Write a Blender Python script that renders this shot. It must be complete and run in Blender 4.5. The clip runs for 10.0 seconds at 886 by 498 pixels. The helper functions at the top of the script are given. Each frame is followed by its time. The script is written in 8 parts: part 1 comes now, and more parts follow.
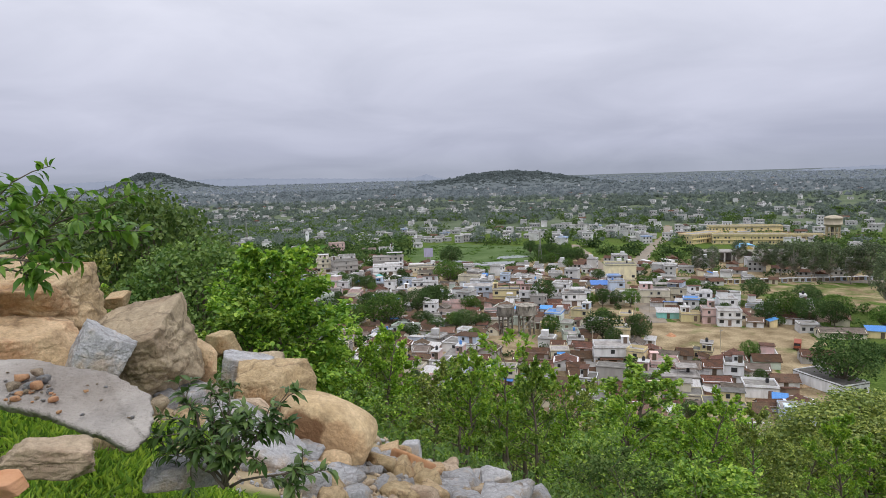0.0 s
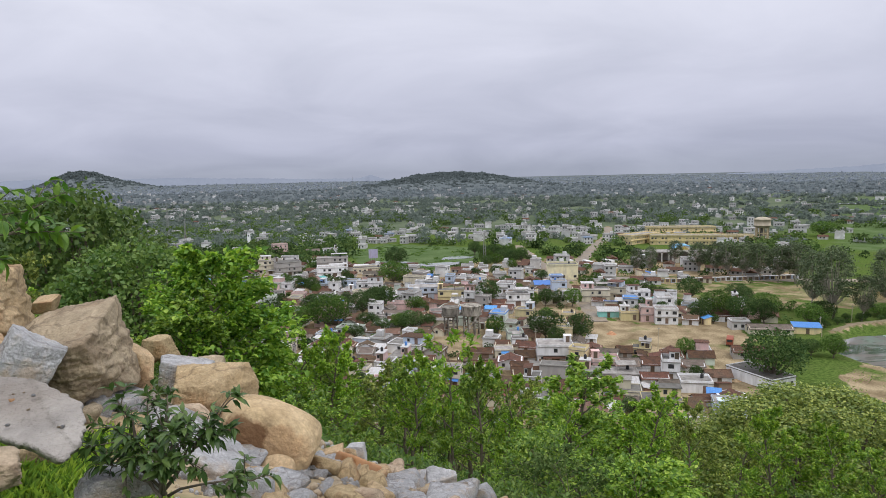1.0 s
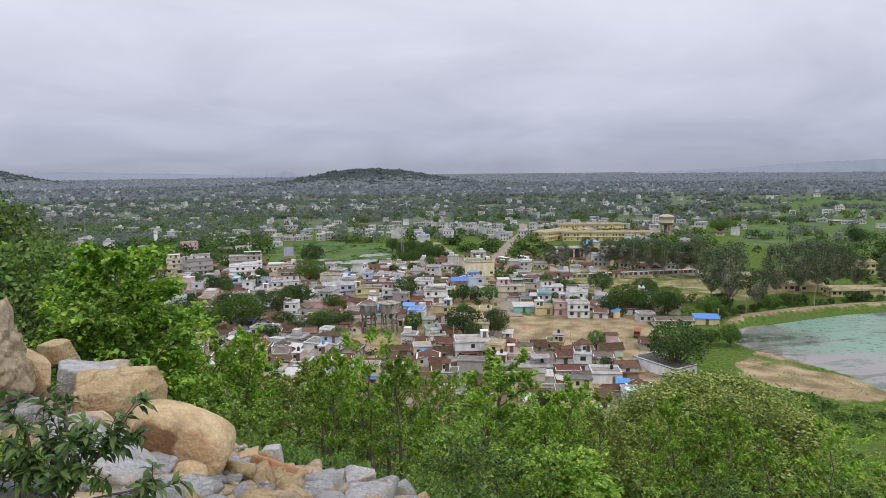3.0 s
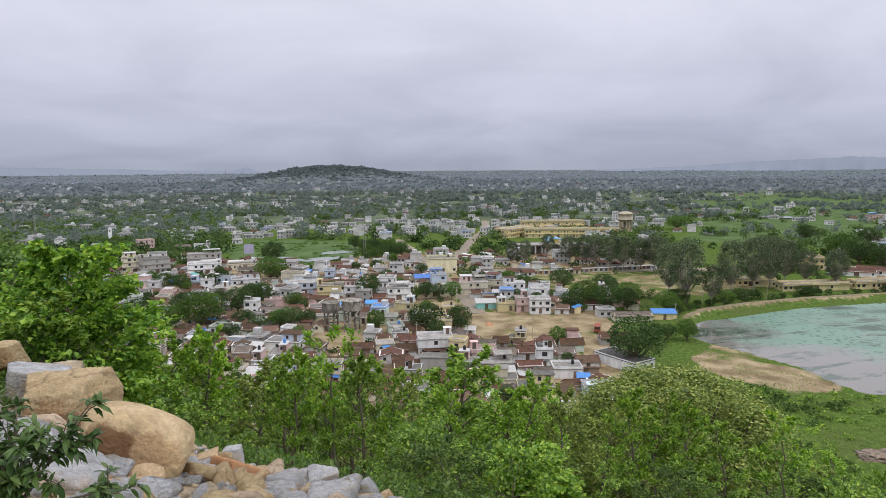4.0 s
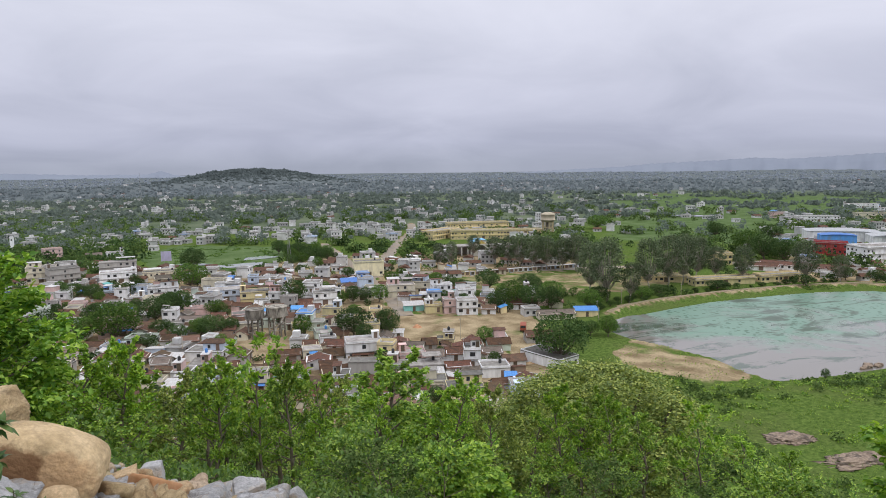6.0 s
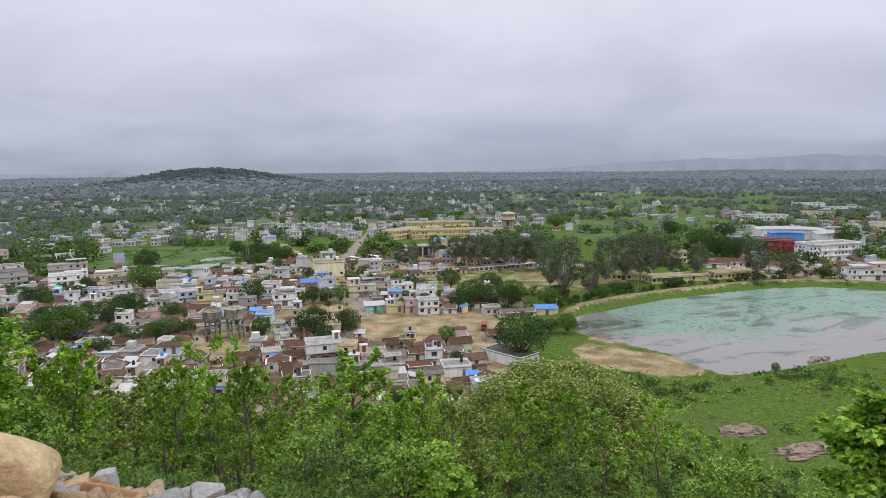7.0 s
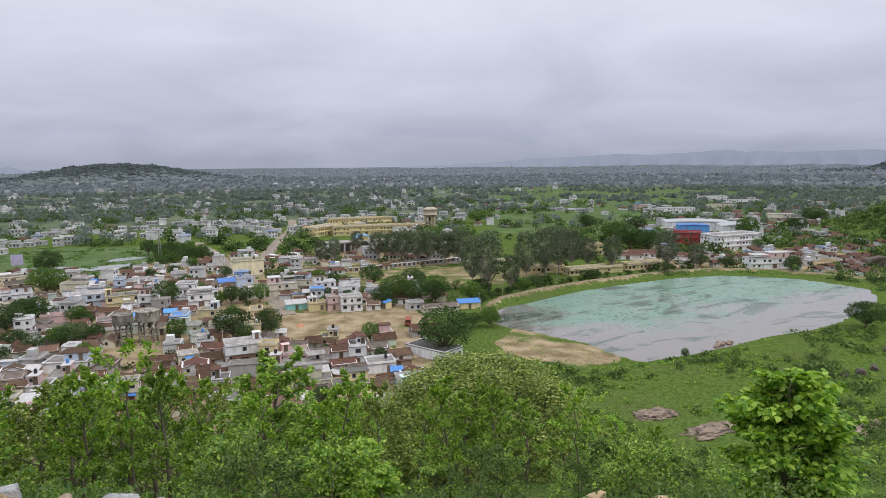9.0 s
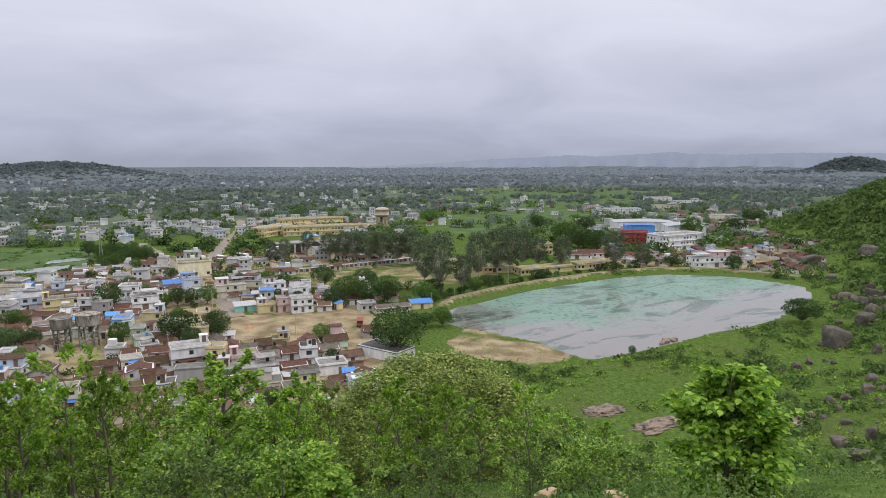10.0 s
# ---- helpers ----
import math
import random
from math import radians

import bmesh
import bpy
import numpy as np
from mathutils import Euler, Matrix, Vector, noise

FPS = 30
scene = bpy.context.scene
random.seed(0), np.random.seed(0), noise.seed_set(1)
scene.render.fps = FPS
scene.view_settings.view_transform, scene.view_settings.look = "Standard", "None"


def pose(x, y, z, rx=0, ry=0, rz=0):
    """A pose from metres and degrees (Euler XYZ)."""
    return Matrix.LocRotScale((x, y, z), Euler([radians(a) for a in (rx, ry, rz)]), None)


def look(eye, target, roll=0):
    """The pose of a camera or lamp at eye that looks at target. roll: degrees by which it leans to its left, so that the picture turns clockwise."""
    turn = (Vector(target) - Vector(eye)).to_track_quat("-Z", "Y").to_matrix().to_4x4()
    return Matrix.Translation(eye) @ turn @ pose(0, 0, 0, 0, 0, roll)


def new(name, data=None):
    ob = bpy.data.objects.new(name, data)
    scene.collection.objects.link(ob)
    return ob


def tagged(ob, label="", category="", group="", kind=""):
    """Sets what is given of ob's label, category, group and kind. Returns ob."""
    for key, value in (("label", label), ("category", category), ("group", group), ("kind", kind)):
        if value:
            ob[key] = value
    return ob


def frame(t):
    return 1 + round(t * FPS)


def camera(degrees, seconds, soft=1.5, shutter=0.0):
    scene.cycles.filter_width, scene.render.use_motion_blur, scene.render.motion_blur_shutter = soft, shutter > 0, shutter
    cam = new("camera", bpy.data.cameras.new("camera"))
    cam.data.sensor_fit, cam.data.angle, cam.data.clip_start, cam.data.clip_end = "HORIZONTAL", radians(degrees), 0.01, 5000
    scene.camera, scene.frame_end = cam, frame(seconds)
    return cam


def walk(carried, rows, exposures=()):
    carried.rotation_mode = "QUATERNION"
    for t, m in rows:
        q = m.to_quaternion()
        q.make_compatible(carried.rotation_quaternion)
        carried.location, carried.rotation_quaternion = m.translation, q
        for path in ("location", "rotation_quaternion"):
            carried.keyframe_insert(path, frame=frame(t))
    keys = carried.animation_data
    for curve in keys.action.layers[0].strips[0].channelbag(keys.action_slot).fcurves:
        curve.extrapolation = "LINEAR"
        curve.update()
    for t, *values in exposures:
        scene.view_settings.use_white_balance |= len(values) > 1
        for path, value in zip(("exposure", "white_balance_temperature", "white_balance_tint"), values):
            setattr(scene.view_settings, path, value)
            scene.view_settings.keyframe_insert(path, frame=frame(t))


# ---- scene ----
# camera: a slow turn on the spot at the edge of a hilltop
cam = camera(67.82, 10.0, soft=0.3)
EYE = (0.0, 0.0, 62.0)
PATH = [
    (0.0, pose(*EYE, 83.325, 1.604, -0.020)),
    (0.5, pose(*EYE, 83.318, 1.517, -2.737)),
    (1.0, pose(*EYE, 83.288, 1.177, -4.777)),
    (1.5, pose(*EYE, 83.127, 1.352, -6.997)),
    (2.0, pose(*EYE, 83.147, 0.928, -9.112)),
    (3.5, pose(*EYE, 82.768, 0.576, -13.344)),
    (4.0, pose(*EYE, 82.643, 0.371, -15.132)),
    (4.5, pose(*EYE, 82.488, 0.246, -16.577)),
    (5.0, pose(*EYE, 82.517, 0.455, -18.325)),
    (5.5, pose(*EYE, 82.655, 0.627, -19.970)),
    (7.0, pose(*EYE, 82.741, 0.548, -25.000)),
    (7.5, pose(*EYE, 82.458, 0.486, -26.811)),
    (8.0, pose(*EYE, 82.356, 0.260, -28.721)),
    (8.5, pose(*EYE, 82.138, 0.453, -30.445)),
    (9.0, pose(*EYE, 82.295, 0.560, -31.777)),
    (9.5, pose(*EYE, 82.330, 0.595, -33.751)),
    (10.0, pose(*EYE, 82.290, 0.157, -35.931)),
]
walk(cam, PATH)

# ---- sky, sun, exposure ----
scene.view_settings.exposure = 0.0
SUN_ELEV, SUN_AZ = radians(58), radians(150)


def make_world():
    w = bpy.data.worlds.new("overcast_sky")
    scene.world = w
    w.use_nodes = True
    nt = w.node_tree
    nt.nodes.clear()
    N = nt.nodes.new
    L = nt.links.new
    out, bg = N("ShaderNodeOutputWorld"), N("ShaderNodeBackground")
    sky = N("ShaderNodeTexSky")
    sky.sky_type = "NISHITA"
    sky.sun_disc = False
    sky.sun_elevation, sky.sun_rotation = SUN_ELEV, SUN_AZ
    sky.dust_density = 6
    co = N("ShaderNodeTexCoord")
    sep = N("ShaderNodeSeparateXYZ")
    L(co.outputs["Generated"], sep.inputs[0])
    # cloud layer as a flat deck seen from below: direction divided by its height
    up = N("ShaderNodeMath"); up.operation = "MAXIMUM"; up.inputs[1].default_value = 0.0
    L(sep.outputs["Z"], up.inputs[0])
    off = N("ShaderNodeMath"); off.operation = "ADD"; off.inputs[1].default_value = 0.22
    L(up.outputs[0], off.inputs[0])
    dx = N("ShaderNodeMath"); dx.operation = "DIVIDE"
    dy = N("ShaderNodeMath"); dy.operation = "DIVIDE"
    L(sep.outputs["X"], dx.inputs[0]); L(off.outputs[0], dx.inputs[1])
    L(sep.outputs["Y"], dy.inputs[0]); L(off.outputs[0], dy.inputs[1])
    comb = N("ShaderNodeCombineXYZ")
    L(dx.outputs[0], comb.inputs[0]); L(dy.outputs[0], comb.inputs[1])
    no = N("ShaderNodeTexNoise")
    no.inputs["Scale"].default_value = 1.1
    no.inputs["Detail"].default_value = 5
    no.inputs["Roughness"].default_value = 0.52
    no.inputs["Distortion"].default_value = 0.5
    L(comb.outputs[0], no.inputs["Vector"])
    ramp = N("ShaderNodeValToRGB")
    ramp.color_ramp.elements[0].position = 0.30
    ramp.color_ramp.elements[0].color = (0.86, 0.87, 0.89, 1)
    ramp.color_ramp.elements[1].position = 0.72
    ramp.color_ramp.elements[1].color = (1.12, 1.115, 1.11, 1)
    L(no.outputs["Fac"], ramp.inputs[0])
    # brightness of an overcast sky rises towards the zenith
    grad = N("ShaderNodeValToRGB")
    el = grad.color_ramp.elements
    el[0].position, el[0].color = 0.0, (0.41, 0.44, 0.54, 1)
    el[1].position, el[1].color = 1.0, (1.45, 1.47, 1.55, 1)
    e = el.new(0.035); e.color = (0.51, 0.535, 0.665, 1)
    e = el.new(0.11); e.color = (0.60, 0.62, 0.75, 1)
    e = el.new(0.24); e.color = (0.775, 0.79, 0.905, 1)
    e = el.new(0.5); e.color = (1.15, 1.17, 1.25, 1)
    L(up.outputs[0], grad.inputs[0])
    mul = N("ShaderNodeMix"); mul.data_type = "RGBA"; mul.blend_type = "MULTIPLY"
    mul.inputs["Factor"].default_value = 1.0
    L(grad.outputs[0], mul.inputs["A"]); L(ramp.outputs[0], mul.inputs["B"])
    mix = N("ShaderNodeMix"); mix.data_type = "RGBA"
    mix.inputs["Factor"].default_value = 0.05
    scale = N("ShaderNodeVectorMath"); scale.operation = "SCALE"; scale.inputs["Scale"].default_value = 0.1
    L(sky.outputs[0], scale.inputs[0])
    L(mul.outputs["Result"], mix.inputs["A"]); L(scale.outputs[0], mix.inputs["B"])
    L(mix.outputs["Result"], bg.inputs["Color"])
    bg.inputs["Strength"].default_value = 1.0
    L(bg.outputs[0], out.inputs[0])


make_world()
sun_data = bpy.data.lights.new("sun", "SUN")
sun_data.energy, sun_data.angle, sun_data.color = 1.0, radians(35), (1.0, 0.97, 0.92)
sun = new("sun", sun_data)
sun.matrix_basis = look((0, 0, 300), (-300 * math.sin(SUN_AZ) * 0.62, -300 * math.cos(SUN_AZ) * 0.62, 0))


# ---- materials ----
def rgb(c):
    return (c[0], c[1], c[2], 1.0)


def surf(name, c1, c2, scale=1.0, rough=0.85, bump=0.3, bscale=None, c3=None, spot=0.6, spot_scale=0.25,
         tint=0.0, island=False, stretch=(1, 1, 1), obj_colour=False, sheen=0.0, coords="Object", bdist=0.02):
    """Two-scale procedural surface: fine grain c1..c2, large stains of c3, relief, and a tint per object or island."""
    m = bpy.data.materials.new(name)
    m.use_nodes = True
    nt = m.node_tree
    nt.nodes.clear()
    N, L = nt.nodes.new, nt.links.new
    out, bs = N("ShaderNodeOutputMaterial"), N("ShaderNodeBsdfPrincipled")
    L(bs.outputs[0], out.inputs[0])
    co, mp = N("ShaderNodeTexCoord"), N("ShaderNodeMapping")
    mp.inputs["Scale"].default_value = stretch
    L(co.outputs[coords], mp.inputs[0])
    n1 = N("ShaderNodeTexNoise")
    n1.inputs["Scale"].default_value, n1.inputs["Detail"].default_value, n1.inputs["Roughness"].default_value = scale, 6, 0.62
    L(mp.outputs[0], n1.inputs["Vector"])
    r1 = N("ShaderNodeValToRGB")
    r1.color_ramp.elements[0].position, r1.color_ramp.elements[1].position = 0.32, 0.68
    r1.color_ramp.elements[0].color, r1.color_ramp.elements[1].color = rgb(c1), rgb(c2)
    L(n1.outputs["Fac"], r1.inputs[0])
    col = r1.outputs[0]
    info = None
    if obj_colour:
        info = N("ShaderNodeObjectInfo")
        mx = N("ShaderNodeMix"); mx.data_type = "RGBA"; mx.blend_type = "MULTIPLY"; mx.inputs["Factor"].default_value = 1
        L(col, mx.inputs["A"]); L(info.outputs["Color"], mx.inputs["B"])
        col = mx.outputs["Result"]
    if c3:
        n2 = N("ShaderNodeTexNoise")
        n2.inputs["Scale"].default_value, n2.inputs["Detail"].default_value = spot_scale, 5
        L(mp.outputs[0], n2.inputs["Vector"])
        r2 = N("ShaderNodeValToRGB")
        r2.color_ramp.elements[0].position, r2.color_ramp.elements[1].position = 0.46, 0.70
        r2.color_ramp.elements[0].color, r2.color_ramp.elements[1].color = (0, 0, 0, 1), (spot, spot, spot, 1)
        L(n2.outputs["Fac"], r2.inputs[0])
        mx = N("ShaderNodeMix"); mx.data_type = "RGBA"
        L(r2.outputs[0], mx.inputs["Factor"]); L(col, mx.inputs["A"]); mx.inputs["B"].default_value = rgb(c3)
        col = mx.outputs["Result"]
    if tint:
        if island:
            rnd = N("ShaderNodeNewGeometry").outputs["Random Per Island"]
        else:
            info = info or N("ShaderNodeObjectInfo")
            rnd = info.outputs["Random"]
        mr = N("ShaderNodeMapRange")
        mr.inputs["To Min"].default_value, mr.inputs["To Max"].default_value = 1 - tint, 1 + tint
        L(rnd, mr.inputs["Value"])
        hs = N("ShaderNodeHueSaturation")
        L(mr.outputs[0], hs.inputs["Value"]); L(col, hs.inputs["Color"])
        mr2 = N("ShaderNodeMapRange")
        mr2.inputs["To Min"].default_value, mr2.inputs["To Max"].default_value = 0.5 + tint * 0.06, 0.5 - tint * 0.06
        L(rnd, mr2.inputs["Value"]); L(mr2.outputs[0], hs.inputs["Hue"])
        col = hs.outputs[0]
    L(col, bs.inputs["Base Color"])
    bs.inputs["Roughness"].default_value = rough
    bs.inputs["Specular IOR Level"].default_value = 0.3
    if bump:
        bn = N("ShaderNodeTexNoise")
        bn.inputs["Scale"].default_value, bn.inputs["Detail"].default_value = bscale or scale * 3, 8
        L(mp.outputs[0], bn.inputs["Vector"])
        b = N("ShaderNodeBump")
        b.inputs["Strength"].default_value, b.inputs["Distance"].default_value = bump, bdist
        L(bn.outputs["Fac"], b.inputs["Height"]); L(b.outputs[0], bs.inputs["Normal"])
    return m


def leaf_mat(name, c1, c2, trans=0.35, rough=0.5, tint=0.35):
    m = surf(name, c1, c2, 0.35, rough, 0, tint=tint, island=True)
    nt = m.node_tree
    N, L = nt.nodes.new, nt.links.new
    bs = next(n for n in nt.nodes if n.type == "BSDF_PRINCIPLED")
    out = next(n for n in nt.nodes if n.type == "OUTPUT_MATERIAL")
    src = bs.inputs["Base Color"].links[0].from_socket
    # each plant has its own shade of green
    info, mr, own = N("ShaderNodeObjectInfo"), N("ShaderNodeMapRange"), N("ShaderNodeHueSaturation")
    mr.inputs["To Min"].default_value, mr.inputs["To Max"].default_value = 0.74, 1.22
    L(info.outputs["Random"], mr.inputs["Value"]); L(mr.outputs[0], own.inputs["Value"])
    L(src, own.inputs["Color"]); L(own.outputs[0], bs.inputs["Base Color"])
    src = own.outputs[0]
    tr, mx = N("ShaderNodeBsdfTranslucent"), N("ShaderNodeMixShader")
    hs = N("ShaderNodeHueSaturation")
    hs.inputs["Value"].default_value, hs.inputs["Saturation"].default_value = 1.35, 1.1
    L(src, hs.inputs["Color"]); L(hs.outputs[0], tr.inputs[0])
    mx.inputs[0].default_value = trans
    L(bs.outputs[0], mx.inputs[1]); L(tr.outputs[0], mx.inputs[2]); L(mx.outputs[0], out.inputs[0])
    return m


M_LEAF_BRIGHT = leaf_mat("leaf_bright", (0.17, 0.305, 0.036), (0.285, 0.445, 0.07), 0.34, tint=0.45)
M_LEAF_MID = leaf_mat("leaf_mid", (0.145, 0.255, 0.038), (0.235, 0.36, 0.065), 0.26, tint=0.5)
M_LEAF_OLIVE = leaf_mat("leaf_olive", (0.20, 0.272, 0.058), (0.33, 0.405, 0.108), 0.24, tint=0.5)
M_LEAF_DARK = leaf_mat("leaf_dark", (0.078, 0.146, 0.034), (0.158, 0.240, 0.064), 0.3)
M_LEAF_GLOSSY = leaf_mat("leaf_glossy", (0.075, 0.14, 0.040), (0.13, 0.215, 0.058), 0.2, 0.34)
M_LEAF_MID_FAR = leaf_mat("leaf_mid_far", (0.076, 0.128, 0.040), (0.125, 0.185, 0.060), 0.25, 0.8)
M_LEAF_FRESH = leaf_mat("leaf_fresh", (0.105, 0.215, 0.036), (0.18, 0.315, 0.06), 0.35, 0.38)
M_LEAF_GREY = leaf_mat("leaf_grey_green", (0.082, 0.116, 0.058), (0.140, 0.180, 0.092), 0.2)
M_LEAF_TOWN = leaf_mat("leaf_town", (0.045, 0.086, 0.030), (0.086, 0.138, 0.046), 0.2, 0.7)
M_LEAF_TOWN_LIGHT = leaf_mat("leaf_town_light", (0.070, 0.135, 0.030), (0.12, 0.20, 0.05), 0.25, 0.7)
# the next four have the haze of distance mixed into their leaf colour
M_LEAF_FAR_HAZE = leaf_mat("leaf_far_haze", (0.136, 0.170, 0.148), (0.178, 0.210, 0.184), 0.4, 0.9, 0.2)
M_LEAF_DISTANT_HAZE = leaf_mat("leaf_distant_haze", (0.218, 0.250, 0.264), (0.240, 0.272, 0.284), 0.5, 0.95, 0.1)
M_LEAF_HILL_HAZE = leaf_mat("leaf_hill_haze", (0.150, 0.178, 0.180), (0.172, 0.200, 0.200), 0.5, 0.95, 0.1)
M_LEAF_HORIZON_HAZE = leaf_mat("leaf_horizon_haze", (0.250, 0.277, 0.312), (0.262, 0.290, 0.324), 0.5, 0.95, 0.06)
for leaf in (M_LEAF_MID_FAR, M_LEAF_FAR_HAZE, M_LEAF_DISTANT_HAZE, M_LEAF_HILL_HAZE, M_LEAF_HORIZON_HAZE, M_LEAF_TOWN, M_LEAF_TOWN_LIGHT):
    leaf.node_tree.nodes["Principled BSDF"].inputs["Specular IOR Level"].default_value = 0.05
M_GRASS = leaf_mat("grass_blade", (0.20, 0.345, 0.052), (0.34, 0.50, 0.095), 0.4, tint=0.5)
M_BARK = surf("bark", (0.10, 0.08, 0.06), (0.18, 0.15, 0.12), 9, 0.9, 0.6, stretch=(1, 1, 0.25))
M_BARK_PALE = surf("bark_pale", (0.28, 0.25, 0.21), (0.42, 0.38, 0.33), 5, 0.85, 0.4, c3=(0.2, 0.16, 0.12), stretch=(1, 1, 0.3))
M_STONE_TAN = surf("stone_tan", (0.39, 0.272, 0.145), (0.62, 0.482, 0.305), 2.2, 0.85, 0.8, 20, (0.27, 0.135, 0.055), 0.75, 1.2, tint=0.12, bdist=0.06)
M_STONE_GREY = surf("stone_grey", (0.37, 0.37, 0.385), (0.61, 0.605, 0.62), 5, 0.8, 1.0, 26, (0.36, 0.27, 0.17), 0.7, 1.6, tint=0.12, bdist=0.055)
M_STONE_BROWN = surf("stone_brown", (0.34, 0.265, 0.185), (0.60, 0.48, 0.345), 3.5, 0.85, 0.9, 24, (0.20, 0.135, 0.09), 0.7, 1.6, tint=0.12, bdist=0.035)
M_STONE_RUST = surf("stone_rust", (0.38, 0.185, 0.085), (0.56, 0.345, 0.20), 3, 0.85, 0.5, 16, (0.26, 0.11, 0.06), 0.7, 1.5, tint=0.1)
M_STONE_DARK = surf("stone_dark", (0.075, 0.063, 0.055), (0.155, 0.132, 0.115), 0.9, 0.9, 1.0, 4, (0.19, 0.16, 0.13), 0.6, 0.4, tint=0.2, bdist=0.1)
M_STONE_PALE = surf("stone_pale", (0.18, 0.135, 0.10), (0.35, 0.27, 0.21), 1.4, 0.9, 1.0, 3.5, (0.075, 0.062, 0.053), 0.9, 0.5, bdist=0.1)
for stone in (M_STONE_TAN, M_STONE_GREY, M_STONE_BROWN, M_STONE_RUST, M_STONE_PALE, M_STONE_DARK):
    for node in stone.node_tree.nodes:
        if node.type == "TEX_NOISE":
            node.inputs["Detail"].default_value, node.inputs["Roughness"].default_value = 10, 0.68
        if node.type == "VALTORGB" and node.color_ramp.elements[0].color[0] == 0:
            node.color_ramp.elements[0].position, node.color_ramp.elements[1].position = 0.50, 0.61

M_STONE_SCARRED = surf("stone_scarred", (0.42, 0.305, 0.17), (0.56, 0.43, 0.27), 2.2, 0.85, 0.45, 20, (0.33, 0.18, 0.085), 0.5, 1.25, bdist=0.05)
for node in M_STONE_SCARRED.node_tree.nodes:
    if node.type == "VALTORGB" and node.color_ramp.elements[0].color[0] == 0:
        node.color_ramp.elements[0].position, node.color_ramp.elements[1].position = 0.53, 0.58


def crack_lines(mat, scale, strength):
    """Thin dark cracks and dirt seams over a stone."""
    nt = mat.node_tree
    N, L = nt.nodes.new, nt.links.new
    bs = next(n for n in nt.nodes if n.type == "BSDF_PRINCIPLED")
    src = bs.inputs["Base Color"].links[0].from_socket
    co, no, ad, vo = N("ShaderNodeTexCoord"), N("ShaderNodeTexNoise"), N("ShaderNodeMix"), N("ShaderNodeTexVoronoi")
    no.inputs["Scale"].default_value, no.inputs["Detail"].default_value = 2.5, 6
    ad.data_type = "VECTOR"
    ad.inputs["Factor"].default_value = 0.35
    vo.feature = "DISTANCE_TO_EDGE"
    vo.inputs["Scale"].default_value = scale
    L(co.outputs["Object"], no.inputs["Vector"])
    L(co.outputs["Object"], ad.inputs["A"]); L(no.outputs["Color"], ad.inputs["B"])
    L(ad.outputs["Result"], vo.inputs["Vector"])
    mr, mx = N("ShaderNodeMapRange"), N("ShaderNodeMix")
    mr.inputs["From Min"].default_value, mr.inputs["From Max"].default_value = 0.0, 0.03
    mr.inputs["To Min"].default_value, mr.inputs["To Max"].default_value = strength, 0.0
    mx.data_type = "RGBA"
    mx.inputs["B"].default_value = (0.10, 0.065, 0.04, 1)
    L(vo.outputs["Distance"], mr.inputs["Value"]); L(mr.outputs[0], mx.inputs["Factor"])
    L(src, mx.inputs["A"])
    # dirt in broad patches, and coarse grain
    col = mx.outputs["Result"]
    for fine, lo, hi in ((scale * 3.2, 0.80, 1.20), (scale * 22, 0.84, 1.20)):
        gn, gr, hs = N("ShaderNodeTexNoise"), N("ShaderNodeMapRange"), N("ShaderNodeHueSaturation")
        gn.inputs["Scale"].default_value, gn.inputs["Detail"].default_value, gn.inputs["Roughness"].default_value = fine, 8, 0.7
        gr.inputs["From Min"].default_value, gr.inputs["From Max"].default_value = 0.34, 0.66
        gr.inputs["To Min"].default_value, gr.inputs["To Max"].default_value = lo, hi
        L(co.outputs["Object"], gn.inputs["Vector"]); L(gn.outputs["Fac"], gr.inputs["Value"])
        L(gr.outputs[0], hs.inputs["Value"]); L(col, hs.inputs["Color"])
        col = hs.outputs[0]
    L(col, bs.inputs["Base Color"])


for stone, size, amount in ((M_STONE_SCARRED, 1.1, 0.2), (M_STONE_TAN, 1.6, 0.5), (M_STONE_BROWN, 2.0, 0.5), (M_STONE_GREY, 2.2, 0.4), (M_STONE_PALE, 0.25, 0.3), (M_STONE_DARK, 0.4, 0.7)):
    crack_lines(stone, size, amount)


def rust_scar(mat, at, radius):
    """A ragged dark rust patch where a flake broke off the stone."""
    nt = mat.node_tree
    N, L = nt.nodes.new, nt.links.new
    bs = next(n for n in nt.nodes if n.type == "BSDF_PRINCIPLED")
    src = bs.inputs["Base Color"].links[0].from_socket
    co, di, no, ad, mr, mx = N("ShaderNodeTexCoord"), N("ShaderNodeVectorMath"), N("ShaderNodeTexNoise"), N("ShaderNodeMath"), N("ShaderNodeMapRange"), N("ShaderNodeMix")
    di.operation, ad.operation, mx.data_type = "DISTANCE", "MULTIPLY_ADD", "RGBA"
    di.inputs[1].default_value = at
    no.inputs["Scale"].default_value, no.inputs["Detail"].default_value = 6, 6
    ad.inputs[1].default_value = radius * 1.3
    L(co.outputs["Object"], di.inputs[0]); L(co.outputs["Object"], no.inputs["Vector"])
    L(no.outputs["Fac"], ad.inputs[0]); L(di.outputs["Value"], ad.inputs[2])
    mr.inputs["From Min"].default_value, mr.inputs["From Max"].default_value = radius * 1.5, radius * 1.75
    mr.inputs["To Min"].default_value, mr.inputs["To Max"].default_value = 0.85, 0.0
    mx.inputs["B"].default_value = (0.15, 0.075, 0.036, 1)
    L(ad.outputs[0], mr.inputs["Value"]); L(mr.outputs[0], mx.inputs["Factor"])
    L(src, mx.inputs["A"]); L(mx.outputs["Result"], bs.inputs["Base Color"])


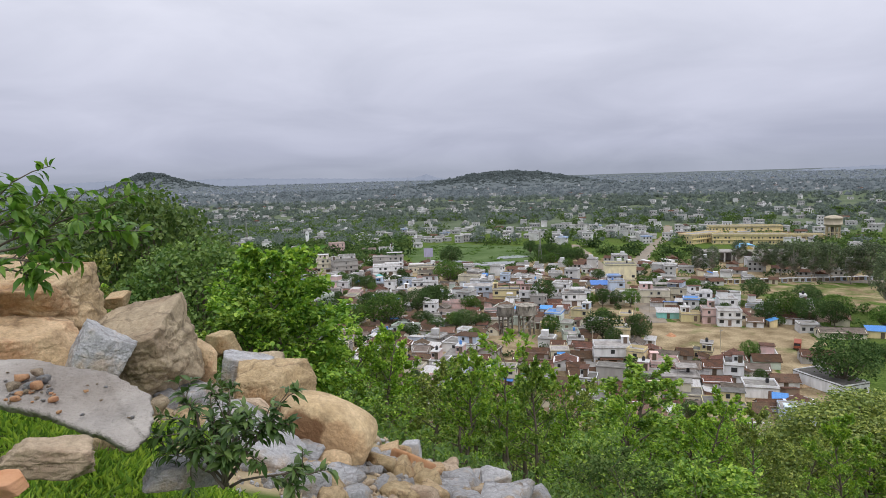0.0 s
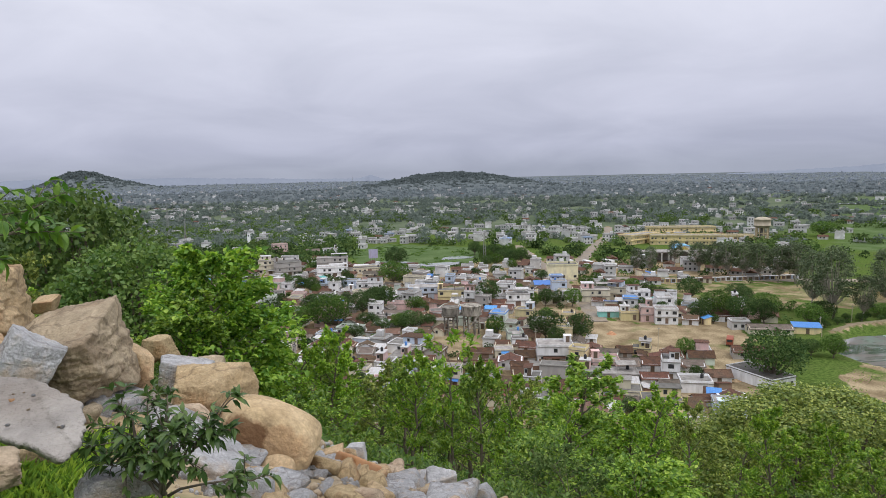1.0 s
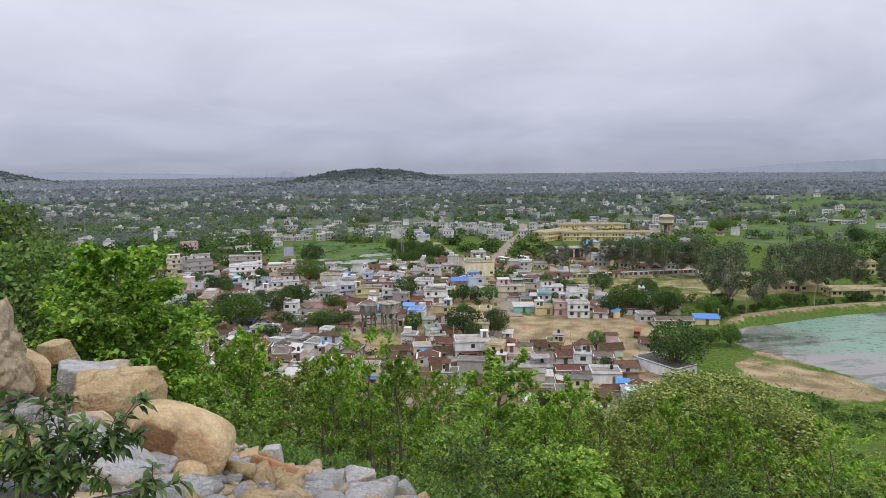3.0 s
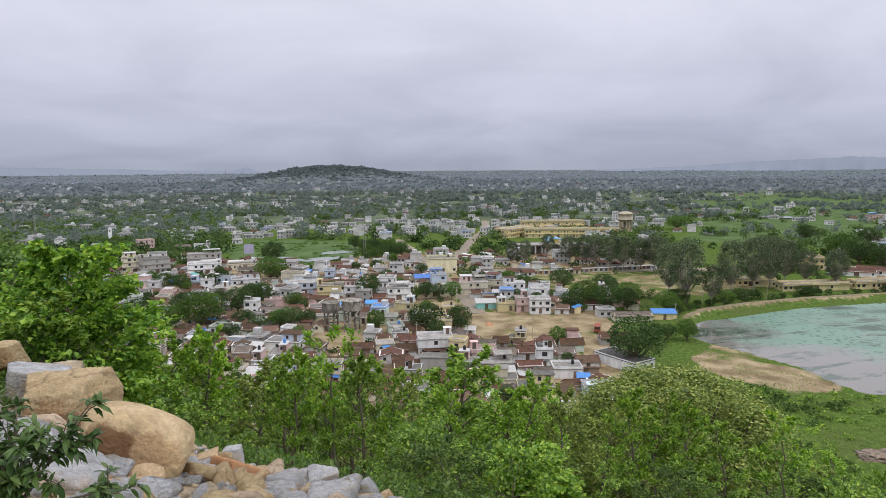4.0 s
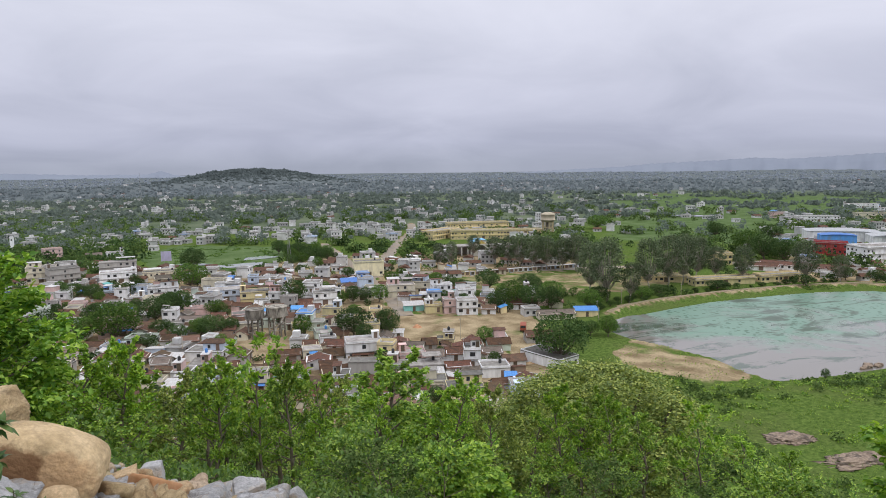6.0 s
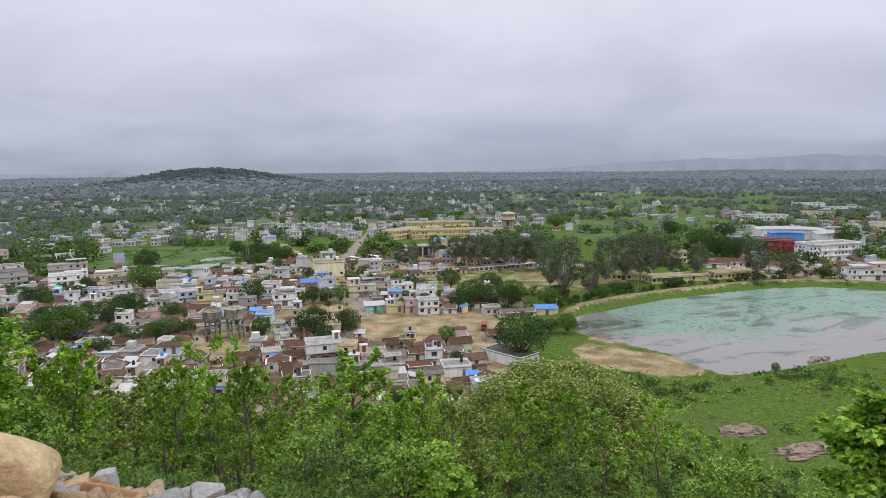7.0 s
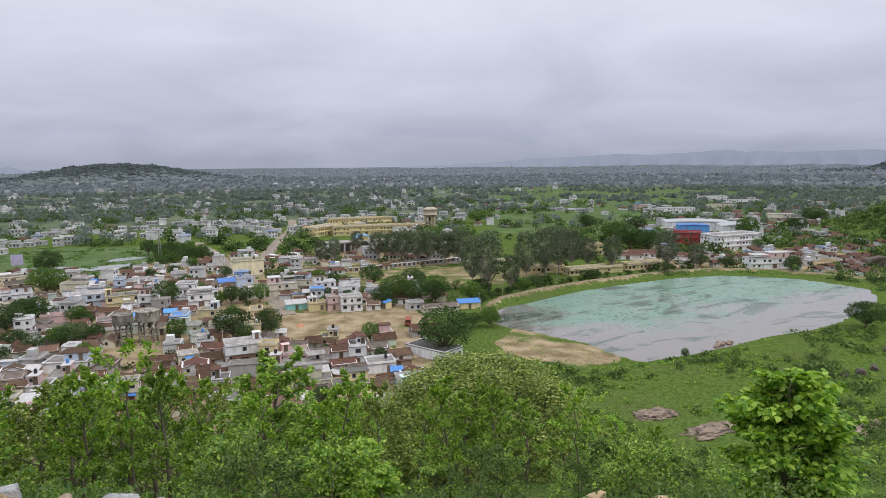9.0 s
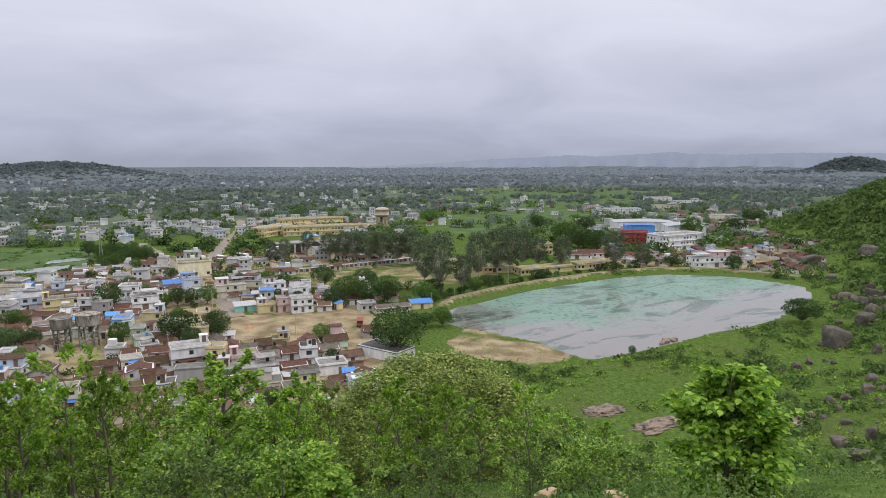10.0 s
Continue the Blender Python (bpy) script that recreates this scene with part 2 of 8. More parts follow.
rust_scar(M_STONE_SCARRED, (-0.20, -0.25, -0.02), 0.19)
M_WALL = surf("wall_paint", (0.82, 0.82, 0.82), (1.0, 1.0, 1.0), 0.6, 0.85, 0.15, 8, (0.24, 0.22, 0.20), 0.42, 0.5, tint=0.14, stretch=(1, 1, 0.35), obj_colour=True)
M_CONCRETE = surf("roof_concrete", (0.17, 0.16, 0.15), (0.33, 0.315, 0.295), 0.9, 0.9, 0.3, 6, (0.09, 0.082, 0.074), 0.75, 0.3, tint=0.45)
M_TILE = surf("clay_tile", (0.034, 0.018, 0.014), (0.205, 0.105, 0.066), 4.2, 0.9, 1.0, 5, (0.045, 0.036, 0.032), 0.75, 0.5, tint=0.3, stretch=(1, 3, 1), bdist=0.12)
M_TILE_PALE = surf("clay_tile_pale", (0.09, 0.054, 0.038), (0.235, 0.145, 0.098), 3.4, 0.9, 1.0, 5, (0.09, 0.075, 0.06), 0.75, 0.5, tint=0.3, stretch=(1, 3, 1), bdist=0.12)
M_TILE_GREY = surf("old_grey_tile", (0.085, 0.068, 0.056), (0.215, 0.18, 0.15), 3.4, 0.9, 1.0, 5, (0.07, 0.06, 0.052), 0.75, 0.5, tint=0.3, stretch=(1, 3, 1), bdist=0.12)
M_TIN = surf("tin_sheet", (0.42, 0.42, 0.43), (0.62, 0.62, 0.62), 1.5, 0.45, 0.3, 4, (0.28, 0.17, 0.11), 0.6, 0.6, tint=0.15, stretch=(6, 1, 1))
M_ROOF_DARK = surf("stained_roof", (0.06, 0.056, 0.052), (0.125, 0.118, 0.11), 0.7, 0.85, 0.3, 5, (0.20, 0.185, 0.165), 0.5, 0.3)
M_TIN_DULL = surf("dull_sheet", (0.33, 0.345, 0.37), (0.46, 0.475, 0.50), 0.5, 0.6, 0.3, 3, (0.26, 0.25, 0.24), 0.6, 0.2, stretch=(4, 1, 1))
M_PLASTIC_BLUE = surf("blue_sheet", (0.06, 0.19, 0.50), (0.11, 0.29, 0.64), 2, 0.6, 0.3, 5, tint=0.2)
M_PLASTIC_TEAL = surf("teal_sheet", (0.08, 0.30, 0.29), (0.12, 0.40, 0.38), 2, 0.5, 0.3, 5)
M_TANK_BLACK = surf("black_tank", (0.02, 0.02, 0.022), (0.04, 0.04, 0.045), 3, 0.5, 0)
M_TANK_WHITE = surf("white_tank", (0.7, 0.7, 0.7), (0.85, 0.85, 0.85), 3, 0.5, 0)
M_PANE = surf("window_dark", (0.025, 0.028, 0.032), (0.06, 0.06, 0.062), 3, 0.25, 0)
M_DOOR = surf("door_paint", (0.10, 0.07, 0.05), (0.2, 0.15, 0.11), 3, 0.6, 0, tint=0.4)
M_METAL = surf("grey_metal", (0.22, 0.22, 0.22), (0.34, 0.34, 0.34), 5, 0.5, 0)


# ---- geometry helpers ----
class Geo:
    """Collects vertices and faces (with a material slot) of one mesh."""

    def __init__(self):
        self.v, self.f, self.s = [], [], []

    def add(self, verts, faces, slot=0):
        k = len(self.v)
        self.v += [tuple(p) for p in verts]
        self.f += [tuple(k + i for i in q) for q in faces]
        self.s += [slot] * len(faces)
        return self

    def box(self, x0, y0, z0, x1, y1, z1, slot=0, m=None):
        p = [(x0, y0, z0), (x1, y0, z0), (x1, y1, z0), (x0, y1, z0), (x0, y0, z1), (x1, y0, z1), (x1, y1, z1), (x0, y1, z1)]
        if m:
            p = [m @ Vector(q) for q in p]
        return self.add(p, [(3, 2, 1, 0), (4, 5, 6, 7), (0, 1, 5, 4), (1, 2, 6, 5), (2, 3, 7, 6), (3, 0, 4, 7)], slot)

    def tube(self, pts, radii, n=6, slot=0, cap=True):
        rings = []
        k = len(self.v)
        for i, p in enumerate(pts):
            a = Vector(pts[max(i - 1, 0)])
            b = Vector(pts[min(i + 1, len(pts) - 1)])
            d = (b - a).normalized() if (b - a).length > 1e-6 else Vector((0, 0, 1))
            u = d.cross(Vector((0, 1, 0)) if abs(d.x) > 0.5 else Vector((1, 0, 0))).normalized()
            w = d.cross(u)
            for j in range(n):
                c = 2 * math.pi * j / n
                q = Vector(p) + (u * math.cos(c) + w * math.sin(c)) * radii[i]
                self.v.append(tuple(q))
        for i in range(len(pts) - 1):
            for j in range(n):
                a, b = k + i * n + j, k + i * n + (j + 1) % n
                self.f.append((a, b, b + n, a + n)); self.s.append(slot)
        if cap:
            self.f.append(tuple(k + (len(pts) - 1) * n + j for j in range(n))); self.s.append(slot)
            self.f.append(tuple(k + j for j in reversed(range(n)))); self.s.append(slot)
        return self

    def mesh(self, name, mats, smooth=False):
        me = bpy.data.meshes.new(name)
        me.from_pydata(self.v, [], self.f)
        for m in mats:
            me.materials.append(m)
        if len(mats) > 1:
            me.polygons.foreach_set("material_index", self.s)
        if smooth:
            me.polygons.foreach_set("use_smooth", [True] * len(self.f))
        me.update()
        return me


def np_mesh(name, verts, faces, mat, smooth=False):
    """A mesh from arrays; all faces have the same number of corners."""
    verts, faces = np.asarray(verts, np.float32), np.asarray(faces, np.int32)
    me = bpy.data.meshes.new(name)
    n, k = faces.shape
    me.vertices.add(len(verts))
    me.vertices.foreach_set("co", verts.ravel())
    me.loops.add(n * k)
    me.loops.foreach_set("vertex_index", faces.ravel())
    me.polygons.add(n)
    me.polygons.foreach_set("loop_start", np.arange(0, n * k, k, dtype=np.int32))
    if smooth:
        me.polygons.foreach_set("use_smooth", np.ones(n, bool))
    me.update(calc_edges=True)
    me.materials.append(mat)
    return me


def part(name, me, parent, label="", m=None, colour=None):
    ob = new(name, me)
    ob.parent = parent
    if m is not None:
        ob.matrix_basis = m
    if label:
        ob["label"] = label
    if colour:
        ob.color = (*colour, 1)
    return ob


def thing(name, label, category, group="", m=None, data=None, kind=""):
    ob = tagged(new(name, data), label, category, group, kind)
    if m is not None:
        ob.matrix_basis = m
    return ob


def inside(poly, x, y):
    """Which of the points (arrays) lie inside the polygon."""
    x, y = np.asarray(x, float), np.asarray(y, float)
    hit = np.zeros(x.shape, bool)
    for (x0, y0), (x1, y1) in zip(poly, poly[1:] + poly[:1]):
        c = ((y0 > y) != (y1 > y)) & (x < (x1 - x0) * (y - y0) / (y1 - y0 + 1e-12) + x0)
        hit ^= c
    return hit


def seg_dist(line, x, y, closed=False):
    """Distance to a polyline, and how far along it (index + fraction)."""
    x, y = np.asarray(x, float), np.asarray(y, float)
    best, at = np.full(x.shape, 1e9), np.zeros(x.shape)
    pts = line + line[:1] if closed else line
    for i, ((x0, y0), (x1, y1)) in enumerate(zip(pts, pts[1:])):
        dx, dy = x1 - x0, y1 - y0
        t = np.clip(((x - x0) * dx + (y - y0) * dy) / (dx * dx + dy * dy), 0, 1)
        d = np.hypot(x - x0 - t * dx, y - y0 - t * dy)
        near = d < best
        best, at = np.where(near, d, best), np.where(near, i + t, at)
    return best, at


WAVES = {}


def wave(x, y, s, seed=0):
    """Cheap smooth noise, about -1 to 1, with features of s metres."""
    if seed not in WAVES:
        r = np.random.RandomState(seed)
        WAVES[seed] = [(r.rand() * 6.28, r.rand() * 6.28, (0.6 + r.rand()) * 6.28) for k in range(6)]
    out = 0
    for a, p, q in WAVES[seed]:
        out = out + np.sin((x * math.cos(a) + y * math.sin(a)) * (q / s) + p)
    return out / 3.2


def smooth(a, b, v):
    t = np.clip((v - a) / (b - a), 0, 1)
    return t * t * (3 - 2 * t)


# ---- plan of the place: plain at z = 0, the hill with the camera, the pond, the open ground ----
RIDGE = [(-121, 19), (-12, 1), (0, -5), (81, -65), (243, -49), (418, 16), (580, 128), (720, 215)]
RIDGE_Z = [57, 62.2, 62.2, 59, 58, 62, 64, 14]
POND = [(166, 218), (156, 214), (151, 204), (146, 198), (147, 190), (151, 177), (155, 160), (154, 143), (155, 135), (174, 132), (193, 131), (214, 131), (233, 128), (253, 128),
        (278, 133), (309, 140), (328, 154), (329, 164), (326, 190), (306, 213), (280, 222), (259, 224), (236, 225), (217, 225), (197, 222), (177, 218)]
DAM = [(159, 221), (173, 230), (198, 235), (232, 237), (274, 235), (309, 228), (333, 209), (344, 183), (350, 163)]
SPIT = [(146, 189), (152, 179), (155, 162), (156, 143), (148, 136), (132, 137), (125, 151), (121, 163), (131, 178)]
MAIDAN = [(39, 274), (63, 291), (82, 280), (93, 288), (89, 260), (104, 249), (118, 247), (131, 240), (131, 221), (117, 204), (97, 170), (101, 202), (77, 208), (71, 221), (71, 233), (74, 266), (55, 263), (39, 259)]
LANE = [(108, 205), (102, 189), (96, 167), (85, 140)]
FIELD = [(-35, 526), (-4, 574), (69, 532), (78, 497), (49, 431), (26, 412), (7, 434), (-20, 445)]
PLAYGROUND = [(124, 353), (136, 337), (177, 332), (229, 323), (244, 281), (232, 264), (196, 260), (177, 263), (143, 270), (121, 299)]
SCHOOLYARD = [(290, 264), (295, 240), (314, 251), (334, 288), (321, 291)]
ROAD_A = [(105, 532), (100, 445), (94, 353), (89, 290), (84, 256)]
ROAD_B = [(229, 674), (199, 584), (159, 503), (116, 404), (94, 353)]
ROAD_C = [(94, 361), (132, 359), (174, 345), (222, 332), (283, 318), (404, 290)]
# far hills: x, y, half-lengths along and across, height, bearing of the long side
FAR_HILLS = [(265, 2590, 320, 260, 46, 4), (220, 2590, 190, 150, 8, 10), (-1490, 3480, 250, 300, 55, 30), (-1570, 3520, 130, 150, 36, 0),
             (2810, 1150, 110, 150, 58, 20), (3000, 1290, 260, 260, 6, 0), (3500, 2950, 500, 300, 12, -40), (2700, 3900, 400, 250, 10, -40),
             (-2300, 4000, 500, 200, 12, 30), (-700, 4700, 250, 200, 12, 0), (4100, 2250, 400, 300, 16, -60)]


def hill_profile(u):
    u = np.clip(u, 0, 1)
    return 0.3 * (0.5 + 0.5 * np.cos(np.pi * u)) + 0.7 * (1 - u) ** 1.35


def height(x, y):
    x, y = np.asarray(x, float), np.asarray(y, float)
    d, at = seg_dist(RIDGE, x, y)
    crest = np.interp(at, range(len(RIDGE_Z)), RIDGE_Z)
    back = np.clip((y - np.interp(x, [p[0] for p in RIDGE], [p[1] for p in RIDGE])) < 0, 0, 1)
    z = crest * hill_profile(d / np.where(back, 320, 142)) * (1 - back) + crest * hill_profile(d / 320) * back
    r = np.hypot(x, y)
    z = z + smooth(4, 25, z) * (0.9 * wave(x, y, 26, 1) + 0.35 * wave(x, y, 9, 2)) * smooth(8, 40, r)
    z = z + 0.05 * wave(x, y, 1.7, 3) * (r < 40) * smooth(0.5, 3, r) + 0.10 * wave(x, y, 6, 4) * (r < 400)
    # the trodden hilltop falls away ahead and to the east of the heap of stones
    q = 60.40 - 0.110 * x - 0.203 * y - 0.0373 * x * y + 0.0119 * x * x - 0.0096 * y * y + 0.04 * wave(x, y, 1.3, 3)
    q = q - 1.9 * smooth(2, 6, x) * smooth(6.5, 3, y)
    z = np.where(r < 16, q + (z - q) * smooth(8.5, 16, r), z)
    # the wooded spur that closes the view in the east
    z = z + 25 * np.exp(-(np.hypot(x - 640, y - 190) / 108) ** 4)
    # grassy foot of the hill by the pond
    z = z + 1.1 * smooth(80, 27, seg_dist([(108, 115), (229, 94), (337, 115)], x, y)[0]) * smooth(0, 14, seg_dist(POND, x, y, True)[0]) * (1 - smooth(3, 10, z))
    # pond bed and its bank
    din = seg_dist(POND, x, y, True)[0]
    z = np.where(inside(POND, x, y), -0.25 - np.minimum(din * 0.25, 1.6), np.where(din < 6, z * smooth(0, 6, din), z))
    bank = smooth(5.5, 1.6, seg_dist(DAM, x, y)[0])
    z = np.where(bank > 0, np.maximum(z, 1.7 * bank + z * (1 - bank)), z)
    z = z + smooth(600, 2000, r) * 1.2 * wave(x, y, 700, 5) + 11 * smooth(2300, 5200, r)
    for hx, hy, a, b, top, turn in FAR_HILLS:
        c, s = math.cos(radians(turn)), math.sin(radians(turn))
        u, v = (x - hx) * c + (y - hy) * s, -(x - hx) * s + (y - hy) * c
        q = (u / a) ** 2 + (v / b) ** 2
        z = z + top * np.exp(-q ** 1.25 * 1.1) * (1 + 0.09 * wave(x, y, a * 0.35, 6) + 0.05 * wave(x, y, a * 0.12, 7))
    return z


def ground_z(x, y):
    return float(height(np.array([x]), np.array([y]))[0])


def town_density(x, y):
    """How built-up the plain is, 0 to 1."""
    x, y = np.asarray(x, float), np.asarray(y, float)
    r, az = np.hypot(x, y), np.degrees(np.arctan2(x, y))
    d = smooth(-26, -14, az) * smooth(151, 162, r) * (1 - smooth(391, 465, r)) * (1 - smooth(25, 31, az))
    d = np.maximum(d, 0.75 * smooth(8, 12, az) * (1 - smooth(29, 35, az)) * smooth(344, 364, r) * (1 - smooth(445, 472, r)))
    d = np.maximum(d, 0.55 * smooth(46, 52, az) * (1 - smooth(64, 67, az)) * smooth(361, 384, r) * (1 - smooth(809, 943, r)))
    d = np.maximum(d, 0.42 * smooth(-10, 0, az) * (1 - smooth(30, 36, az)) * smooth(532, 580, r) * (1 - smooth(701, 809, r)))
    d = np.maximum(d, 0.20 * smooth(-36, -20, az) * (1 - smooth(26, 40, az)) * smooth(566, 633, r) * (1 - smooth(1078, 2022, r)))
    for area in (FIELD, PLAYGROUND, SCHOOLYARD, MAIDAN, POND):
        d = d * ~inside(area, x, y)
    for line, w in ((ROAD_A, 5), (ROAD_B, 5), (ROAD_C, 7), (LANE, 4.5), (DAM, 13)):
        d = d * (seg_dist(line, x, y)[0] > w)
    return d * (np.clip(height(x, y), 0, 9) < 2.5) * (seg_dist(POND, x, y, True)[0] > 14)


M_GROUND = surf("ground", (0.048, 0.088, 0.020), (0.135, 0.195, 0.048), 0.8, 0.95, 0.8, 1.6, (0.105, 0.125, 0.045), 0.65, 0.06, bdist=0.25)


def ground_material():
    """Grass, bare earth, marsh and far fields mixed by use, with haze painted over by distance."""
    nt = M_GROUND.node_tree
    N, L = nt.nodes.new, nt.links.new
    bs = next(n for n in nt.nodes if n.type == "BSDF_PRINCIPLED")
    grass = bs.inputs["Base Color"].links[0].from_socket
    at = N("ShaderNodeAttribute"); at.attribute_name = "cover"
    sep = N("ShaderNodeSeparateColor"); L(at.outputs["Color"], sep.inputs[0])
    co = N("ShaderNodeTexCoord")

    def layer(base, mask, c1, c2, scale, edge, edge_scale):
        n = N("ShaderNodeTexNoise"); n.inputs["Scale"].default_value = scale; n.inputs["Detail"].default_value = 6
        L(co.outputs["Object"], n.inputs["Vector"])
        r = N("ShaderNodeValToRGB")
        r.color_ramp.elements[0].position, r.color_ramp.elements[1].position = 0.35, 0.65
        r.color_ramp.elements[0].color, r.color_ramp.elements[1].color = rgb(c1), rgb(c2)
        L(n.outputs["Fac"], r.inputs[0])
        e = N("ShaderNodeTexNoise"); e.inputs["Scale"].default_value = edge_scale; e.inputs["Detail"].default_value = 5
        L(co.outputs["Object"], e.inputs["Vector"])
        add = N("ShaderNodeMath"); add.operation = "MULTIPLY_ADD"; add.inputs[1].default_value = edge
        L(e.outputs["Fac"], add.inputs[0]); L(mask, add.inputs[2])
        mr = N("ShaderNodeMapRange")
        mr.inputs["From Min"].default_value, mr.inputs["From Max"].default_value = 0.42 + edge * 0.5, 0.62 + edge * 0.5
        L(add.outputs[0], mr.inputs["Value"])
        mx = N("ShaderNodeMix"); mx.data_type = "RGBA"
        L(mr.outputs[0], mx.inputs["Factor"]); L(base, mx.inputs["A"]); L(r.outputs[0], mx.inputs["B"])
        return mx.outputs["Result"]

    # distance greys the fields, then a blue-grey coat paints in the haze
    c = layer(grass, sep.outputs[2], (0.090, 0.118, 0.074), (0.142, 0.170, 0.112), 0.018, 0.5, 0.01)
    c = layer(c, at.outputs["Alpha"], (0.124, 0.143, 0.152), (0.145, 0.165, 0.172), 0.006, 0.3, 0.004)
    c = layer(c, sep.outputs[1], (0.078, 0.124, 0.047), (0.125, 0.176, 0.078), 0.06, 0.3, 0.06)
    c = layer(c, sep.outputs[0], (0.205, 0.155, 0.094), (0.405, 0.325, 0.208), 0.13, 0.95, 0.11)
    # fine mottling over all of it
    n = N("ShaderNodeTexNoise"); n.inputs["Scale"].default_value = 1.7; n.inputs["Detail"].default_value = 8; n.inputs["Roughness"].default_value = 0.7
    L(co.outputs["Object"], n.inputs["Vector"])
    mr = N("ShaderNodeMapRange"); mr.inputs["From Min"].default_value, mr.inputs["From Max"].default_value = 0.3, 0.7
    mr.inputs["To Min"].default_value, mr.inputs["To Max"].default_value = 0.62, 1.30
    L(n.outputs["Fac"], mr.inputs["Value"])
    hs = N("ShaderNodeHueSaturation"); L(c, hs.inputs["Color"]); L(mr.outputs[0], hs.inputs["Value"])
    L(hs.outputs[0], bs.inputs["Base Color"])
    bs.inputs["Specular IOR Level"].default_value = 0.0


ground_material()


def build_ground():
    ang = np.radians(np.concatenate([np.arange(-180, -44, 4), np.arange(-44, 78, 0.4), np.arange(78, 180, 4)]))
    rad = [0.04]
    while rad[-1] < 7000:
        k = 1.045 if rad[-1] < 70 else (1.016 if rad[-1] < 215 else 1.0085 if rad[-1] < 400 else 1.016 if rad[-1] < 570 else 1.035)
        rad.append(rad[-1] * k + 0.05)
    rad = np.array(rad)
    A, R = np.meshgrid(ang, rad)
    x, y = R * np.sin(A) + 0.15, R * np.cos(A) - 0.1
    n, k = A.shape
    z = height(x.ravel(), y.ravel())
    v = np.stack([x.ravel(), y.ravel(), z], 1)
    i, j = np.meshgrid(np.arange(n - 1), np.arange(k), indexing="ij")
    a, b = i * k + j, i * k + (j + 1) % k
    q = np.stack([a, a + k, b + k, b], -1).reshape(-1, 4)[:, ::-1]
    me = np_mesh("ground", v, q, M_GROUND, True)
    X, Y = v[:, 0], v[:, 1]
    earth = 0.72 * smooth(0, 0.3, town_density(X, Y))
    earth = earth * (1 - 0.75 * smooth(465, 550, np.hypot(X, Y)))
    wob = 2.0 * wave(X, Y, 9, 8)
    for area in (MAIDAN, SPIT, SCHOOLYARD):
        dd = seg_dist(area, X, Y, True)[0] * np.where(inside(area, X, Y), 1, -1) + wob * 0.6
        earth = np.maximum(earth, (0.70 if area is MAIDAN else 0.76 - 0.3 * np.clip(1.4 * wave(X, Y, 22, 19), 0, 1)) * smooth(-1.0, 1.5, dd))
    for line, w in ((ROAD_A, 3.5), (ROAD_B, 3.5), (ROAD_C, 4), (LANE, 3.4), (DAM, 0.9)):
        earth = np.maximum(earth, 0.95 * smooth(w + 1.2, w - 0.6, seg_dist(line, X, Y)[0] + wob * 0.2))
    # the worn inner face of the pond's bank
    earth = np.maximum(earth, 0.45 * smooth(7, 3, seg_dist(DAM, X, Y)[0] + wob * 0.6))
    dd = seg_dist(PLAYGROUND, X, Y, True)[0] * np.where(inside(PLAYGROUND, X, Y), 1, -1)
    earth = np.maximum(earth, 0.53 * smooth(-2, 4, dd))
    near = np.hypot(X, Y)
    earth = np.maximum(earth, 0.70 * smooth(9.5, 8, near) * smooth(-3.4, -2.6, X) * smooth(1.6, 0.6, X) * smooth(4.3, 5.2, near))
    field = np.maximum(inside(FIELD, X, Y) * 0.9, 0)
    # grassy meadow strips on the plain further out
    field = np.maximum(field, 0.62 * smooth(512, 566, near) * smooth(30, 38, np.degrees(np.arctan2(X, Y))) * (1 - smooth(60, 66, np.degrees(np.arctan2(X, Y)))) * (1 - smooth(1200, 2000, near)))
    # far and the last channel: how strongly haze is painted onto the ground
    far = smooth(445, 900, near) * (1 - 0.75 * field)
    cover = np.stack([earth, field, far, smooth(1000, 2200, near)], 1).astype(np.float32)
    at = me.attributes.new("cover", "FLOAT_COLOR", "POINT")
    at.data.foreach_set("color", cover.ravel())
    thing("ground", "grassy hillside, earthen town plain and far green fields greyed by painted haze", "ground", kind="structure", data=me)


build_ground()


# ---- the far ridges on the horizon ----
# near-sky colour: the haze in front of the ridges is painted on them
M_RIDGE_HAZE = surf("hazed_ridge", (0.215, 0.240, 0.298), (0.230, 0.256, 0.312), 0.004, 1.0, 0)
M_RIDGE_HAZE.node_tree.nodes["Principled BSDF"].inputs["Specular IOR Level"].default_value = 0.0


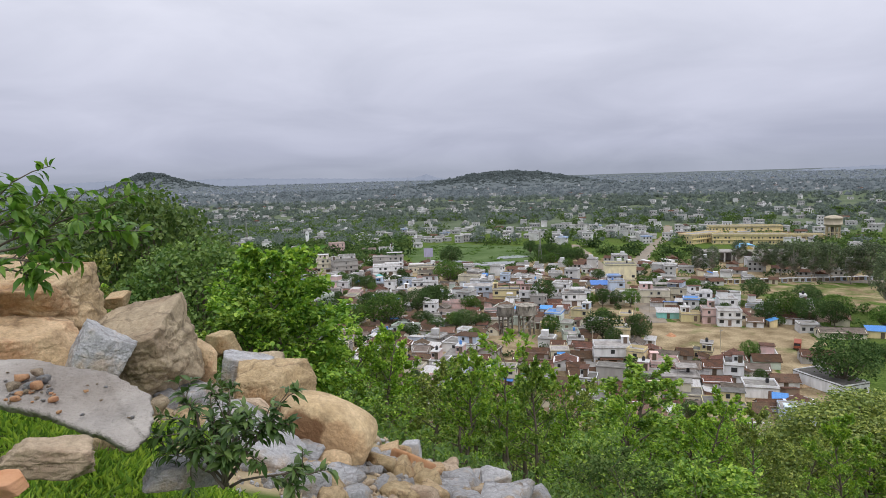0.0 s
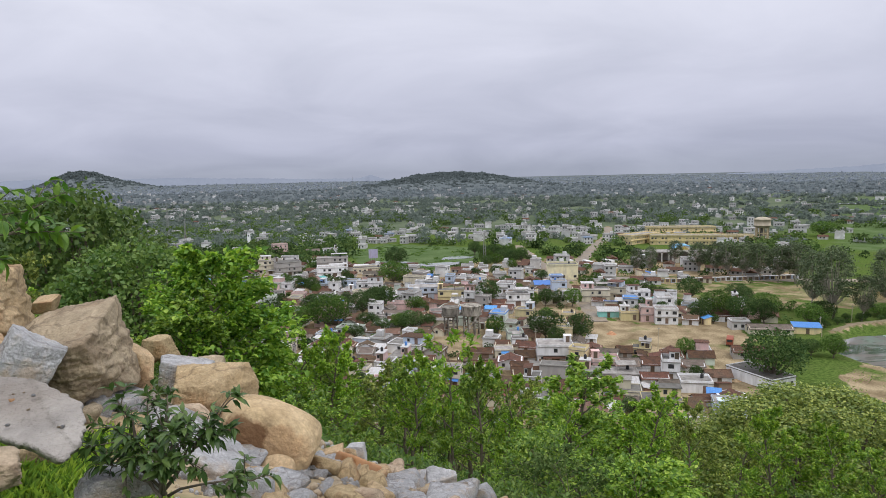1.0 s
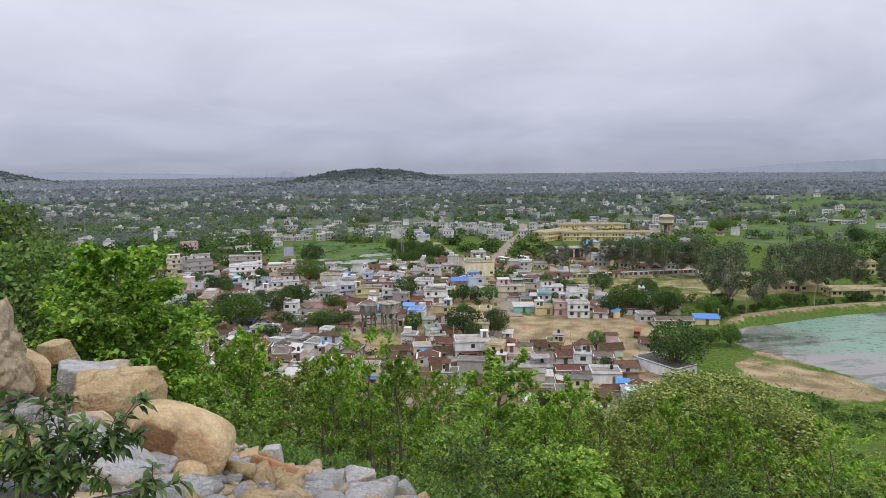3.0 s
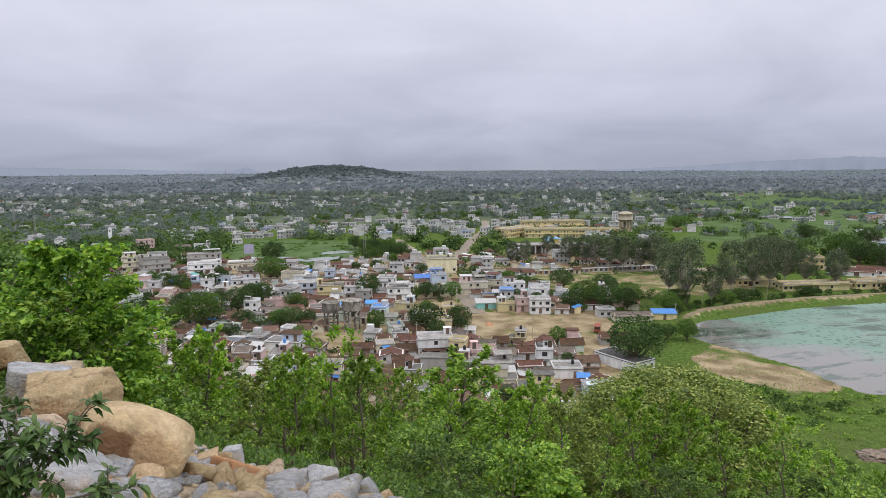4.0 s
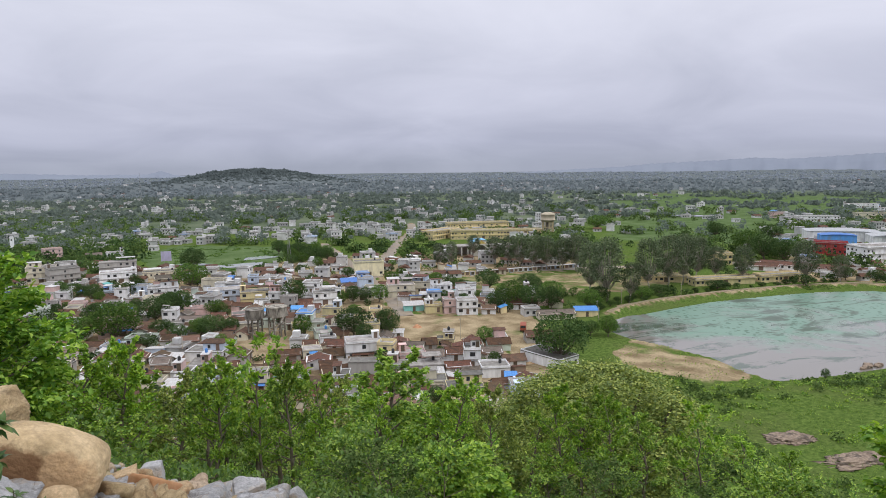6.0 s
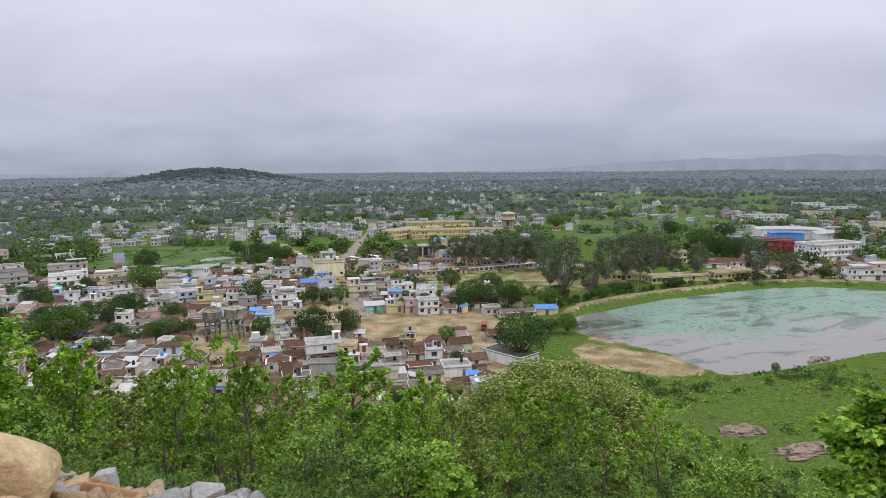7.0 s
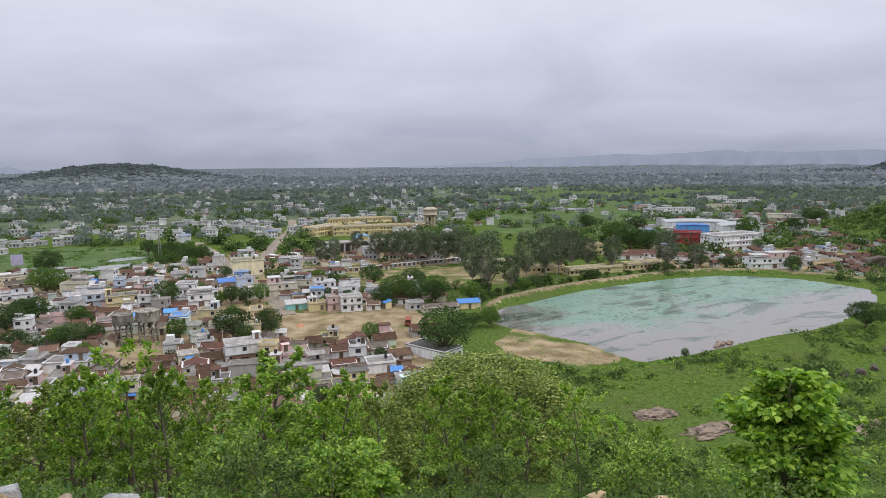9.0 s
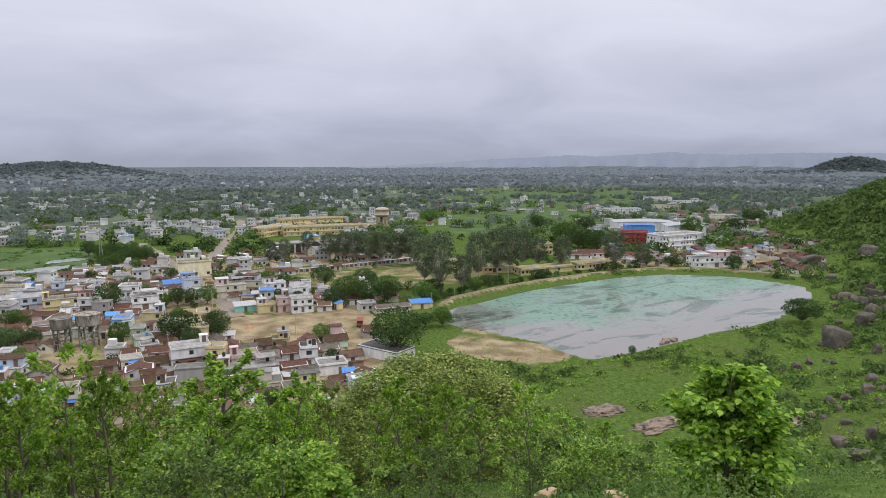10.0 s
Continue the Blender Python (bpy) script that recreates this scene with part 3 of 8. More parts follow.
def hazed_ridge():
    """Long ridges beyond the plain, blue-grey from painted haze: crest height by bearing."""
    a = np.arange(-40, 80, 0.1)
    el = np.interp(a, [-31, -26.7, -22, -18.1, -15.9, -13.6, -11.5, -7, -2.6, -1.4, -0.4, 0.8, 12, 20, 27.7, 31.8, 36.7, 39.1, 44, 46.8, 49.1, 52.7, 54.9, 56.4, 57.1, 59.6, 61.6, 63.5, 68, 75],
                   [-0.05, 0.1, 0.0, 0.02, 0.0, -0.12, -0.13, -0.31, -0.34, -0.08, -0.4, -0.62, -0.62, -0.56, -0.55, -0.36, -0.14, 0.08, 0.28, 0.46, 0.33, 0.52, 0.68, 0.49, 0.55, 0.42, 0.48, 0.54, 0.5, 0.4])
    top = 62 + 4620 * np.tan(np.radians(el - 0.04)) + 2.5 * np.sin(a * 7.3) * np.sin(a * 3.1) + 0.3 * np.sin(a * 23)
    v = []
    for d, k in ((-300, -0.1), (-130, 0.55), (0, 1.0), (160, 0.5), (300, -0.1)):
        r = 4620 + d + 40 * np.sin(a * 2.7 + d)
        v.append(np.stack([r * np.sin(np.radians(a)), r * np.cos(np.radians(a)), top * k - 4], 1))
    n = len(a)
    i, j = np.meshgrid(np.arange(4), np.arange(n - 1), indexing="ij")
    p = i * n + j
    f = np.stack([p, p + 1, p + n + 1, p + n], -1).reshape(-1, 4)
    thing("backdrop", "ridges along the horizon, blue-grey with painted haze", "hills", kind="structure", data=np_mesh("backdrop", np.vstack(v), f, M_RIDGE_HAZE, True))


hazed_ridge()


# ---- water ----
def water_material(name, deep, algae, share):
    m = bpy.data.materials.new(name)
    m.use_nodes = True
    nt = m.node_tree
    N, L = nt.nodes.new, nt.links.new
    bs = nt.nodes["Principled BSDF"]
    co = N("ShaderNodeTexCoord")
    n1 = N("ShaderNodeTexNoise"); n1.inputs["Scale"].default_value = 0.030; n1.inputs["Detail"].default_value = 10; n1.inputs["Roughness"].default_value = 0.68; n1.inputs["Distortion"].default_value = 1.2
    L(co.outputs["Object"], n1.inputs["Vector"])
    sx = N("ShaderNodeSeparateXYZ"); L(co.outputs["Object"], sx.inputs[0])
    # weed grows thick on the deep side by the bank and thins out towards the shallow shore
    g = N("ShaderNodeMapRange"); g.inputs["From Min"].default_value = 140; g.inputs["From Max"].default_value = 183
    g.inputs["To Min"].default_value, g.inputs["To Max"].default_value = -0.16, 0.20
    L(sx.outputs["Y"], g.inputs["Value"])
    # and leaves the western shore clear
    g2 = N("ShaderNodeMapRange"); g2.inputs["From Min"].default_value = 152; g2.inputs["From Max"].default_value = 192
    g2.inputs["To Min"].default_value, g2.inputs["To Max"].default_value = -0.30, 0.0
    L(sx.outputs["X"], g2.inputs["Value"])
    both = N("ShaderNodeMath"); L(g.outputs[0], both.inputs[0]); L(g2.outputs[0], both.inputs[1])
    ad = N("ShaderNodeMath"); L(n1.outputs["Fac"], ad.inputs[0]); L(both.outputs[0], ad.inputs[1])
    r = N("ShaderNodeMapRange"); r.inputs["From Min"].default_value = 0.46 - share; r.inputs["From Max"].default_value = 0.70 - share
    L(ad.outputs[0], r.inputs["Value"])
    n2 = N("ShaderNodeTexVoronoi"); n2.inputs["Scale"].default_value = 0.40
    L(co.outputs["Object"], n2.inputs["Vector"])
    r2 = N("ShaderNodeMapRange"); r2.inputs["From Min"].default_value = 0.34; r2.inputs["From Max"].default_value = 0.22; r2.inputs["To Max"].default_value = 0.95
    L(n2.outputs["Distance"], r2.inputs["Value"])
    am = N("ShaderNodeMix"); am.data_type = "RGBA"; am.inputs["A"].default_value = rgb(algae); am.inputs["B"].default_value = (0.03, 0.10, 0.055, 1)
    L(r2.outputs[0], am.inputs["Factor"])
    mx = N("ShaderNodeMix"); mx.data_type = "RGBA"
    L(r.outputs[0], mx.inputs["Factor"]); mx.inputs["A"].default_value = rgb(deep); L(am.outputs["Result"], mx.inputs["B"])
    # drifting mats of duller weed
    n4 = N("ShaderNodeTexNoise"); n4.inputs["Scale"].default_value = 0.045; n4.inputs["Detail"].default_value = 9; n4.inputs["Roughness"].default_value = 0.66; n4.inputs["Distortion"].default_value = 1.6
    st = N("ShaderNodeMapping"); st.inputs["Scale"].default_value = (0.55, 1.3, 1); st.inputs["Rotation"].default_value = (0, 0, 0.5)
    L(co.outputs["Object"], st.inputs[0]); L(st.outputs[0], n4.inputs["Vector"])
    r4 = N("ShaderNodeMapRange"); r4.inputs["From Min"].default_value = 0.53; r4.inputs["From Max"].default_value = 0.60; r4.inputs["To Max"].default_value = 0.95
    L(n4.outputs["Fac"], r4.inputs["Value"])
    m4 = N("ShaderNodeMix"); m4.data_type = "RGBA"; m4.inputs["B"].default_value = (0.050, 0.080, 0.050, 1)
    L(r4.outputs[0], m4.inputs["Factor"]); L(mx.outputs["Result"], m4.inputs["A"])
    L(m4.outputs["Result"], bs.inputs["Base Color"])
    ro = N("ShaderNodeMapRange"); ro.inputs["To Min"].default_value, ro.inputs["To Max"].default_value = 0.06, 0.42
    L(r.outputs[0], ro.inputs["Value"]); L(ro.outputs[0], bs.inputs["Roughness"])
    n3 = N("ShaderNodeTexNoise"); n3.inputs["Scale"].default_value = 1.4; n3.inputs["Detail"].default_value = 3
    L(co.outputs["Object"], n3.inputs["Vector"])
    b = N("ShaderNodeBump"); b.inputs["Strength"].default_value = 0.12; b.inputs["Distance"].default_value = 0.05
    L(n3.outputs["Fac"], b.inputs["Height"]); L(b.outputs[0], bs.inputs["Normal"])
    return m


M_WATER = water_material("pond_water", (0.20, 0.185, 0.17), (0.155, 0.262, 0.203), 0.04)
M_WATER_FAR = water_material("pool_water", (0.30, 0.30, 0.29), (0.25, 0.3, 0.25), -0.6)


def pool(name, outline, z, mat, label):
    c = Vector((sum(p[0] for p in outline) / len(outline), sum(p[1] for p in outline) / len(outline)))
    pts = [(c.x + (p[0] - c.x) * 1.02, c.y + (p[1] - c.y) * 1.02, z) for p in outline]
    g = Geo().add(pts, [tuple(range(len(pts)))])
    thing(name, label, "water", kind="structure", data=g.mesh(name, [mat]))


pool("water", POND, -0.06, M_WATER, "murky pond with green weed floating on it")


def far_pool(x, y, a, b, turn):
    pts = []
    for k in range(28):
        c = 2 * math.pi * k / 28
        u, v = a * math.cos(c) * (1 + 0.18 * math.sin(3 * c + x)), b * math.sin(c) * (1 + 0.2 * math.sin(2 * c + y))
        pts.append((x + u * math.cos(turn) - v * math.sin(turn), y + u * math.sin(turn) + v * math.cos(turn)))
    pool("water", pts, 0.9, M_WATER_FAR, "shallow pale pool among green fields")


far_pool(546, 613, 35, 12, -0.5)
far_pool(573, 836, 40, 12, -0.5)
far_pool(701, 943, 67, 16, -0.6)
far_pool(445, 930, 34, 11, -0.4)
far_pool(755, 701, 32, 9, -0.7)


# marshy pools in the lotus field
def marsh(x, y, a, b, turn):
    pts = []
    for k in range(26):
        c = 2 * math.pi * k / 26
        u, v = a * math.cos(c) * (1 + 0.22 * math.sin(3 * c + x)), b * math.sin(c) * (1 + 0.25 * math.sin(2 * c + y))
        pts.append((x + u * math.cos(turn) - v * math.sin(turn), y + u * math.sin(turn) + v * math.cos(turn)))
    pool("water", pts, 0.25, M_WATER_MARSH, "shallow water between lotus leaves in the green field")


M_WATER_MARSH = water_material("marsh_water", (0.20, 0.22, 0.19), (0.10, 0.17, 0.09), 0.1)
marsh(30, 436, 22, 9, 0.3)
marsh(2, 452, 13, 6, -0.2)
marsh(48, 468, 12, 8, 0.6)


def ribbon(name, label, line, width, mat, lift):
    """A path that follows the ground along a polyline."""
    pts = []
    for (x0, y0), (x1, y1) in zip(line, line[1:]):
        n = max(2, int(math.hypot(x1 - x0, y1 - y0) / 3))
        pts += [(x0 + (x1 - x0) * k / n, y0 + (y1 - y0) * k / n) for k in range(n)]
    pts.append(line[-1])
    for _ in range(3):
        pts = [pts[0]] + [((a[0] + 2 * b[0] + c[0]) / 4, (a[1] + 2 * b[1] + c[1]) / 4) for a, b, c in zip(pts, pts[1:], pts[2:])] + [pts[-1]]
    g = Geo()
    for k, (x, y) in enumerate(pts):
        a, b = pts[max(k - 1, 0)], pts[min(k + 1, len(pts) - 1)]
        d = Vector((b[0] - a[0], b[1] - a[1])).normalized()
        w = width * (0.5 + 0.06 * math.sin(k * 1.3))
        for s, drop in ((-1.25, -0.35), (-1, 0), (1, 0), (1.25, -0.35)):
            px, py = x - d.y * w * s, y + d.x * w * s
            g.v.append((px, py, max(ground_z(x, y), 1.2 if name == "path" else 0) + lift + drop))
    for k in range(len(pts) - 1):
        for j in range(3):
            q = k * 4 + j
            g.f.append((q, q + 1, q + 5, q + 4)); g.s.append(0)
    thing(name, label, "path", kind="structure", data=g.mesh(name, [mat], True))


M_PATH = surf("path_earth", (0.19, 0.148, 0.10), (0.32, 0.25, 0.175), 0.9, 0.95, 0.5, 4, (0.13, 0.15, 0.06), 0.6, 0.25, bdist=0.1)
M_ROAD = surf("road_surface", (0.20, 0.17, 0.14), (0.31, 0.27, 0.225), 0.6, 0.92, 0.3, 4, (0.30, 0.23, 0.16), 0.7, 0.12)
ribbon("path", "trodden earth path along the pond bank", DAM, 1.9, M_PATH, 0.12)
ribbon("road", "dusty town road", ROAD_A, 6.5, M_ROAD, 0.16)
ribbon("road", "dusty town road with parked buses", ROAD_B, 7.5, M_ROAD, 0.20)
ribbon("road", "earthen market street behind the playground", ROAD_C, 8, M_ROAD, 0.13)


# ---- plants ----
HOUSES = []          # x, y, radius of all that stands on the plain
def leaves(rng, pos, out, size, droop=0.25, wide=0.5, fold=0.18, rounded=False):
    """Folded kite-shaped leaves at the points pos, pointing about the way of out: arrays of vertices and triangles."""
    n = len(pos)
    d = out + rng.normal(0, 0.55, (n, 3))
    d[:, 2] -= droop
    d /= np.linalg.norm(d, axis=1)[:, None] + 1e-9
    up = rng.normal(0, 0.45, (n, 3)) + [0, 0, 1]
    s = np.cross(d, up)
    s /= np.linalg.norm(s, axis=1)[:, None] + 1e-9
    nn = np.cross(s, d)
    L = size * rng.uniform(0.65, 1.25, (n, 1))
    W = L * wide * 0.5
    if rounded:
        # broad heart-shaped blades, folded along the midrib, with a drooping tip
        a, b = pos + d * L * 0.16 + nn * L * fold * 0.6, pos + d * L * 0.58 + nn * L * fold
        v = np.stack([pos, a + s * W * 0.85, b + s * W * 0.8, pos + d * L - nn * L * 0.14, b - s * W * 0.8, a - s * W * 0.85], 1).reshape(-1, 3)
        k = np.arange(n)[:, None] * 6
        return v, np.stack([k + [0, 1, 2, 3], k + [0, 3, 4, 5]], 1).reshape(-1, 4)
    mid = pos + d * L * 0.45
    v = np.stack([pos, mid + s * W + nn * L * fold, pos + d * L - nn * L * 0.1, mid - s * W + nn * L * fold], 1).reshape(-1, 3)
    k = np.arange(n)[:, None] * 4
    f = np.stack([k + [0, 1, 2], k + [0, 2, 3]], 1).reshape(-1, 3)
    return v, f


def tree_shape(seed, tall, spread, clear, limbs, twigs, per, size, droop=0.25, wide=0.5, lean=0.1, trunk=0.02, cluster=0.3, flat=0.75, up=0.5, rounded=False):
    """Trunk-and-limb mesh data and leaf arrays of one tree, standing at the origin."""
    rng = np.random.RandomState(seed)
    g = Geo()
    bend = rng.normal(0, lean, 2) * tall
    n = 7
    axis = [Vector((bend[0] * (i / n) ** 2 + rng.normal(0, 0.012) * tall * (i > 0), bend[1] * (i / n) ** 2 + rng.normal(0, 0.012) * tall * (i > 0), tall * 0.92 * i / n - 0.25 * (i == 0))) for i in range(n + 1)]
    g.tube(axis, [tall * trunk * (1.35 if i == 0 else 1 - 0.85 * i / n) for i in range(n + 1)], 7)
    P, O = [], []
    for k in range(limbs):
        t = clear + (1 - clear) * ((k + rng.rand()) / limbs) ** 0.85
        i = min(int(t * n), n - 1)
        a = axis[i].lerp(axis[i + 1], t * n - i)
        th = k * 2.4 + rng.normal(0, 0.4)
        reach = spread * (0.35 + 0.65 * math.sin(math.pi * min(0.98, 0.16 + 0.84 * (t - clear) / (1.001 - clear)) ** flat)) * rng.uniform(0.7, 1.2)
        way = Vector((math.cos(th), math.sin(th), up * rng.uniform(0.5, 1.3) * (0.5 + t)))
        mid = a + way * reach * 0.5 + Vector((0, 0, -0.03 * reach))
        end = a + way * reach * 0.95 + Vector(rng.normal(0, 0.1, 3)) * reach
        end.z = min(end.z, tall * 1.02)
        r0 = tall * trunk * 0.42 * (1.15 - t)
        g.tube([a, mid, end], [r0 + 0.004, r0 * 0.6 + 0.003, 0.004], 5, cap=False)
        for q in range(twigs):
            u = rng.uniform(0.3, 1.0)
            b = a.lerp(mid, u * 2) if u < 0.5 else mid.lerp(end, u * 2 - 1)
            w = Vector(rng.normal(0, 1, 3))
            w.z = abs(w.z) * 0.5
            tip = b + (w.normalized() + way.normalized() * 0.6) * reach * rng.uniform(0.16, 0.42)
            if q % 3 == 0:
                g.tube([b, tip], [0.004 + r0 * 0.2, 0.003], 3, cap=False)
            s = rng.rand(per, 1) ** 0.6
            c = np.array(b) * (1 - s) + np.array(tip) * s + rng.normal(0, cluster * reach * 0.28, (per, 3)) * [1, 1, 0.7]
            P.append(c)
            O.append(c - np.array(a) - [0, 0, 0.1])
    P, O = np.vstack(P), np.vstack(O)
    O /= np.linalg.norm(O, axis=1)[:, None] + 1e-9
    return g, leaves(rng, P, O, size, droop, wide, rounded=rounded)


def clumps(rng, pos, nrm, size, tilt=0.45):
    """Leaf clumps that lie on a crown's surface: lozenges across the normals nrm."""
    n = len(pos)
    nn = nrm + rng.normal(0, tilt, (n, 3))
    nn /= np.linalg.norm(nn, axis=1)[:, None] + 1e-9
    d = np.cross(nn, rng.normal(0, 1, (n, 3)))
    d /= np.linalg.norm(d, axis=1)[:, None] + 1e-9
    s = np.cross(d, nn)
    L = 0.5 * size * rng.uniform(0.6, 1.3, (n, 1))
    W = L * rng.uniform(0.55, 0.9, (n, 1))
    v = np.stack([pos - d * L - nn * L * 0.25, pos + s * W - nn * L * 0.1, pos + d * L - nn * L * 0.3, pos - s * W + nn * L * 0.1], 1).reshape(-1, 3)
    k = np.arange(n)[:, None] * 4
    return v, np.stack([k + [0, 1, 2], k + [0, 2, 3]], 1).reshape(-1, 3)


def dome_kind(label, seed, leaf, bark, tall, spread, low, lumps, per, size, ball=0.36, trunk=0.03, tilt=0.45, loose=0.12):
    """A tree whose crown is a heap of rounded leaf masses borne by limbs: (label, wood mesh, crown mesh)."""
    rng = np.random.RandomState(seed)
    g = Geo()
    fork = Vector((rng.normal(0, 0.03) * tall, rng.normal(0, 0.03) * tall, low * tall * 1.05))
    g.tube([Vector((0, 0, -0.3)), fork * 0.5 + Vector((0.02 * tall, 0, 0)), fork], [tall * trunk * 1.3, tall * trunk, tall * trunk * 0.85], 7)
    zc, zr = tall * (1 + low) / 2, tall * (1 - low) / 2
    c, R = [], []
    for k in range(lumps):
        t = (k + 0.5) / lumps
        h = 1 - 1.75 * t
        a = k * 2.4 + rng.normal(0, 0.35)
        q = math.sqrt(max(0.05, 1 - h * h)) * rng.uniform(0.75, 1.05)
        r = spread * ball * rng.uniform(0.75, 1.25)
        c.append((math.cos(a) * q * (spread - r * 0.8) + fork.x, math.sin(a) * q * (spread - r * 0.8) + fork.y, zc + h * (zr - r * 0.8)))
        R.append(r)
        e = Vector(c[-1])
        m = fork.lerp(e, 0.5) + Vector((0, 0, -0.06 * tall))
        g.tube([fork, m, e], [tall * trunk * 0.5, tall * trunk * 0.32, tall * trunk * 0.12], 5, cap=False)
    c, R = np.array(c), np.array(R)
    d = rng.normal(0, 1, (lumps, per, 3))
    d /= np.linalg.norm(d, axis=2)[..., None]
    P = c[:, None] + d * (R[:, None] * (1 + rng.normal(0, loose, (lumps, per))))[..., None] * [1, 1, 0.85]
    P, D = P.reshape(-1, 3), d.reshape(-1, 3)
    own = np.repeat(np.arange(lumps), per)
    gap = np.linalg.norm(P[:, None] - c[None], axis=2) / R[None]
    gap[np.arange(len(P)), own] = 9
    ok = (gap.min(1) > 0.8) & ((D[:, 2] > -0.45) | (rng.rand(len(P)) < 0.3))
    v, f = clumps(rng, P[ok], D[ok], size, tilt)
    return label, g.mesh("trunk", [bark], True), np_mesh("crown", v, f, leaf)


def tree_kind(label, seed, leaf, bark, **kw):
    """Meshes of one tree kind: (label, wood mesh, crown mesh)."""
    g, (v, f) = tree_shape(seed, **kw)
    return label, g.mesh("trunk", [bark], True), np_mesh("crown", v, f, leaf)


def plant(kind, x, y, s=1.0, turn=0.0, z=None, name="tree", group="", sz=None, tilt=0.0):
    label, wood, crown = kind
    t = thing(name, label, "tree" if name == "tree" else "shrub", group,
              Matrix.Translation((x, y, ground_z(x, y) if z is None else z)) @ pose(0, 0, 0, tilt, 0, turn) @ Matrix.Diagonal((s, s, sz or s, 1)))
    part("trunk", wood, t)
    part("crown", crown, t)
    if group == "town trees":
        HOUSES.append((x, y, 2.6 * s))
    return t


YOUNG = [tree_kind("slender young broadleaf tree with bright green leaves on the slope", 11 + k, m, M_BARK, tall=6.5, spread=1.5, clear=0.22,
                   limbs=23, twigs=6, per=27, size=0.17, wide=0.68, up=0.8, cluster=0.2) for k, m in enumerate((M_LEAF_BRIGHT, M_LEAF_MID, M_LEAF_BRIGHT, M_LEAF_OLIVE))]
SPARSE = [tree_kind("thin sparse sapling with open bright green foliage", 31 + k, M_LEAF_BRIGHT, M_BARK, tall=7.0, spread=1.5, clear=0.3,
                    limbs=11, twigs=4, per=14, size=0.27, wide=0.55, up=0.9, lean=0.06, trunk=0.011) for k in range(2)]
BIG = dome_kind("large spreading tree with dense small olive-green leaves", 41, M_LEAF_OLIVE, M_BARK, tall=9.5, spread=4.0, low=0.10, lumps=52, per=2100,
                size=0.125, ball=0.225, trunk=0.026, tilt=0.9, loose=0.20)
M_LEAF_TEAK = leaf_mat("leaf_broad_bright", (0.165, 0.30, 0.038), (0.285, 0.435, 0.070), 0.36, tint=0.45)
HEART = tree_kind("leafy young tree with large heart-shaped bright leaves", 47, M_LEAF_TEAK, M_BARK, tall=3.2, spread=1.0, clear=0.06,
                  limbs=38, twigs=10, per=34, size=0.125, wide=0.85, up=0.55, cluster=0.34, droop=0.6, lean=0.015, rounded=True)
M_LEAF_BROAD = leaf_mat("leaf_broad", (0.135, 0.26, 0.037), (0.24, 0.385, 0.066), 0.30, tint=0.5)
TEAK = tree_kind("full young tree with broad bright green leaves down to the stones", 49, M_LEAF_BROAD, M_BARK, tall=6.5, spread=1.9, clear=0.12,
                 limbs=34, twigs=9, per=40, size=0.16, wide=0.75, up=0.6, cluster=0.26, droop=0.4, lean=0.02, rounded=True)
DARK = dome_kind("broad dense tree with dark green leaves", 51, M_LEAF_DARK, M_BARK, tall=9, spread=3.5, low=0.10, lumps=64, per=460,
                 size=0.185, ball=0.21, trunk=0.028, tilt=0.9, loose=0.22)
BUSHES = [tree_kind("dense green bush on the slope", 61 + k, (M_LEAF_MID, M_LEAF_MID, M_LEAF_MID_FAR)[k], M_BARK, tall=2.4, spread=1.5, clear=0.05, limbs=14, twigs=6, per=15,
                    size=0.14, wide=0.58, up=0.7, trunk=0.014) for k in range(3)]
ROUND = [dome_kind("round full-crowned shade tree in the town", 71 + k, (M_LEAF_TOWN, M_LEAF_TOWN, M_LEAF_TOWN_LIGHT)[k], M_BARK, tall=8, spread=4.2, low=0.14, lumps=19 + 2 * k, per=320,
                   size=0.37, ball=0.34, tilt=0.9, loose=0.22) for k in range(3)]
TALL = [dome_kind("tall wispy grey-green roadside tree with a pale trunk", 81 + k, M_LEAF_GREY, M_BARK_PALE, tall=14, spread=3.3, low=0.20, lumps=46 + 2 * k, per=130,
                  size=0.34, ball=0.20, trunk=0.013, tilt=1.2, loose=0.6) for k in range(3)]


# ---- buildings ----
def window_mesh(w, h):
    """Frame, reveal and set-back pane of one window, as one joined shape."""
    a, b = w / 2 + 0.08, w / 2
    rings = [(a, -0.08, h + 0.08, 0.04), (a, -0.08, h + 0.08, -0.05), (b, 0, h, -0.05), (b, 0, h, 0.02)]
    g = Geo()
    for u, z0, z1, y in rings:
        g.v += [(-u, y, z0), (u, y, z0), (u, y, z1), (-u, y, z1)]
    for k in range(3):
        for j in range(4):
            p, q = k * 4 + j, k * 4 + (j + 1) % 4
            g.f.append((p, q, q + 4, p + 4)); g.s.append(0)
    g.f.append((12, 13, 14, 15)); g.s.append(1)
    return g.mesh("window", [M_METAL, M_PANE])


def door_mesh(w, h):
    g = Geo()
    rings = [(w / 2 + 0.09, h + 0.09, 0.04), (w / 2 + 0.09, h + 0.09, -0.05), (w / 2, h, -0.05), (w / 2, h, 0.0)]
    for u, z1, y in rings:
        g.v += [(-u, y, 0), (u, y, 0), (u, y, z1), (-u, y, z1)]
    for k in range(3):
        for j in range(4):
            p, q = k * 4 + j, k * 4 + (j + 1) % 4
            g.f.append((p, q, q + 4, p + 4)); g.s.append(0)
    g.f.append((12, 13, 14, 15)); g.s.append(0)
    return g.mesh("door", [M_DOOR])


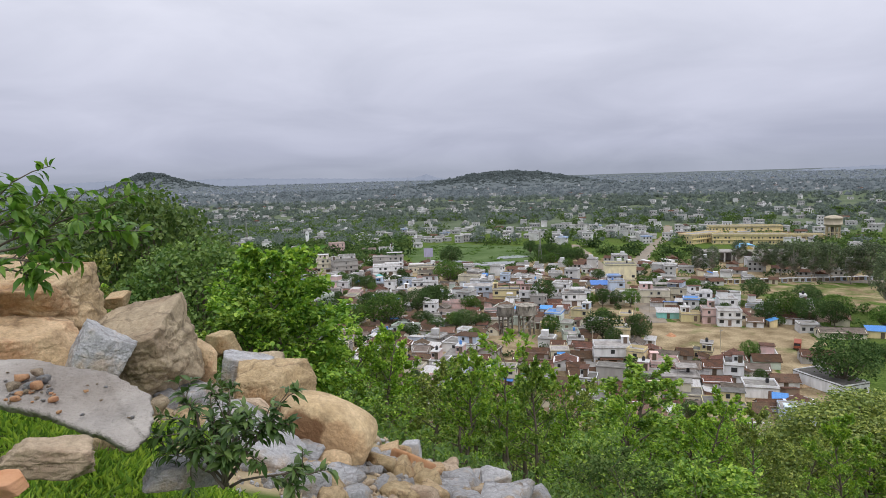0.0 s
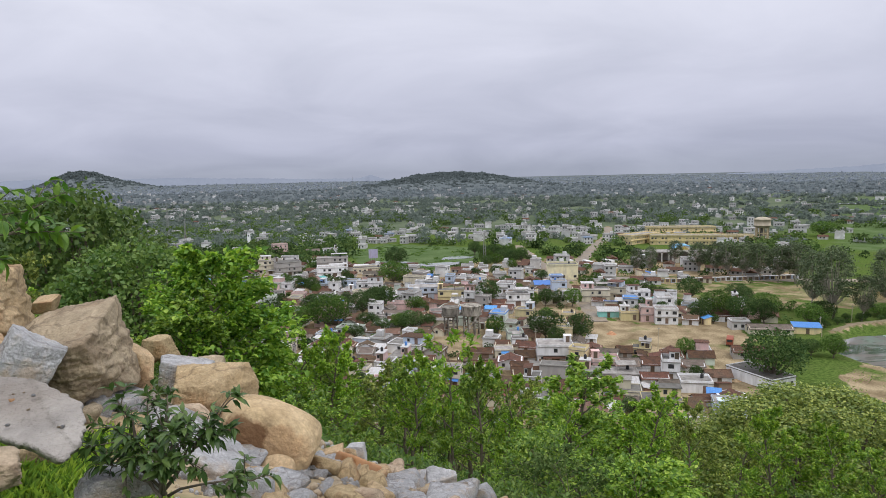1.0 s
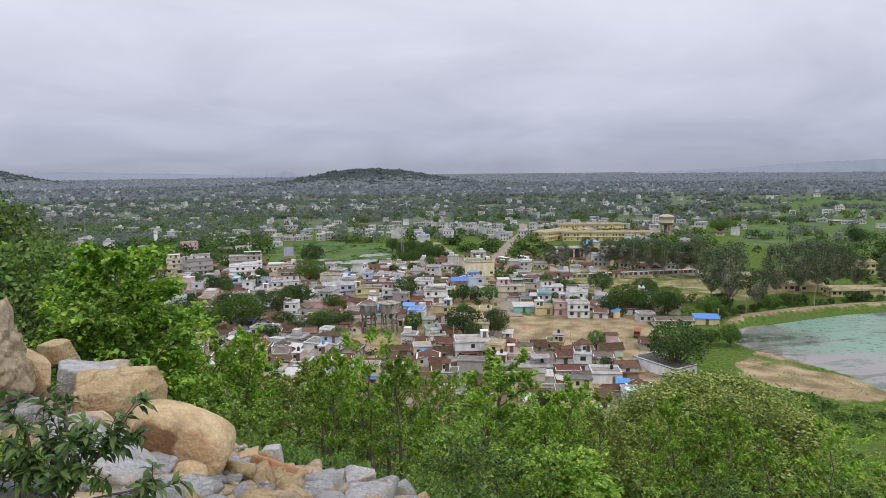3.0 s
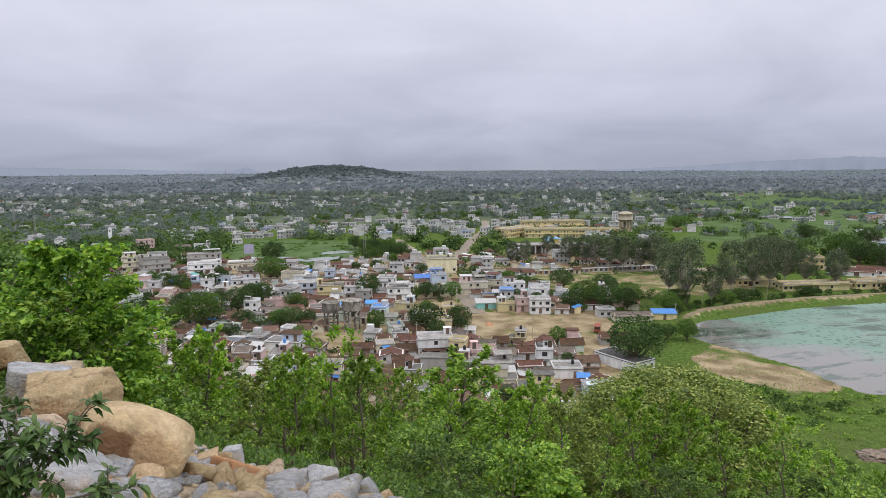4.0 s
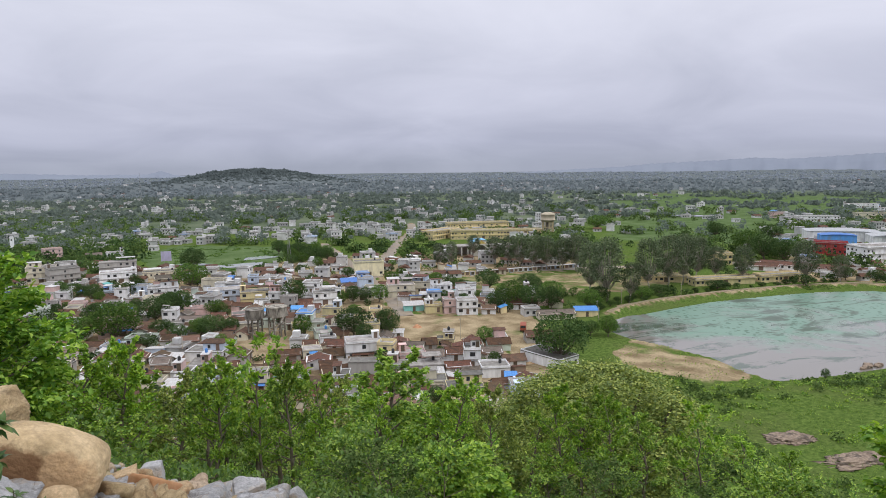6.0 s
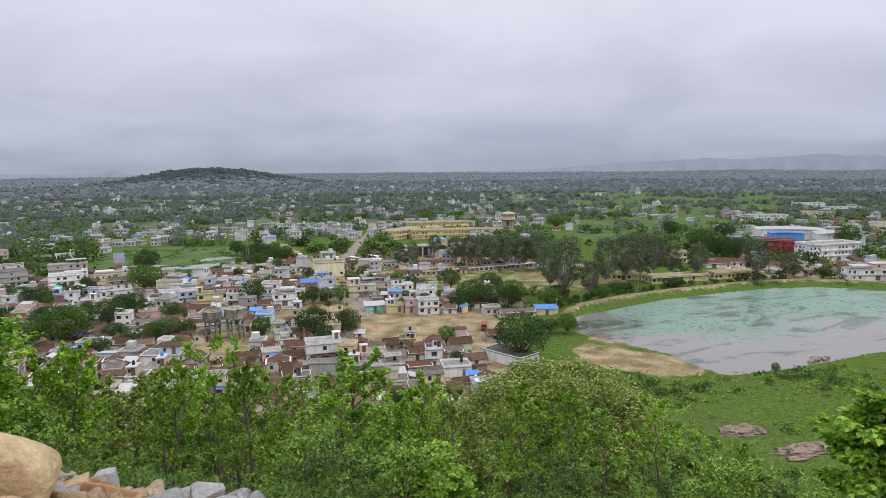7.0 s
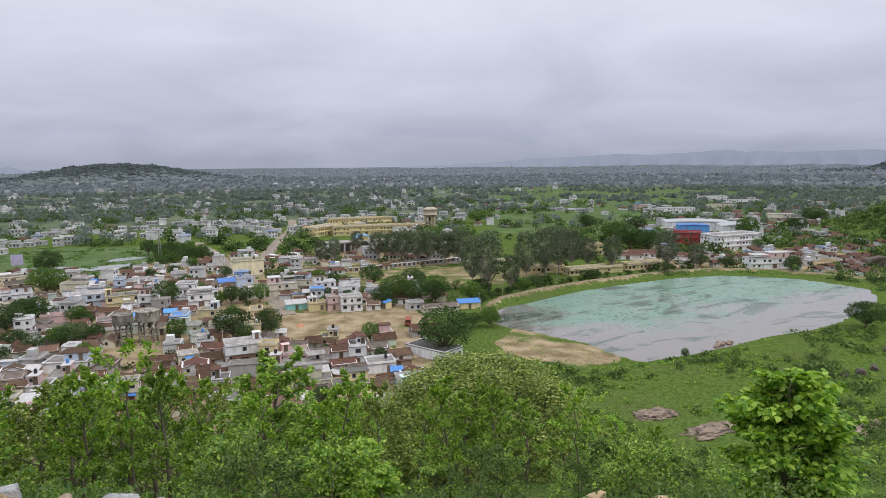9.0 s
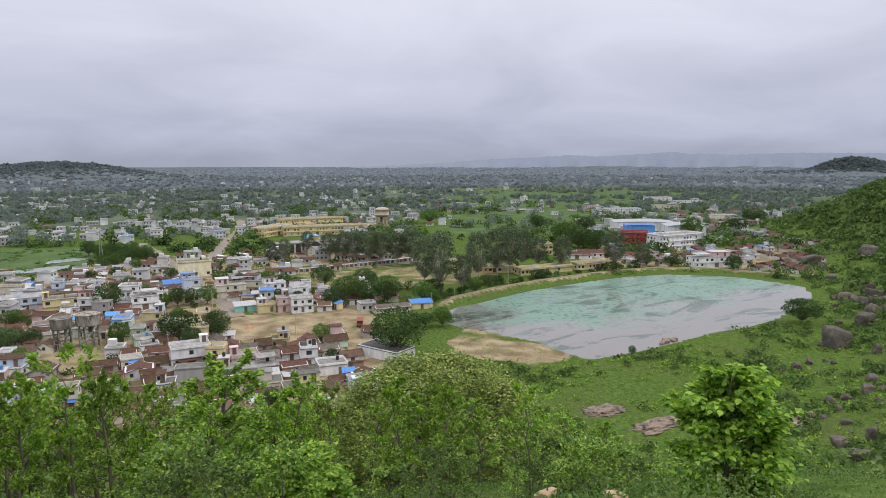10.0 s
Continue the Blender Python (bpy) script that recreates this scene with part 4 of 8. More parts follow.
WINDOWS = [window_mesh(1.1, 1.2), window_mesh(0.8, 1.0), window_mesh(1.5, 1.2)]
DOORS = [door_mesh(1.0, 2.05), door_mesh(2.2, 2.3)]


def tank_mesh(mat):
    g = Geo()
    g.tube([(0, 0, 0), (0, 0, 0.05), (0, 0, 1.05), (0, 0, 1.2), (0, 0, 1.22), (0, 0, 1.34)], [0.42, 0.46, 0.46, 0.25, 0.2, 0.18], 12)
    for z in (0.3, 0.55, 0.8):
        g.tube([(0, 0, z - 0.03), (0, 0, z), (0, 0, z + 0.03)], [0.46, 0.49, 0.46], 12, cap=False)
    return g.mesh("water_tank", [mat])


TANKS = [tank_mesh(M_TANK_BLACK), tank_mesh(M_TANK_WHITE), tank_mesh(M_PLASTIC_BLUE)]
WHITE, CREAM, PINK, BLUE, YELLOW, GREY, TEAL, BRICK, MINT = ((0.87, 0.87, 0.89), (0.74, 0.68, 0.54), (0.77, 0.54, 0.52), (0.60, 0.69, 0.84), (0.77, 0.65, 0.37),
                                                            (0.44, 0.42, 0.40), (0.25, 0.58, 0.56), (0.34, 0.22, 0.16), (0.60, 0.68, 0.60))
CNAME = {WHITE: "whitewashed", CREAM: "cream", PINK: "pink", BLUE: "pale blue", YELLOW: "yellow", GREY: "grey plastered", TEAL: "turquoise", BRICK: "brick-red", MINT: "pale green"}
hrng = random.Random(7)
PANES = [Geo().add([(-w / 2, 0.0, 0), (w / 2, 0.0, 0), (w / 2, 0.0, h), (-w / 2, 0.0, h), (-w / 2, 0.015, 0), (w / 2, 0.015, 0), (w / 2, 0.015, h), (-w / 2, 0.015, h)],
                   [(0, 1, 2, 3), (7, 6, 5, 4), (0, 4, 5, 1), (1, 5, 6, 2), (2, 6, 7, 3), (3, 7, 4, 0)]).mesh("pane", [M_PANE]) for w, h in ((1.1, 1.2), (0.8, 1.0), (1.5, 1.2))]
DETAIL = [True]      # whether windows get panes of their own


def put_openings(t, w, d, z0, storeys, hs, every=2.9, shade=True, door=True):
    """Windows on all four walls, storey by storey, and a door in front."""
    sides = (((0, -d / 2), 0, w), ((w / 2, 0), 90, d), ((0, d / 2), 180, w), ((-w / 2, 0), 270, d))
    for s in range(storeys):
        for k, ((cx, cy), turn, length) in enumerate(sides):
            if k == 2:
                continue
            n = max(1, int(length / every))
            for i in range(n):
                u = (i + 0.5) / n * length - length / 2
                a = radians(turn)
                x, y = cx + u * math.cos(a), cy + u * math.sin(a)
                if s == 0 and k == 0 and i == n // 2 and door:
                    part("door", DOORS[1 if length > 9 else 0], t, m=pose(x, y, z0 + 0.02, 0, 0, turn) @ Matrix.Translation((0, -0.03, 0)))
                    continue
                if hrng.random() < 0.4:
                    continue
                kind = hrng.choice((0, 0, 1, 2)) if length / n > 2 else 1
                win = part("window", WINDOWS[kind], t, m=pose(x, y, z0 + s * hs + 1.0, 0, 0, turn) @ Matrix.Translation((0, -0.03, 0)))
                if DETAIL[0]:
                    part("pane", PANES[kind], win, "dark window pane")
        if shade:
            g = Geo().box(-w / 2 - 0.45, -d / 2 - 0.45, -0.1, w / 2 + 0.45, -d / 2, 0)
            if s < storeys - 1:
                part("ledge", g.mesh("ledge", [M_CONCRETE]), t, m=Matrix.Translation((0, 0, z0 + (s + 1) * hs)))


def flat_house(x, y, turn, w, d, storeys, colour, extra=True, label="", hs=2.75, roofcol=None):
    """A plastered house with a flat roof, parapet, stair-head room and roof tank."""
    t = thing("house", label or f"{CNAME[colour]} {'one' if storeys == 1 else 'two' if storeys == 2 else 'three'}-storey flat-roofed house", "house", "town houses", pose(x, y, 0, 0, 0, turn))
    HOUSES.append((x, y, math.hypot(w, d) / 2))
    z0 = 0.35
    h = z0 + storeys * hs
    g = Geo().box(-w / 2, -d / 2, -0.6, w / 2, d / 2, h)
    part("wall", g.mesh("wall", [M_WALL]), t, colour=colour)
    g = Geo().box(-w / 2 - 0.2, -d / 2 - 0.25, h, w / 2 + 0.2, d / 2 + 0.2, h + 0.14)
    part("roof", g.mesh("roof", [roofcol or M_CONCRETE]), t)
    p = hrng.choice((0.15, 0.3, 0.6, 0.8)) if extra else 0.3
    g = Geo()
    for a in ((-w / 2, -d / 2, w / 2, -d / 2 + 0.14), (-w / 2, d / 2 - 0.14, w / 2, d / 2), (-w / 2, -d / 2 + 0.14, -w / 2 + 0.14, d / 2 - 0.14), (w / 2 - 0.14, -d / 2 + 0.14, w / 2, d / 2 - 0.14)):
        g.box(a[0], a[1], h + 0.142, a[2], a[3], h + 0.14 + p)
    part("parapet", g.mesh("parapet", [M_WALL]), t, colour=colour)
    put_openings(t, w, d, z0, storeys, hs)
    u = hrng.random()
    if extra and u < 0.30:
        # a sloping sheet awning over the front
        aw = w * hrng.uniform(0.4, 0.8)
        q = [(-aw / 2, 0, 0), (aw / 2, 0, 0), (aw / 2, -1.3, -0.42), (-aw / 2, -1.3, -0.42), (-aw / 2, 0, 0.05), (aw / 2, 0, 0.05), (aw / 2, -1.3, -0.37), (-aw / 2, -1.3, -0.37)]
        part("awning", Geo().add(q, [(0, 3, 2, 1), (4, 5, 6, 7), (0, 1, 5, 4), (1, 2, 6, 5), (2, 3, 7, 6), (3, 0, 4, 7)]).mesh("awning", [hrng.choice((M_TIN, M_TILE, M_PLASTIC_BLUE, M_TIN, M_TILE_GREY))]), t,
             m=Matrix.Translation((w * hrng.uniform(-0.1, 0.1), -d / 2 - 0.02, z0 + 2.5)))
    elif extra and u < 0.52:
        # a roofed-over part of the terrace on thin posts
        cw, cd = w * hrng.uniform(0.35, 0.6), d * hrng.uniform(0.35, 0.6)
        cx, cy = (w - cw) / 2 * hrng.choice((-0.9, 0.9)), (d - cd) / 2 * hrng.choice((-0.8, 0.8))
        g = Geo()
        for a in (-1, 1):
            for b in (-1, 1):
                g.box(a * cw * 0.45 - 0.05, b * cd * 0.45 - 0.05, 0, a * cw * 0.45 + 0.05, b * cd * 0.45 + 0.05, 1.95)
        q = [(-cw / 2, -cd / 2, 1.85), (cw / 2, -cd / 2, 1.85), (cw / 2, cd / 2, 2.15), (-cw / 2, cd / 2, 2.15)]
        g.add(q + [(a, b, c + 0.06) for a, b, c in q], [(3, 2, 1, 0), (4, 5, 6, 7), (0, 1, 5, 4), (1, 2, 6, 5), (2, 3, 7, 6), (3, 0, 4, 7)])
        part("canopy", g.mesh("canopy", [hrng.choice((M_TIN, M_TIN, M_TIN, M_PLASTIC_BLUE, M_TILE_GREY, M_TILE, M_CONCRETE, M_TILE))]), t, m=Matrix.Translation((cx, cy, h + 0.142)))
    if extra and hrng.random() < 0.16 and min(w, d) > 5:
        sw = hrng.uniform(2.2, 3.0)
        sx, sy = (w / 2 - sw / 2 - 0.2) * hrng.choice((-1, 1)), d / 2 - sw / 2 - 0.3
        g = Geo().box(-sw / 2, -sw / 2, 0, sw / 2, sw / 2, 2.1).box(-sw / 2 - 0.15, -sw / 2 - 0.15, 2.1, sw / 2 + 0.15, sw / 2 + 0.15, 2.22)
        part("stair_head", g.mesh("stair_head", [M_WALL]), t, m=Matrix.Translation((sx, sy, h + 0.142)), colour=colour)
        part("door", DOORS[0], t, m=Matrix.Translation((sx, sy - sw / 2 - 0.03, h + 0.15)))
        if hrng.random() < 0.3:
            part("water_tank", TANKS[hrng.choice((0, 0, 0, 0, 1, 2))], t, m=Matrix.Translation((sx, sy, h + 2.364)))
    elif extra and hrng.random() < 0.45 and min(w, d) > 4.5:
        # a room built later on part of the roof
        rw, rd, rh = w * hrng.uniform(0.38, 0.6), d * hrng.uniform(0.5, 0.82), hrng.uniform(2.2, 2.7)
        rx, ry = (w - rw) / 2 * hrng.choice((-0.92, 0.92)), (d - rd) / 2 * 0.9
        part("upper_room", Geo().box(-rw / 2, -rd / 2, 0, rw / 2, rd / 2, rh).mesh("upper_room", [M_WALL]), t, m=Matrix.Translation((rx, ry, h + 0.142)), colour=hrng.choice((colour, colour, WHITE, PINK, BLUE)))
        part("upper_roof", Geo().box(-rw / 2 - 0.25, -rd / 2 - 0.35, rh, rw / 2 + 0.25, rd / 2 + 0.2, rh + 0.12).mesh("upper_roof", [hrng.choice((M_CONCRETE, M_CONCRETE, M_TIN, M_TILE))]), t, m=Matrix.Translation((rx, ry, h + 0.144)))
        part("window", WINDOWS[1], t, m=Matrix.Translation((rx - rw * 0.2, ry - rd / 2 - 0.03, h + 0.95)))
        part("door", DOORS[0], t, m=Matrix.Translation((rx + rw * 0.22, ry - rd / 2 - 0.03, h + 0.15)))
        if hrng.random() < 0.4:
            part("water_tank", TANKS[hrng.choice((0, 0, 1, 1, 2))], t, m=Matrix.Translation((rx, ry, h + rh + 0.266)))
    elif hrng.random() < 0.5:
        part("water_tank", TANKS[hrng.choice((0, 0, 1, 1, 2))], t, m=Matrix.Translation((w * 0.25, d * 0.2, h + 0.142)))
    return t


def tile_house(x, y, turn, w, d, colour, h=2.7, rise=1.5, mat=None, label=""):
    """A low house under a sagging two-sided roof of clay tiles (or tin)."""
    mat = mat or hrng.choice((M_TILE, M_TILE, M_TILE_PALE, M_TILE_GREY))
    t = thing("house", label or f"low {CNAME[colour]} house under a weathered {'clay-tile' if mat in (M_TILE, M_TILE_PALE, M_TILE_GREY) else 'sheet-metal'} roof", "house", "town houses", pose(x, y, 0, 0, 0, turn))
    HOUSES.append((x, y, math.hypot(w, d) / 2))
    g = Geo().box(-w / 2, -d / 2, -0.6, w / 2, d / 2, h)
    for s in (-1, 1):
        a = s * w / 2
        b = a - s * 0.22
        q = [(a, -d / 2, h), (a, d / 2, h), (a, 0, h + rise - 0.08), (b, -d / 2, h), (b, d / 2, h), (b, 0, h + rise - 0.08)]
        g.add(q, [(0, 1, 2), (5, 4, 3), (0, 2, 5, 3), (1, 4, 5, 2)])
    part("wall", g.mesh("wall", [M_WALL]), t, colour=colour)
    g = Geo()
    n = max(2, int(w / 1.4))
    for s in (-1, 1):
        k = len(g.v)
        for i in range(n + 1):
            u = -w / 2 - 0.35 + (w + 0.7) * i / n
            sag = 0.10 * math.sin(math.pi * i / n) * min(1, w / 8) + hrng.uniform(-0.03, 0.03)
            for j in range(5):
                v = j / 4
                g.v.append((u, s * (d / 2 + 0.5) * v, h + rise - (rise + 0.28) * v - sag * (1 - 0.4 * v) - 0.09 * math.sin(math.pi * v)))
        for i in range(n):
            for j in range(4):
                a = k + i * 5 + j
                g.f.append((a, a + 1, a + 6, a + 5)); g.s.append(0)
    me = g.mesh("roof", [mat])
    ro = part("roof", me, t)
    mod = ro.modifiers.new("thickness", "SOLIDIFY")
    mod.thickness, mod.offset = 0.12, 0
    g = Geo().tube([(-w / 2 - 0.35, 0, h + rise + 0.02), (0, 0, h + rise - 0.08), (w / 2 + 0.35, 0, h + rise + 0.02)], [0.13, 0.13, 0.13], 6)
    part("ridge_cap", g.mesh("ridge_cap", [mat]), t)
    put_openings(t, w, d, 0.1, 1, h, 3.6, False)
    return t


def shed_house(x, y, turn, w, d, colour, mat, h=2.6):
    """A small hut with a single-pitch sheet roof."""
    t = thing("hut", f"small {CNAME[colour]} hut with a {'blue plastic' if mat == M_PLASTIC_BLUE else 'turquoise' if mat == M_PLASTIC_TEAL else 'tiled' if mat == M_TILE else 'concrete' if mat == M_CONCRETE else 'sheet-metal'} lean-to roof", "hut", "town huts", pose(x, y, 0, 0, 0, turn))
    HOUSES.append((x, y, math.hypot(w, d) / 2))
    q = [(-w / 2, -d / 2, -0.6), (w / 2, -d / 2, -0.6), (w / 2, d / 2, -0.6), (-w / 2, d / 2, -0.6), (-w / 2, -d / 2, h), (w / 2, -d / 2, h), (w / 2, d / 2, h + 0.8), (-w / 2, d / 2, h + 0.8)]
    part("wall", Geo().add(q, [(3, 2, 1, 0), (4, 5, 6, 7), (0, 1, 5, 4), (1, 2, 6, 5), (2, 3, 7, 6), (3, 0, 4, 7)]).mesh("wall", [M_WALL]), t, colour=colour)
    g = Geo()
    n = int((w + 0.8) / 0.35)
    for i in range(n + 1):
        u = -w / 2 - 0.4 + (w + 0.8) * i / n
        e = 0.05 * (i % 2)
        for k in (0, 0.06):
            g.v += [(u, -d / 2 - 0.5, h - 0.05 + e + k), (u, d / 2 + 0.4, h + 0.9 + e + k)]
    for i in range(n):
        a = i * 4
        g.f += [(a, a + 1, a + 5, a + 4), (a + 2, a + 6, a + 7, a + 3), (a, a + 4, a + 6, a + 2), (a + 1, a + 3, a + 7, a + 5)]
        g.s += [0] * 4
    part("roof", g.mesh("roof", [mat]), t)
    part("door", DOORS[0], t, m=Matrix.Translation((0, -d / 2 - 0.03, 0.05)))
    return t


# the houses that stand out
flat_house(52.2, 204.7, -9, 11.4, 8, 2, WHITE)
flat_house(5.2, 224.6, -25, 12.3, 8, 1, WHITE)
flat_house(81.0, 182.0, -20, 5.1, 6, 2, WHITE)
flat_house(83.4, 171.4, -16, 8.4, 7, 1, WHITE, label="white and blue two-tone flat-roofed house")
flat_house(65.4, 194.3, -11, 8.2, 7, 1, PINK)
flat_house(65.7, 182.2, -12, 10.2, 7, 1, GREY)
tile_house(38.3, 192.7, -7, 5.2, 6, BRICK)
flat_house(36.8, 211.9, -6, 6.0, 6, 1, CREAM)
tile_house(39.7, 187.1, -7, 9.3, 7, CREAM)
tile_house(27.7, 195.4, -5, 7.8, 6, BRICK)
flat_house(44.7, 224.5, -7, 5.6, 5, 1, WHITE)
tile_house(72.0, 191.3, -12, 5.4, 6, BRICK)
tile_house(79.0, 191.3, -14, 6.0, 6, WHITE)
tile_house(75.1, 169.7, -14, 4.9, 5, WHITE)
flat_house(109.2, 250.9, -14, 8.7, 7, 2, WHITE)
flat_house(103.4, 256.4, -13, 5.0, 7, 2, PINK)
flat_house(97.2, 258.8, -12, 7.2, 5, 1, YELLOW)
shed_house(90.7, 265.9, -11, 8.5, 5, TEAL, M_TIN)
flat_house(57.8, 294.2, -7, 10.8, 7, 2, WHITE)
flat_house(63.9, 294.1, -7, 2.6, 3.5, 2, WHITE, False, hs=3.4)
flat_house(95.7, 299.4, -11, 12.9, 10, 2, CREAM)
flat_house(110.1, 300.7, -35, 15.1, 9, 2, CREAM)
flat_house(97.6, 365.7, -9, 16.7, 12, 1, (0.80, 0.74, 0.50), hs=7.6, label="windowless cream-yellow cinema hall with a flat roof")
shed_house(80.9, 335.8, -8, 11.8, 8, GREY, M_PLASTIC_BLUE)
flat_house(-25.2, 270.9, 3, 13.3, 8, 2, PINK)
flat_house(-75.5, 422.0, 5, 14.5, 11, 3, CREAM)
flat_house(-63.5, 410.9, 20, 14.8, 12, 3, GREY)
flat_house(-35.0, 399.4, 3, 18.4, 9, 2, WHITE)
flat_house(-37.0, 424.7, 3, 19.6, 8, 3, GREY)
flat_house(-10.8, 338.7, 1, 13.6, 8, 2, WHITE)
flat_house(16.9, 322.0, -2, 16.5, 10, 2, BLUE)
flat_house(28.9, 310.1, -3, 13.3, 9, 2, YELLOW)
flat_house(20.4, 276.3, -3, 8.3, 7, 1, PINK)
flat_house(-12.9, 411.9, 1, 21.0, 10, 1, CREAM)
tile_house(-11.5, 390.3, 1, 10.0, 9, CREAM)
flat_house(348.0, 216.0, -27, 24, 10, 2, WHITE, label="pale whitewashed two-storey house at the end of the bank")
flat_house(693.8, 493.0, -33, 32.4, 12, 2, CREAM)
flat_house(842.1, 613.1, -32, 39.7, 12, 2, WHITE)
flat_house(800.7, 535.7, -34, 40.8, 12, 2, WHITE)
flat_house(625.3, 376.4, -35, 24.7, 12, 2, CREAM)
flat_house(578.8, 327.7, -36, 19.7, 12, 2, BRICK)
flat_house(622.2, 549.8, -29, 17.6, 12, 2, PINK)
flat_house(612.5, 493.1, -31, 40.0, 12, 2, WHITE)




# ---- landmarks ----
def ring_tank(x, y, rad, foot, tall, cone, ladder, mat):
    """An old concrete water tank on columns."""
    t = thing("water_tank_tower", "old stained concrete water tank on braced columns", "water tank", "old twin tanks", pose(x, y, 0, 0, 0, 20))
    n = 8
    for k in range(n):
        a = 2 * math.pi * k / n
        g = Geo().tube([(rad * 0.8 * math.cos(a), rad * 0.8 * math.sin(a), -0.4), (rad * 0.8 * math.cos(a), rad * 0.8 * math.sin(a), foot)], [0.27, 0.27], 6)
        part("column", g.mesh("column", [mat]), t)
    for z in (foot * 0.35, foot * 0.7):
        pts = [(rad * 0.8 * math.cos(2 * math.pi * k / n), rad * 0.8 * math.sin(2 * math.pi * k / n), z) for k in range(n + 1)]
        part("ring_beam", Geo().tube(pts, [0.2] * len(pts), 4).mesh("ring_beam", [mat]), t)
    prof = [(rad * 0.85, foot), (rad, foot + 0.3), (rad * 1.12, foot + 0.45), (rad * 1.12, foot + 0.62), (rad, foot + 0.62), (rad, foot + tall), (rad * 1.06, foot + tall + 0.02), (rad * 1.06, foot + tall + 0.25), (rad * 0.1, foot + tall + cone)]
    g = Geo().tube([(0, 0, z) for _, z in prof], [r for r, _ in prof], 28)
    part("drum", g.mesh("drum", [mat]), t, "stained concrete drum")
    g = Geo()
    for k in range(28):
        a = 2 * math.pi * k / 28
        g.tube([(rad * 1.1 * math.cos(a), rad * 1.1 * math.sin(a), foot + 0.6), (rad * 1.1 * math.cos(a), rad * 1.1 * math.sin(a), foot + 1.5)], [0.035, 0.035], 4)
    for z in (foot + 1.05, foot + 1.5):
        pts = [(rad * 1.1 * math.cos(2 * math.pi * k / 28), rad * 1.1 * math.sin(2 * math.pi * k / 28), z) for k in range(29)]
        g.tube(pts, [0.035] * 29, 4)
    part("railing", g.mesh("railing", [mat]), t)
    if ladder:
        g = Geo().tube([(-rad * 1.3, -rad * 0.8, 0), (rad * 0.2, -rad * 1.15, foot + 0.6)], [0.3, 0.3], 4)
        part("stair", g.mesh("stair", [mat]), t)


M_CONC_OLD = surf("old_concrete", (0.13, 0.118, 0.10), (0.31, 0.285, 0.25), 0.8, 0.95, 0.5, 5, (0.045, 0.04, 0.037), 0.95, 0.5, stretch=(1, 1, 0.4))
M_CONC_STREAKED = surf("streaked_concrete", (0.24, 0.215, 0.18), (0.46, 0.43, 0.375), 0.8, 0.95, 0.5, 5, (0.06, 0.052, 0.046), 0.95, 1.1, stretch=(1, 1, 0.3))
HOUSES.append((24, 226, 12))
HOUSES.append((24, 236, 12))
HOUSES.append((28, 246, 9))
ring_tank(22.3, 245.0, 3.3, 7.2, 3.5, 0.9, False, M_CONC_OLD)
ring_tank(30.2, 245.6, 3.8, 7.2, 3.7, 1.1, True, M_CONC_STREAKED)


def water_tower(x, y):
    t = thing("water_tower", "round cream-coloured water tower on tall columns with a domed tank", "water tower", m=pose(x, y, 0) @ Matrix.Diagonal((1.06, 1.06, 1.27, 1)))
    for k in range(10):
        a = 2 * math.pi * k / 10
        part("column", Geo().tube([(4.3 * math.cos(a), 4.3 * math.sin(a), -0.5), (4.3 * math.cos(a), 4.3 * math.sin(a), 10.6)], [0.42, 0.42], 6).mesh("column", [M_WALL]), t, colour=(0.55, 0.45, 0.28))
    for z in (3.5, 7.0):
        pts = [(4.3 * math.cos(2 * math.pi * k / 10), 4.3 * math.sin(2 * math.pi * k / 10), z) for k in range(11)]
        part("ring_beam", Geo().tube(pts, [0.22] * 11, 4).mesh("ring_beam", [M_WALL]), t, colour=(0.55, 0.45, 0.28))
    part("core", Geo().tube([(0, 0, 0), (0, 0, 10.8)], [1.6, 1.6], 12).mesh("core", [M_CONC_OLD]), t)
    prof = [(4.4, 10.4), (5.6, 11.6), (6.0, 11.7), (6.0, 12.0), (5.7, 12.0), (5.7, 15.2), (5.95, 15.25), (5.95, 15.6), (5.0, 16.2), (3.0, 16.8), (0.2, 17.1)]
    part("tank", Geo().tube([(0, 0, z) for _, z in prof], [r for r, _ in prof], 36).mesh("tank", [M_CONC_PALE], True), t)


M_CONC_PALE = surf("pale_concrete", (0.38, 0.325, 0.245), (0.52, 0.46, 0.36), 0.5, 0.9, 0.3, 4, (0.30, 0.26, 0.21), 0.6, 0.3, stretch=(1, 1, 0.4))
water_tower(291.2, 492.2)


